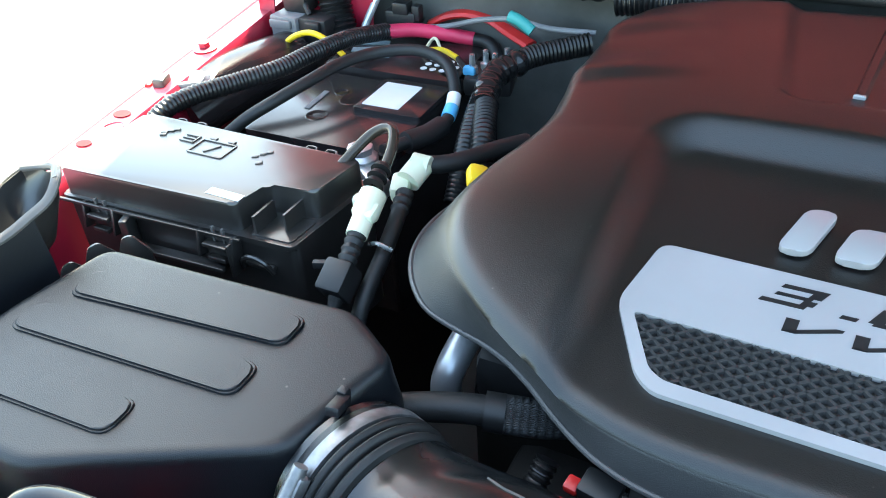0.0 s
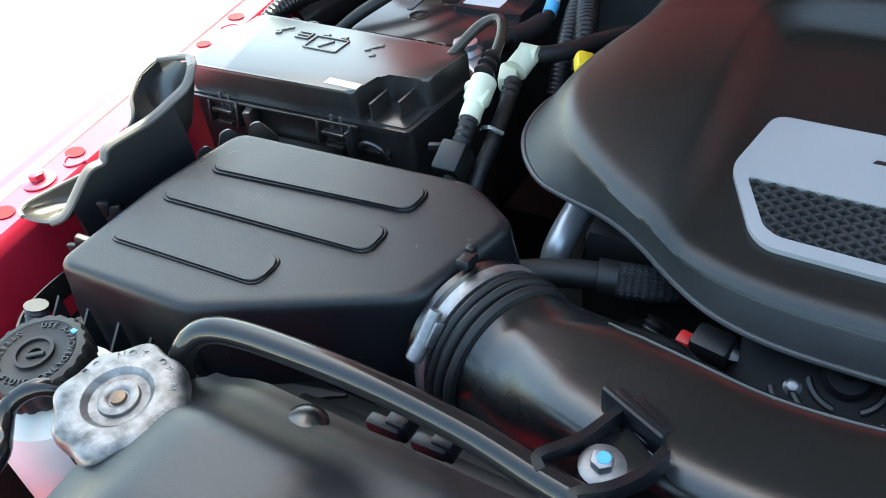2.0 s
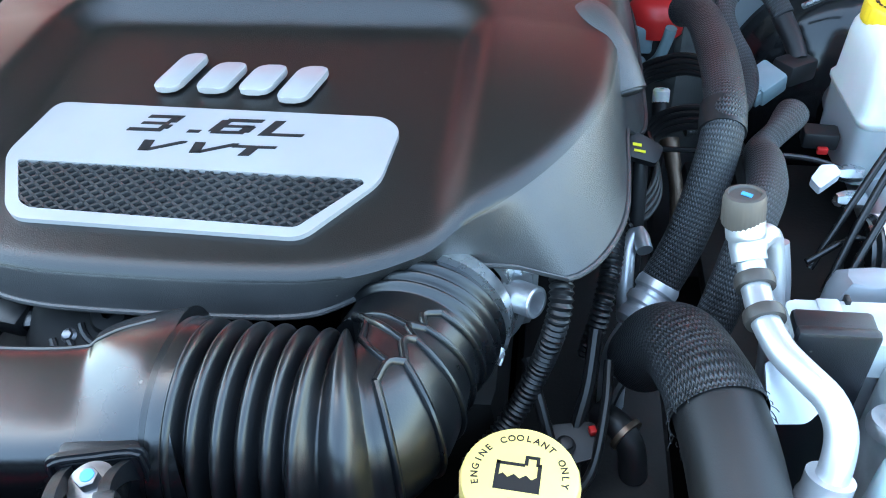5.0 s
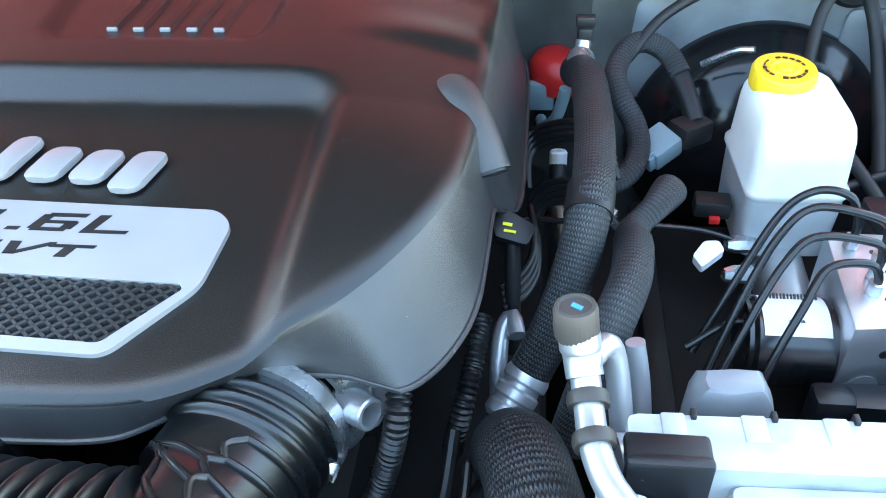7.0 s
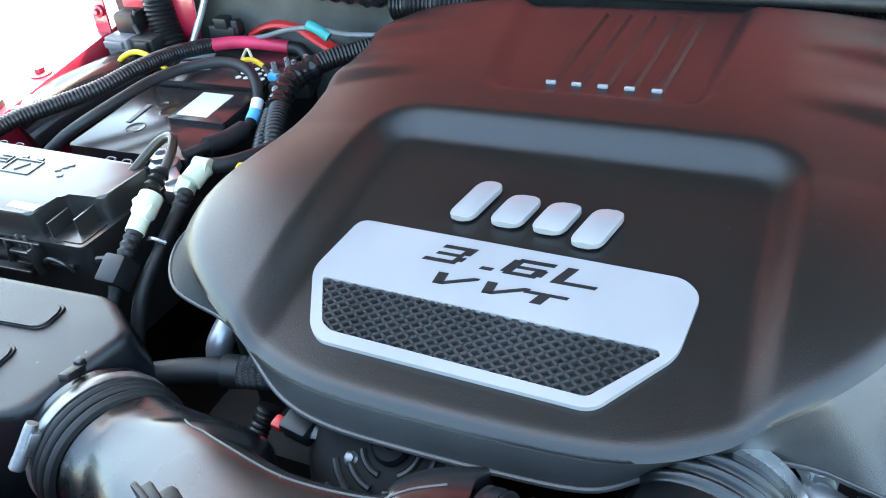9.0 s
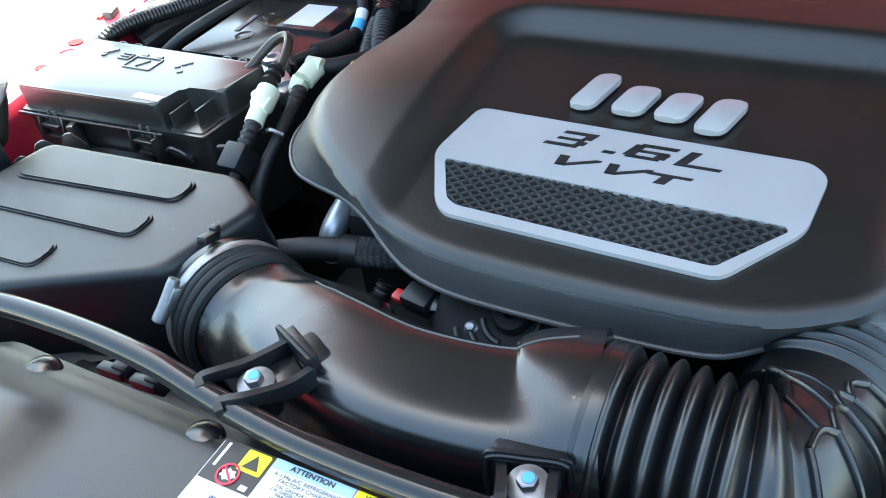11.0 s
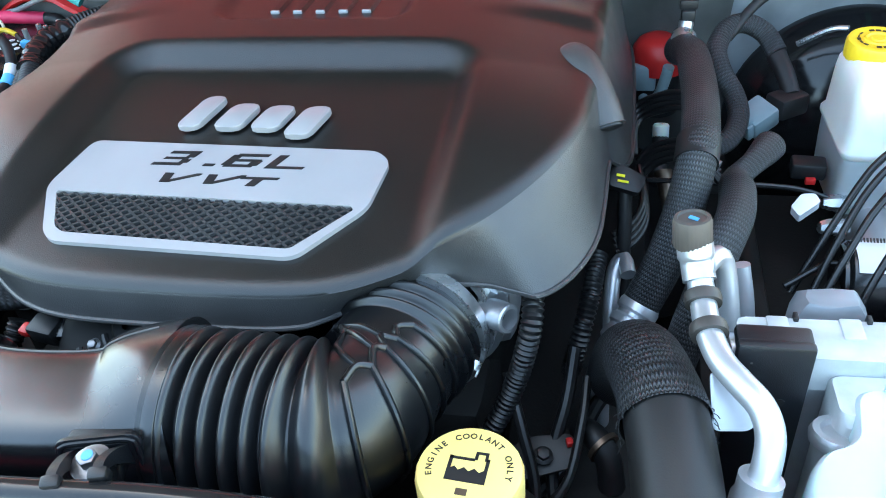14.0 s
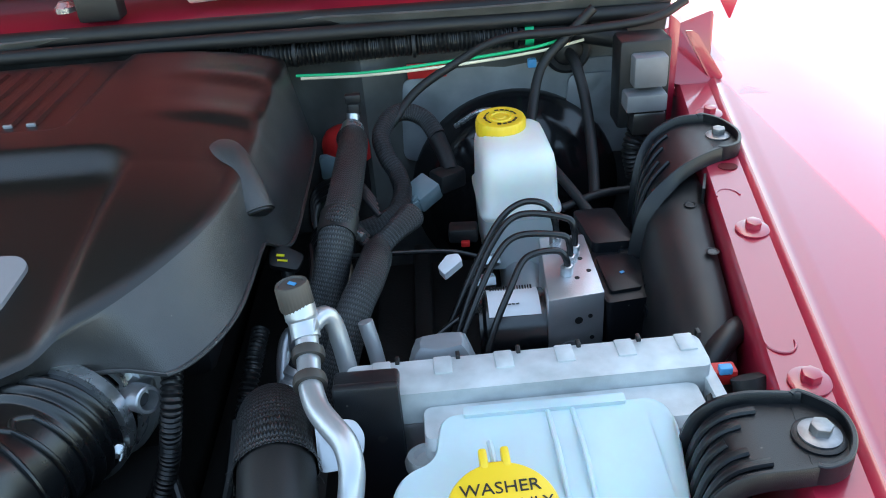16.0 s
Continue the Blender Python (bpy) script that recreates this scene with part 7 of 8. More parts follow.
def build_low_clutter():
    """Small brackets, leads and a copper ring deep between the throttle body and the radiator hose."""
    b = thing("engine_bracket", (0.235, -0.12, 0.88), "dull stamped metal bracket low on the engine", "bracket")
    part("plate", prism(rounded([(-0.030, -0.012), (0.028, -0.016), (0.034, 0.008), (0.004, 0.016), (-0.028, 0.010)], 0.005), -0.0015, 0.0015, 0.001, 2, pose(0.236, -0.122, 0.905, 15, -12, 20)), DARK, b)
    part("plate", box((0.212, -0.135, 0.895), (0.030, 0.012, 0.018), 0.002, (20, 10, -25)), DARK, b)
    bolt(b, (0.244, -0.124, 0.912), (0.1, -0.3, 1), 0.005, DARK, 0.007)
    c = thing("drain_elbow", (0.292, -0.10, 0.87), "dull grey elbow with a copper ring", "pipe")
    part("elbow", tube([(0.268, -0.085, 0.900), (0.280, -0.097, 0.905), (0.290, -0.108, 0.895), (0.294, -0.114, 0.87)], 0.010, 16), DARK, c)
    part("ring", lathe([(0.010, -0.002), (0.0135, -0.002), (0.0135, 0.002), (0.010, 0.002)], 24, facing((0.286, -0.103, 0.902), (0.7, -0.7, -0.2))), BRASS, c, "copper ring")
    for pts, r in (([(0.215, -0.09, 0.96), (0.228, -0.118, 0.935), (0.240, -0.145, 0.90), (0.236, -0.17, 0.86)], 0.0042), ([(0.262, -0.055, 0.955), (0.258, -0.085, 0.93), (0.250, -0.115, 0.90), (0.255, -0.15, 0.87)], 0.0050),
                   ([(0.272, -0.070, 0.94), (0.270, -0.10, 0.925), (0.262, -0.135, 0.90), (0.242, -0.155, 0.88)], 0.0036), ([(0.300, -0.03, 0.90), (0.280, -0.06, 0.90), (0.262, -0.10, 0.885), (0.235, -0.13, 0.87)], 0.0060)):
        hose("lead", pts, r, LOOM, "thin black lead low beside the engine", "cable", 10)
    single("red_clip", box((0.262, -0.112, 0.915), (0.005, 0.006, 0.005), 0.001, (0, 0, 20)), REDPLAIN, (0.262, -0.112, 0.911), "small red plastic clip low in the bay", "clip")


build_low_clutter()


def build_brakes():
    r = thing("brake_fluid_reservoir", (0.512, 0.2, 0.94), "milky white brake fluid reservoir with a yellow cap", "reservoir")
    m = pose(0.513, 0.203, 0, 0, 0, 2)
    rings = []
    def rr(w0, w1, d0, d1, z, rad):
        return [(x, y, z) for x, y in rect(w0, d0, w1, d1, rad, 6)]
    for w, d0, d1, z, rad in ((0.038, -0.050, 0.046, 0.996, 0.012), (0.0405, -0.052, 0.048, 1.000, 0.013), (0.0405, -0.052, 0.048, 1.004, 0.013), (0.0375, -0.049, 0.046, 1.008, 0.013), (0.0370, -0.0485, 0.046, 1.030, 0.015), (0.0365, -0.047, 0.046, 1.046, 0.016), (0.0350, -0.044, 0.046, 1.055, 0.016), (0.0320, -0.038, 0.044, 1.061, 0.015), (0.027, -0.029, 0.040, 1.0645, 0.013), (0.018, -0.016, 0.034, 1.0655, 0.01)):
        rings.append(rr(-w, w, d0, d1, z, rad))
    bm = loft(rings)
    bm.transform(m)
    part("upper_bottle", bm, RESERVOIR, r, "milky white plastic", sharp=50)
    bm = loft([rr(-0.036, 0.036, -0.048, 0.046, 0.94, 0.012), rr(-0.0375, 0.0375, -0.0495, 0.046, 0.975, 0.012), rr(-0.038, 0.038, -0.050, 0.046, 0.9965, 0.012)])
    bm.transform(m)
    part("lower_bottle", bm, FLUID, r, "greyish lower half with fluid")
    mc = pose(0.503, 0.226, 1.060, 3, 0, 0)
    part("neck", lathe([(0.01, -0.004), (0.022, -0.004), (0.022, 0.004), (0.01, 0.004)], 36, mc), RESERVOIR, r)
    cap = part("cap", lathe([(0.004, 0.0), (0.0248, 0.0), (0.0252, 0.002), (0.0252, 0.013), (0.0240, 0.0160), (0.0215, 0.0168), (0.0195, 0.0160), (0.0120, 0.0160), (0.0112, 0.0172), (0.0095, 0.0174), (0.0085, 0.0160), (0.0060, 0.0160), (0.0050, 0.0172), (0.001, 0.0175)], 96, mc, lambda a, j: 1.0 + (0.02 * max(0, math.cos(28 * a)) if 1 <= j <= 3 else 0)), YELLOW, r, "ribbed yellow screw cap", sharp=40)
    rnd = random.Random(3)
    for i in range(18):
        a = 2 * math.pi * i / 18
        if i % 6 == 0:
            continue
        b = box((0, 0, 0), (0.0040, 0.0012 + 0.002 * rnd.random(), 0.0005), 0)
        b.transform(mc @ pose(0.0158 * math.cos(a), 0.0158 * math.sin(a), 0.0163, 0, 0, math.degrees(a) - 90))
        part("print_bar", b, INK, cap)
    mcyl = thing("brake_master_cylinder", (0.51, 0.2, 0.90), "aluminium brake master cylinder under the reservoir", "brake cylinder")
    part("body", tube([(0.512, 0.10, 0.925), (0.515, 0.2, 0.928), (0.52, 0.33, 0.935)], 0.022, 24, 0.01), ALU, mcyl)
    for x, y in ((0.470, 0.112), (0.478, 0.15)):
        part("line_nut", lathe([(0.003, -0.012), (0.0075, -0.012), (0.0075, 0.004), (0.005, 0.012), (0.003, 0.012)], 6, facing((x, y, 0.955), (-1, -0.2, 0.1))), STEEL, mcyl)
    bo = thing("brake_booster", (0.53, 0.38, 0.88), "large round gloss black brake booster on the firewall", "brake booster")
    part("drum", lathe([(0.03, 0.0), (0.118, 0.0), (0.128, 0.006), (0.130, 0.014), (0.128, 0.022), (0.120, 0.028), (0.112, 0.045), (0.095, 0.062), (0.06, 0.075), (0.035, 0.080), (0.03, 0.10), (0.02, 0.10)], 60, facing((0.532, 0.392, 0.912), (-0.02, -1, 0.10))), GLOSSBLACK, bo, sharp=50)
    part("rim_clip", tube([(0.46, 0.33, 1.025), (0.485, 0.318, 1.045), (0.50, 0.31, 1.050)], 0.003, 8), STEEL, bo)
    br = thing("pedal_bracket", (0.56, 0.39, 0.95), "grey stamped metal bracket plate behind the booster", "bracket")
    part("plate", prism(rounded([(-0.17, -0.04), (-0.165, 0.062), (-0.10, 0.072), (0.095, 0.072), (0.155, 0.0), (0.15, -0.05)], 0.014), -0.003, 0.003, 0.0015, 2, pose(0.565, 0.390, 1.000, 86, 0, 0)), BRACKET, br)
    part("rib", prism(rounded([(0.03, 0.0), (0.035, 0.055), (0.09, 0.055), (0.135, 0.0), (0.13, -0.02)], 0.01), 0.003, 0.008, 0.002, 2, pose(0.565, 0.390, 1.000, 86, 0, 0)), BRACKET, br)
    bolt(br, (0.664, 0.378, 1.020), (0, -1, 0.1), 0.007, STEEL, 0.011)
    single("inner_red_panel", prism(rounded([(-0.08, -0.03), (0.10, -0.04), (0.10, 0.085), (-0.07, 0.03)], 0.006), -0.002, 0.002, 0.001, 2, pose(0.672, 0.398, 1.030, 86, 0, 0)), RED, (0.672, 0.398, 0.99), "red painted inner body panel behind the bracket", "panel")


build_brakes()


def build_abs():
    a = thing("abs_unit", (0.55, 0.06, 0.90), "machined aluminium brake control block with a black motor and controller", "brake unit")
    blk = part("valve_block", prism([(0.519, 0.010), (0.567, 0.016), (0.567, 0.112), (0.525, 0.112)], 0.925, 1.000, 0.0015), ALU, a, "machined aluminium block")
    for x, y in ((0.548, 0.040), (0.556, 0.070), (0.552, 0.090), (0.560, 0.050)):
        part("drill_hole", lathe([(0.0002, 0), (0.0022, 0), (0.0022, 0.0006), (0.0002, 0.0006)], 14, pose(x, y, 0.9998)), DARK, blk)
    for x, z, r in ((0.545, 0.975, 0.0035), (0.555, 0.978, 0.002), (0.557, 0.955, 0.002), (0.538, 0.942, 0.012)):
        yy = 0.010 + (x - 0.519) * 0.125
        part("drill_hole", lathe([(0.0002, 0), (r, 0), (r, 0.0006), (0.0002, 0.0006)], 20, facing((x, yy - 0.0003, z), (0.12, -1, 0))), DARK if r < 0.01 else RELAY, blk)
    part("motor", tube([(0.520, 0.045, 0.950), (0.495, 0.045, 0.950), (0.462, 0.046, 0.950)], lambda s, l: 0.033 if s < l - 0.006 else 0.030, 32, 0.003), DUCT, a, "black cylindrical pump motor")
    lab = []
    for k in range(9):
        q = radians(52 + 9 * k)
        lab.append([(0.470, 0.045 + 0.0336 * -math.cos(q), 0.950 + 0.0336 * math.sin(q)), (0.515, 0.045 + 0.0336 * -math.cos(q), 0.950 + 0.0336 * math.sin(q))])
    lbl = part("label", loft(lab, cap=False, close=False), WHITE, a, "white printed label")
    for k in range(16):
        q = radians(112)
        part("barcode_bar", box((0.474 + 0.0024 * k, 0.045 - 0.0339 * math.cos(q), 0.950 + 0.0339 * math.sin(q)), (0.0012 if k % 3 else 0.0017, 0.007, 0.0004), 0, (22, 0, 0)), INK, lbl)
    q = radians(72)
    part("lettering", words("ESP", 0.0075, pose(0.492, 0.045 - 0.0339 * math.cos(q), 0.950 + 0.0339 * math.sin(q), 18, 0, 180), 0.0002), INK, lbl)
    ecu = part("controller", prism(rounded([(0.570, 0.020), (0.616, 0.026), (0.628, 0.075), (0.614, 0.150), (0.566, 0.150)], 0.006), 0.925, 0.985, 0.003), BOX, a, "black controller housing")
    part("controller_step", prism(rounded([(0.574, 0.100), (0.612, 0.100), (0.606, 0.165), (0.566, 0.165)], 0.006), 0.950, 0.996, 0.003), BOX, ecu)
    part("raised_panel", prism(rounded([(0.576, 0.032), (0.604, 0.036), (0.612, 0.072), (0.606, 0.092), (0.574, 0.090)], 0.004), 0.984, 0.9885, 0.0015), BOX, ecu)
    for k in range(4):
        part("rib", box((0.611 + 0.0022 * k, 0.040 + 0.012 * k, 0.986), (0.010, 0.0022, 0.006), 0.0006, (0, 0, 12)), BOX, ecu)
    for x, y in ((0.616, 0.030), (0.606, 0.096)):
        part("connector_latch", join(box((x, y, 0.982), (0.018, 0.010, 0.012), 0.002), box((x - 0.008, y - 0.012, 0.976), (0.012, 0.010, 0.009), 0.002)), BOX, ecu)
    for x, y in ((0.590, 0.112), (0.584, 0.026)):
        part("screw", lathe([(0.001, -0.006), (0.0035, -0.006), (0.0035, 0.006), (0.001, 0.007)], 14, facing((x, y, 0.980), (-1, 0, 0.1))), STEEL, ecu)
    part("paint_mark", box((0.592, 0.060, 0.9888), (0.004, 0.003, 0.0006), 0, (0, 0, 20)), BLUEMARK, ecu)
    mount = part("mount", join(prism(rounded([(0.498, -0.016), (0.625, -0.018), (0.622, 0.006), (0.500, 0.004)], 0.006), 0.90, 0.954, 0.006), box((0.512, -0.010, 0.946), (0.030, 0.022, 0.030), 0.008)), BOX, a, "black moulded mounting bracket")
    part("grommet", lathe([(0.002, -0.004), (0.0125, -0.004), (0.0135, 0.0), (0.0105, 0.004), (0.006, 0.003), (0.002, 0.003)], 28, facing((0.560, -0.0185, 0.945), (0, -1, 0.25))), RUBBER, mount, "round rubber mount")
    bolt(mount, (0.560, -0.0215, 0.946), (0, -1, 0.25), 0.004, DARK, 0.006)
    # four bent brake lines
    ports = [(0.545, 0.062), (0.552, 0.078), (0.540, 0.046), (0.538, 0.096)]
    tops = [[(0.545, 0.062, 1.020), (0.538, 0.064, 1.0295), (0.500, 0.066, 1.031), (0.478, 0.050, 1.018), (0.455, 0.022, 0.985), (0.430, -0.010, 0.94)],
            [(0.552, 0.078, 1.024), (0.545, 0.082, 1.036), (0.505, 0.092, 1.037), (0.480, 0.078, 1.020), (0.455, 0.046, 0.985), (0.432, 0.012, 0.94)],
            [(0.540, 0.046, 1.014), (0.532, 0.048, 1.024), (0.505, 0.044, 1.022), (0.488, 0.022, 1.005), (0.470, 0.000, 0.975), (0.455, -0.02, 0.93)],
            [(0.538, 0.096, 1.022), (0.530, 0.102, 1.040), (0.508, 0.108, 1.040), (0.485, 0.100, 1.024), (0.455, 0.068, 0.985), (0.428, 0.04, 0.94)]]
    for (x, y), tp in zip(ports, tops):
        ln = part("brake_line", tube([(x, y, 1.0)] + tp, 0.0030, 12, 0.003), LINE, a, "black coated brake line")
        part("line_nut", prism([(0.0058 * math.cos(i * math.pi / 3), 0.0058 * math.sin(i * math.pi / 3)) for i in range(6)], 1.0, 1.010, 0.0008, 2, pose(x, y, 0)), STEEL, ln)
    hose("brake_line", [(0.300, 0.155, 0.97), (0.38, 0.15, 0.972), (0.44, 0.148, 0.970), (0.475, 0.150, 0.958)], 0.0026, LINE, "black brake line crossing to the master cylinder", "pipe", 10)
    hose("brake_line", [(0.42, 0.03, 0.955), (0.455, 0.045, 0.968), (0.485, 0.040, 0.962), (0.51, 0.03, 0.95)], 0.0026, LINE, "short black brake line by the motor", "pipe", 10)
    w = thing("line_clip", (0.44, 0.1, 0.97), "small white plastic clip on the brake lines", "clip")
    part("clip", prism(rounded([(-0.018, -0.008), (0.014, -0.010), (0.019, 0.002), (0.008, 0.012), (-0.014, 0.008)], 0.003), -0.006, 0.006, 0.002, 2, pose(0.440, 0.098, 0.985, 10, -15, 42) @ Matrix.Scale(0.72, 4)), WHITE, w)
    d = thing("sensor", (0.46, 0.19, 0.95), "black sensor with a red lock beside the reservoir", "sensor")
    part("body", box((0.457, 0.180, 0.972), (0.030, 0.020, 0.016), 0.003, (0, 0, -5)), DARK, d)
    part("lock", box((0.458, 0.167, 0.966), (0.009, 0.005, 0.006), 0.001), REDPLAIN, d, "red lock")
    n = thing("vehicle_frame_shelf", (0.5, 0.05, 0.80), "dark inner fender shelf carrying the brake unit", "panel")
    part("shelf", box((0.50, 0.08, 0.88), (0.28, 0.36, 0.02), 0.006), GRIME, n)
    part("wall", box((0.41, 0.10, 0.86), (0.02, 0.34, 0.10), 0.006), GRIME, n)


build_abs()


def build_cooler():
    c = thing("intercooler_core", (0.485, -0.12, 0.85), "bare aluminium cooler with crimped tabs along its top", "radiator")
    m = pose(0.485, -0.118, 0, 0, 0, 1.5)
    part("header", prism(rect(-0.122, -0.012, 0.122, 0.022, 0.006), 1.010, 1.036, 0.004, 3, m), HEADER, c, "bare aluminium header")
    part("tank", loft([[m @ Vector((x, y, z)) for x, y in rect(-0.072, -0.048, 0.112, -0.008, 0.008)] for z in (0.86, 1.00, 1.018)] + [[m @ Vector((x * 0.99, -0.028 + (y + 0.028) * 0.75, 1.024)) for x, y in rect(-0.072, -0.048, 0.112, -0.008, 0.008)]]), HEADER, c, "bare aluminium side tank")
    part("core", box((0.485, -0.108, 0.92), (0.24, 0.035, 0.17), 0.004, (0, 0, 1.5)), ALU, c)
    for i in range(6):
        x = -0.098 + 0.042 * i
        part("crimp_tab", box(tuple(m @ Vector((x, 0.014, 1.0355))), (0.013, 0.018, 0.004), 0.0015, (0, 0, 1.5)), HEADER, c)
        part("notch", box(tuple(m @ Vector((x + 0.011, 0.022, 1.031))), (0.003, 0.006, 0.016), 0.0006, (0, 0, 1.5)), DARK, c)
    part("end_roll", tube([m @ Vector((-0.126, 0.006, 1.020)), m @ Vector((-0.100, 0.010, 1.022))], 0.012, 18, 0.004), ALU, c)
    part("end_plate", prism(rect(-0.004, -0.045, 0.004, 0.03, 0.003), 0.90, 1.026, 0.002, 2, m @ pose(0.122, 0, 0)), HEADER, c)
    part("grommet", lathe([(0.002, 0), (0.0165, 0), (0.017, 0.004), (0.0150, 0.008), (0.011, 0.008), (0.0095, 0.005), (0.002, 0.006)], 32, pose(0.417, -0.165, 1.004, -14, 0, 0)), ALU, c, "round rubber-mounted boss")
    rnd = random.Random(8)
    part("foil_shield", loft([[(0.428 + a * w, -0.058 + b * d, z + rnd.uniform(-0.0015, 0.0015)) for a, b in ((-1, -1), (-0.3, -1.1), (0.35, -0.95), (1, -1), (1.05, 0), (0.9, 1), (0.1, 1.05), (-0.9, 1), (-1.05, 0.1))] for w, d, z in ((0.025, 0.014, 0.980), (0.024, 0.013, 1.004), (0.021, 0.012, 1.014), (0.017, 0.009, 1.019), (0.015, 0.008, 1.020))]), BRACKET, c, "crumpled grey foil shield", sharp=35)
    b = thing("cooler_bracket", (0.38, -0.14, 0.85), "black plastic bracket at the cooler's end", "bracket")
    part("plate", box((0.3790, -0.1420, 0.966), (0.043, 0.008, 0.180), 0.003), BOX, b)
    part("top", box((0.3790, -0.1340, 1.050), (0.043, 0.020, 0.008), 0.003), BOX, b)
    part("hole", lathe([(0.0005, 0), (0.003, 0), (0.003, 0.0006), (0.0005, 0.0006)], 14, facing((0.386, -0.1462, 1.012), (0, -1, 0))), INK, b)
    s = thing("foam_seal", (0.605, -0.2, 0.9), "black foam seal strip with a torn coloured tag", "seal")
    part("strip", loft([[(0.596, -0.14, 0.9), (0.606, -0.135, 0.9), (0.610, -0.135, 1.022), (0.600, -0.14, 1.022)], [(0.578, -0.26, 0.9), (0.588, -0.26, 0.9), (0.590, -0.26, 1.010), (0.580, -0.26, 1.010)]]), RUBBER, s)
    for k, (mt, z) in enumerate(((LABELYELLOW, 1.008), (GREEN, 1.014), (REDPLAIN, 1.002))):
        part("tag", box((0.595 + 0.003 * k, -0.168 - 0.006 * k, z), (0.0015, 0.010, 0.007), 0.0004, (0, 0, -10)), mt, s)


build_cooler()


def build_washer_tank():
    t = thing("washer_tank", (0.48, -0.22, 0.85), "translucent pale blue washer fluid tank with a yellow cap", "washer tank")
    up = [(0.424, -0.141), (0.570, -0.139), (0.576, -0.160), (0.566, -0.245), (0.560, -0.36), (0.394, -0.36), (0.391, -0.205), (0.398, -0.190), (0.418, -0.181)]
    pl = rounded(up, 0.012, 5)
    rings = []
    for k, z in ((1.0, 0.85), (1.0, 0.985), (0.995, 1.016), (0.98, 1.024), (0.955, 1.0275)):
        ring = []
        for x, y in pl:
            cx, cy = 0.482, -0.25
            fall = -0.045 * ease(-0.175, -0.33, y) if z > 0.99 else 0
            ring.append((cx + (x - cx) * k, cy + (y - cy) * k, z + fall))
        rings.append(ring)
    part("bottle", loft(rings), TANK, t, "translucent pale blue plastic", sharp=60)
    for x in (0.498, 0.514):
        part("moulded_rib", tube([(x - 0.004, -0.148, 1.0275), (x - 0.002, -0.19, 1.0255), (x, -0.23, 1.008), (x + 0.002, -0.28, 0.992)], 0.0018, 10, 0.008), TANK, t)
    part("moulded_step", prism(rounded([(0.440, -0.142), (0.545, -0.140), (0.545, -0.148), (0.440, -0.150)], 0.002), 1.024, 1.0305, 0.0015), TANK, t)
    m = pose(0.457, -0.2340, 1.026, 8, 0, 3)
    part("neck", lathe([(0.01, -0.03), (0.028, -0.03), (0.028, 0.008), (0.01, 0.008)], 36, m), TANK, t)
    cap = part("cap", lathe([(0.004, 0.006), (0.0300, 0.006), (0.0318, 0.008), (0.0318, 0.013), (0.0305, 0.0150), (0.0285, 0.0155), (0.004, 0.0165)], 64, m), YELLOW, t, "yellow push-on cap")
    b = join(box((-0.0065, 0.034, 0.012), (0.005, 0.014, 0.008), 0.0015), box((0.0065, 0.034, 0.012), (0.005, 0.014, 0.008), 0.0015), box((0, 0.030, 0.010), (0.016, 0.006, 0.006), 0.001))
    b.transform(m)
    part("hinge", b, YELLOW, cap)
    tt = m @ pose(0, 0, 0.0163)
    part("lettering", words("WASHER", 0.0108, tt @ pose(0, 0.0125, 0), 0.0002, 0.0, 0, 1.05), INK, cap)
    part("lettering", words("FLUID ONLY", 0.0100, tt @ pose(0, 0.0010, 0), 0.0002, 0.0, 0, 1.0), INK, cap)
    part("strap", tube([m @ Vector((0, 0.030, 0.008)), m @ Vector((0, 0.044, 0.004)), m @ Vector((0, 0.056, 0.000))], 0.002, 8), TANK, cap)


build_washer_tank()


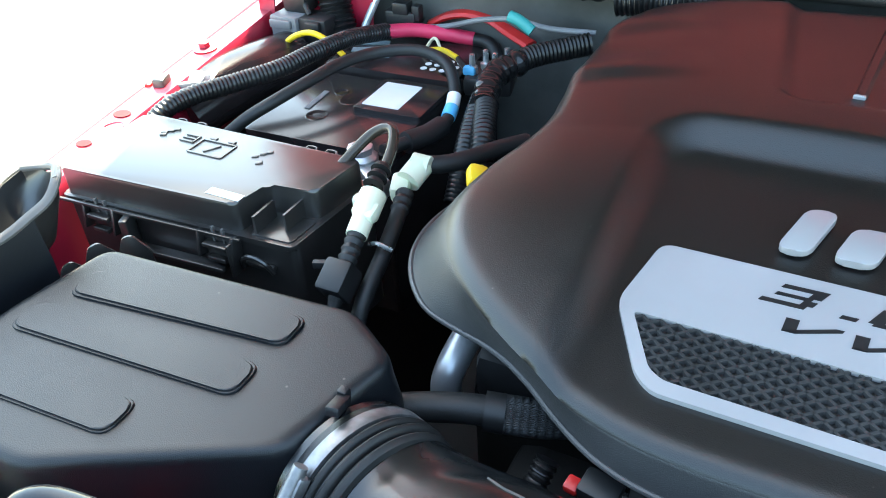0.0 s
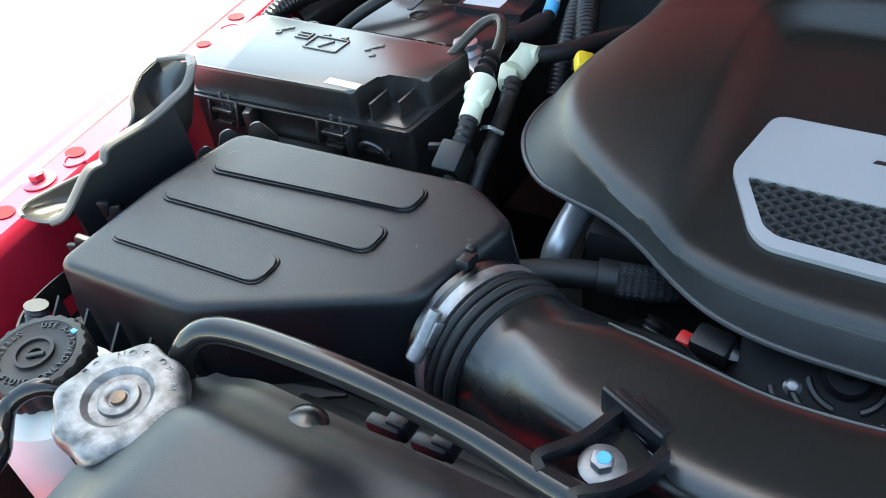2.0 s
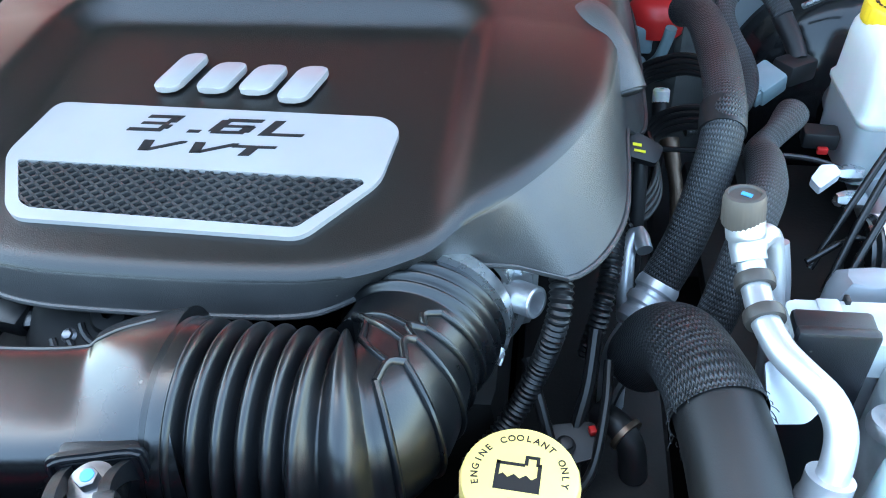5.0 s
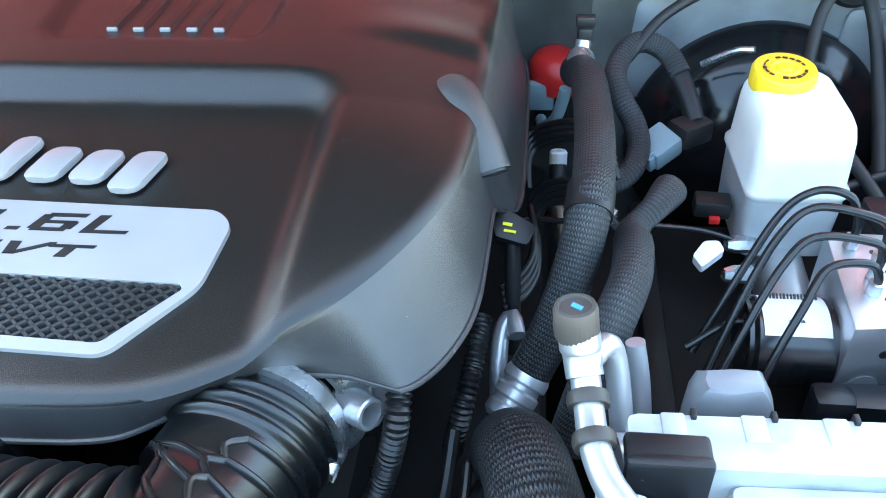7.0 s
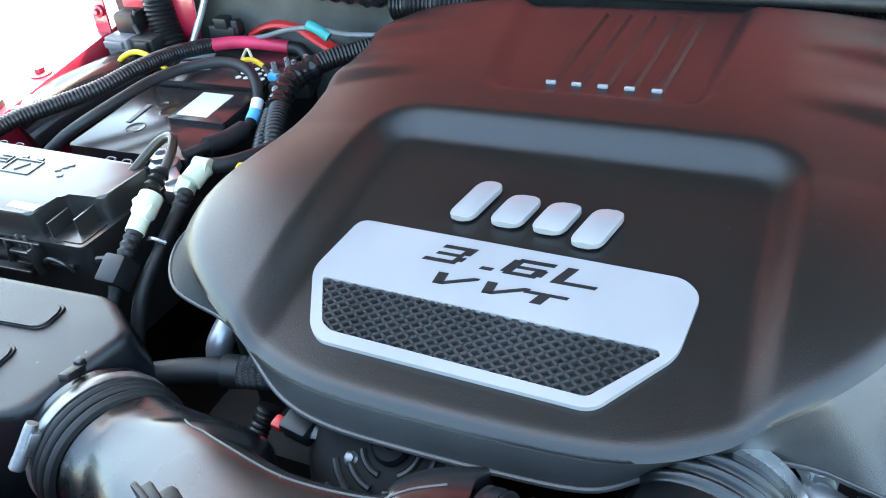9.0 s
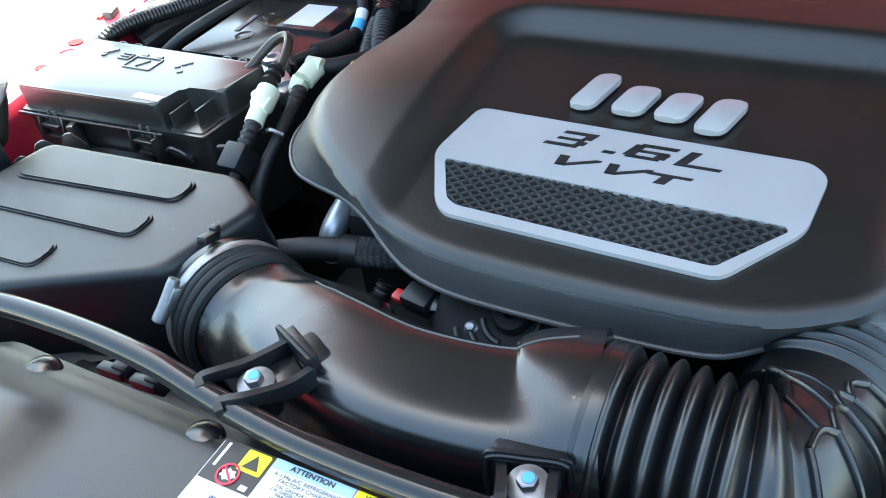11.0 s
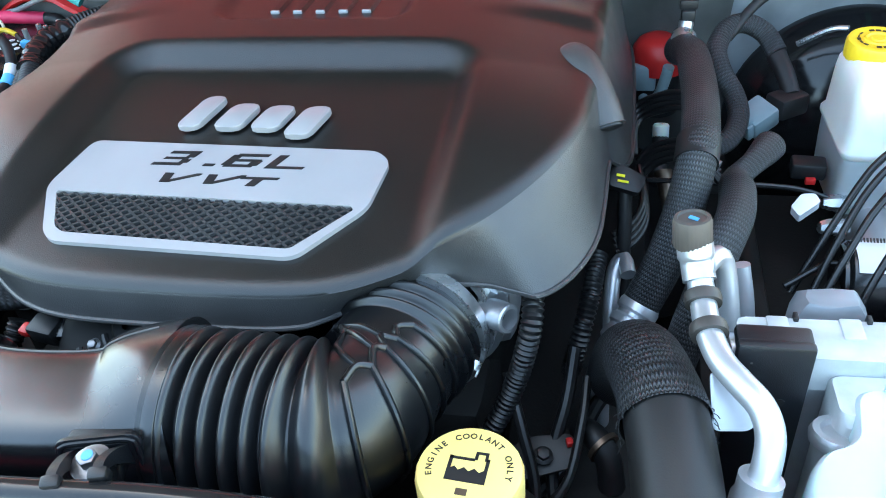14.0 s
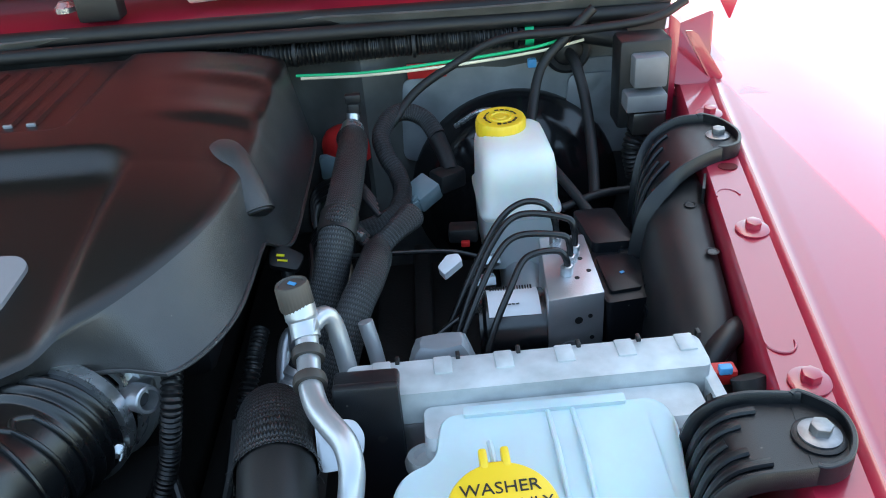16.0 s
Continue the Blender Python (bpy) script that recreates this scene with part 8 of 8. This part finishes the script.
def build_right_side():
    def rimmed_arm(parent, front, rear, tip, ribs, last):
        """A moulded arm that is open above: a floor between two raised rims, a rim round its tip, and ribs along the floor."""
        fl, _ = spline(front, 0.004)
        n = len(fl) - 1
        rl = [Vector(q) for q in rear]
        dense, _ = spline(rear, 0.002)
        rl = [dense[round((len(dense) - 1) * i / n)] for i in range(n + 1)]
        rings, normals = [], []
        for i in range(n + 1):
            j, k = max(0, i - 1), min(n, i + 1)
            run = ((fl[k] + rl[k]) - (fl[j] + rl[j])).normalized()
            across = rl[i] - fl[i]
            nrm = run.cross(across).normalized()
            nrm = nrm if nrm.z >= -0.2 and (nrm.z > 0.2 or nrm.x < 0) else -nrm
            normals.append(nrm)
            a, c = fl[i], rl[i]
            e = across.normalized()
            rings.append([a - nrm * 0.014, a - nrm * 0.001, a + e * 0.0008, a + e * 0.0028, a + e * 0.0036 - nrm * 0.001, a + e * 0.0042 - nrm * 0.0075,
                          c - e * 0.0042 - nrm * 0.0075, c - e * 0.0036 - nrm * 0.001, c - e * 0.0028, c - e * 0.0008, c - nrm * 0.001, c - nrm * 0.014])
        part("arm", loft(rings), BOX, parent, sharp=50)
        wall = []
        line, _ = spline([fl[-1] + Vector((-0.006, 0.0016, 0)), fl[-1], *tip, rl[-1], rl[-1] + Vector((-0.006, -0.0016, 0))], 0.003)
        for i, p in enumerate(line):
            d = line[min(i + 1, len(line) - 1)] - line[max(i - 1, 0)]
            w = Vector((-d.y, d.x, 0)).normalized() * 0.0017
            wall.append([p - w, p - w * 0.6 + Vector((0, 0, 0.0005)), p + w * 0.6 + Vector((0, 0, 0.0005)), p + w, p + w - Vector((0, 0, 0.013)), p - w - Vector((0, 0, 0.013))])
        part("tip_rim", loft(wall), BOX, parent)
        foot = [(q.x, q.y) for q in line]
        part("tip_floor", prism(foot, fl[-1].z - 0.012, fl[-1].z - 0.0072, 0), BOX, parent)
        for u in ribs:
            stop = int(n * (last + 0.05 * math.sin(u * 9)))
            part("rib", tube([fl[i].lerp(rl[i], u) - normals[i] * 0.0062 for i in range(2, stop, 3)], 0.0026, 8, 0.005, squash=lambda s, l: (0.9, 1.2)), BOX, parent)

    # ribbed support arm bolted to the fender's front
    a = thing("ribbed_bracket", (0.62, -0.21, 0.9), "black ribbed plastic bracket bolted to the fender", "bracket")
    rimmed_arm(a, [(0.552, -0.246, 0.92), (0.556, -0.245, 0.985), (0.563, -0.243, 1.030), (0.576, -0.241, 1.050), (0.594, -0.240, 1.056), (0.614, -0.239, 1.056), (0.632, -0.2375, 1.056)],
               [(0.566, -0.176, 0.92), (0.568, -0.176, 0.990), (0.573, -0.176, 1.033), (0.585, -0.176, 1.051), (0.604, -0.1745, 1.056), (0.624, -0.1755, 1.056), (0.640, -0.1785, 1.056)],
               [(0.6460, -0.2310, 1.0555), (0.6560, -0.2130, 1.055), (0.6550, -0.1940, 1.0555)], (0.20, 0.36, 0.52, 0.68, 0.83), 0.84)
    part("bolt_seat", lathe([(0.004, 0.0), (0.0150, 0.0), (0.0150, 0.0022), (0.0130, 0.0030), (0.004, 0.0030)], 32, pose(0.6390, -0.2095, 1.0480)), BOX, a)
    bolt(a, (0.6390, -0.2095, 1.0510), (0.03, 0, 1), 0.0066, BAND, 0.0120, height=0.0080, label="zinc flange bolt")
    # ribbed duct along the inner fender
    d = thing("fender_duct", (0.66, 0.05, 0.9), "black plastic duct cover along the inner fender, ribbed at its rear", "duct")
    rings = []
    for y, x0, x1, zt, zb in ((-0.128, 0.602, 0.618, 0.960, 0.93), (-0.112, 0.600, 0.630, 0.990, 0.92), (-0.085, 0.600, 0.642, 1.014, 0.91), (-0.055, 0.603, 0.649, 1.024, 0.90), (-0.03, 0.606, 0.653, 1.028, 0.90), (0.04, 0.614, 0.664, 1.033, 0.90), (0.09, 0.622, 0.673, 1.036, 0.90), (0.12, 0.628, 0.680, 1.038, 0.90), (0.16, 0.632, 0.684, 1.036, 0.90), (0.20, 0.644, 0.686, 1.024, 0.90)):
        rings.append([(x0 - 0.012, y, zb), (x0 - 0.007, y, zt - 0.045), (x0 - 0.002, y, zt - 0.018), (x0 + 0.006, y, zt - 0.006), (x0 + 0.020, y, zt), (x1 - 0.010, y, zt + 0.001), (x1 - 0.003, y, zt - 0.002), (x1, y, zt - 0.010), (x1 + 0.002, y, zb)])
    part("cover", loft(rings), DARK, d, sharp=50)
    part("round_end", tube([(0.612, -0.098, 1.000), (0.626, -0.086, 1.014), (0.640, -0.074, 1.018), (0.650, -0.060, 1.012)], 0.0090, 14, 0.004), DARK, d)
    rimmed_arm(d, [(0.600, 0.085, 0.96), (0.606, 0.090, 1.005), (0.617, 0.096, 1.036), (0.636, 0.104, 1.053), (0.656, 0.116, 1.061), (0.680, 0.128, 1.065), (0.702, 0.138, 1.066)],
               [(0.628, 0.190, 0.97), (0.631, 0.195, 1.010), (0.638, 0.202, 1.036), (0.650, 0.210, 1.052), (0.668, 0.215, 1.062), (0.686, 0.217, 1.066), (0.704, 0.214, 1.067)],
               [(0.7160, 0.1460, 1.066), (0.7240, 0.1700, 1.066), (0.7180, 0.2000, 1.066)], (0.34, 0.50, 0.66, 0.82), 0.70)
    part("gusset", prism([(-0.0012, 0.0), (0.0012, 0.0), (0.0012, 0.030), (-0.0012, 0.030)], 1.032, 1.050, 0, m=pose(0.668, 0.090, 0, 0, 0, -20)), BOX, d)
    bolt(d, (0.7080, 0.1770, 1.0590), (0, 0, 1), 0.0066, BAND, 0.0115, height=0.0085, label="zinc flange bolt")
    for x, y in ((0.656, 0.086), (0.652, 0.012)):
        part("hole", lathe([(0.0030, 0), (0.0052, 0), (0.0056, 0.0007), (0.0044, 0.0010), (0.0030, 0.0002)], 18, pose(x, y, 1.0355 + 0.035 * (y - 0.05))), BOX, d)
        part("hole", lathe([(0.0002, 0), (0.0040, 0), (0.0040, 0.0005), (0.0002, 0.0005)], 16, pose(x, y, 1.0355 + 0.035 * (y - 0.05))), INK, d)
    f = thing("hood_bumper", (0.62, -0.13, 0.98), "small dark rubber bumper with a red and blue clip", "bumper")
    part("post", tube([(0.634, -0.150, 0.99), (0.632, -0.140, 1.015), (0.630, -0.132, 1.028)], 0.012, 14), RUBBER, f)
    part("clip", box((0.618, -0.118, 1.020), (0.018, 0.012, 0.012), 0.002), REDPLAIN, f, "red clip")
    part("clip", box((0.618, -0.122, 1.027), (0.009, 0.006, 0.006), 0.001), BLUEMARK, f, "blue clip")
    # relays at the rear corner
    r = thing("relay_stack", (0.66, 0.30, 1.0), "stack of grey relays on a black carrier", "relay")
    part("carrier", box((0.666, 0.315, 1.07), (0.056, 0.04, 0.10), 0.005), DARK, r)
    part("relay", box((0.668, 0.292, 1.090), (0.036, 0.030, 0.034), 0.003), RELAY, r, "grey relay")
    part("relay", box((0.664, 0.288, 1.058), (0.044, 0.034, 0.020), 0.003), RELAY, r, "dark grey relay base")
    part("plug", box((0.668, 0.288, 1.034), (0.036, 0.030, 0.026), 0.003), FUSE, r)
    part("lead", tube([(0.662, 0.29, 1.022), (0.655, 0.285, 1.00), (0.66, 0.28, 0.97)], ribbed(0.012, 0.005, 0.0025), 14, 0.0012), LOOM, r)
    k = thing("hinge_bracket", (0.72, 0.33, 1.03), "glossy red sheet bracket at the cowl corner", "bracket")
    def sheet(poly, y, back):
        """A pressed sheet given in x and z, its upper end leaning back by so many degrees."""
        cx, cz = sum(p[0] for p in poly) / len(poly), sum(p[1] for p in poly) / len(poly)
        return prism(rounded([(x - cx, (z - cz) / math.cos(radians(back))) for x, z in poly], 0.004), -0.0012, 0.0012, 0.0008, 2, pose(cx, y, cz, 90 - back, 0, 0))
    part("sheet", sheet([(0.694, 1.02), (0.704, 1.02), (0.706, 1.13), (0.694, 1.14)], 0.315, 0), RED, k)
    part("sheet", sheet([(0.701, 1.100), (0.716, 1.114), (0.748, 1.060), (0.742, 1.052), (0.703, 1.060)], 0.332, 35), RED, k)
    part("sheet", sheet([(0.716, 1.116), (0.729, 1.114), (0.762, 1.062), (0.750, 1.054)], 0.326, 8), RED, k)
    foot = part("sheet", sheet([(0.706, 1.050), (0.746, 1.056), (0.762, 1.020), (0.722, 1.012)], 0.300, 62), RED, k)
    bolt(foot, (0.7400, 0.2950, 1.0390), (0, -0.5, 0.87), 0.0068, RED, 0.0125, name="bracket_bolt", label="red painted flange bolt", height=0.0085)
    part("sheet", sheet([(0.742, 1.165), (0.778, 1.165), (0.766, 1.122)], 0.335, 0), RED, k)


build_right_side()


def build_firewall_wiring():
    l = thing("firewall_loom", (0.4, 0.37, 1.10), "long corrugated black loom along the firewall", "cable")
    part("loom", tube([(0.12, 0.375, 1.108), (0.25, 0.372, 1.110), (0.40, 0.372, 1.112), (0.54, 0.374, 1.112)], ribbed(0.0125, 0.0050, 0.0026), 18, 0.0012), LOOM, l)
    part("wrap", tube([(0.535, 0.374, 1.112), (0.60, 0.375, 1.110), (0.66, 0.365, 1.10)], 0.0115, 16, 0.006), RUBBER, l)
    part("tape", tube([(0.546, 0.374, 1.112), (0.556, 0.374, 1.112)], 0.0135, 16, 0.004), GREEN, l, "bright green tape")
    for x in (0.285, 0.42, 0.535):
        part("tie", lathe([(0.010, -0.002), (0.0150, -0.002), (0.0150, 0.002), (0.010, 0.002)], 20, facing((x, 0.372, 1.111), (1, 0, 0))), DARK, l)
    w = thing("ground_wires", (0.4, 0.36, 1.08), "green and cream wires tied below the loom", "cable")
    part("wire", tube([(0.285, 0.352, 1.092), (0.36, 0.350, 1.090), (0.44, 0.350, 1.094), (0.54, 0.350, 1.102), (0.58, 0.352, 1.108)], 0.0018, 8), GREEN, w, "green wire")
    part("wire", tube([(0.290, 0.350, 1.089), (0.37, 0.347, 1.088), (0.47, 0.347, 1.092), (0.56, 0.347, 1.100), (0.61, 0.350, 1.108)], 0.0017, 8), CREAM, w, "cream wire")
    single("sticker", box((0.432, 0.388, 1.074), (0.046, 0.002, 0.018), 0.0006, (-4, 0, 0)), REDPLAIN, (0.432, 0.388, 1.07), "red sticker on the firewall", "sticker")
    hose("washer_hose", [(0.388, 0.30, 1.045), (0.42, 0.335, 1.070), (0.47, 0.350, 1.095), (0.52, 0.345, 1.118), (0.60, 0.34, 1.122), (0.68, 0.335, 1.130), (0.72, 0.345, 1.145)], 0.0050, RUBBER, "black washer hose rising along the firewall")
    hose("wiring_lead", [(0.535, 0.255, 1.02), (0.545, 0.30, 1.05), (0.560, 0.335, 1.085), (0.590, 0.345, 1.115), (0.620, 0.352, 1.142)], 0.0055, RUBBER, "black lead between booster and cowl", "cable")
    g = thing("grommet", (0.597, 0.38, 1.07), "round black rubber grommet in the firewall", "grommet")
    part("ring", lathe([(0.004, 0), (0.027, 0), (0.028, 0.006), (0.024, 0.011), (0.018, 0.008), (0.016, 0.014), (0.010, 0.018), (0.004, 0.018)], 36, facing((0.597, 0.388, 1.087), (0, -1, 0.15))), RUBBER, g)
    part("lead", tube([(0.597, 0.375, 1.088), (0.602, 0.350, 1.078), (0.607, 0.320, 1.050), (0.606, 0.27, 1.01), (0.600, 0.22, 0.98)], 0.0062, 12), RUBBER, g)
    hose("wiring_lead", [(0.556, 0.24, 1.01), (0.575, 0.20, 0.995), (0.590, 0.165, 0.98), (0.605, 0.13, 0.96)], 0.0055, RUBBER, "black lead going down beside the reservoir", "cable")
    hose("wiring_lead", [(0.640, 0.225, 0.985), (0.640, 0.16, 0.99), (0.628, 0.09, 0.985), (0.618, 0.03, 0.97), (0.612, -0.06, 0.955), (0.61, -0.1, 0.93)], 0.0055, LOOM, "black lead along the fender duct", "cable")
    hose("wiring_lead", [(0.56, 0.19, 0.985), (0.60, 0.205, 0.99), (0.64, 0.22, 0.985)], 0.0045, RUBBER, "short black lead behind the reservoir", "cable")
    single("blue_clip", box((0.553, 0.362, 1.082), (0.010, 0.008, 0.010), 0.0015), BLUEMARK, (0.553, 0.362, 1.077), "small blue plastic clip on the firewall", "clip")
    # wiper parts above the cowl
    m = thing("wiper_motor", (0.22, 0.44, 1.15), "grey wiper motor on the red cowl", "motor")
    part("housing", tube([(0.160, 0.450, 1.180), (0.20, 0.448, 1.182), (0.30, 0.446, 1.184)], 0.022, 24, 0.01), RESERVOIR, m, "pale grey motor housing")
    part("end", tube([(0.30, 0.446, 1.184), (0.335, 0.446, 1.184)], 0.019, 20, 0.01), DARK, m)
    part("mount", box((0.06, 0.43, 1.172), (0.05, 0.03, 0.04), 0.005), DARK, m)
    part("bolt_head", lathe([(0.002, 0), (0.012, 0), (0.012, 0.006), (0.006, 0.012), (0.002, 0.012)], 20, pose(0.015, 0.44, 1.162)), STEEL, m)
    part("rod", tube([(0.09, 0.45, 1.178), (0.165, 0.45, 1.180)], 0.008, 12, 0.01), PIPE, m)


build_firewall_wiring()
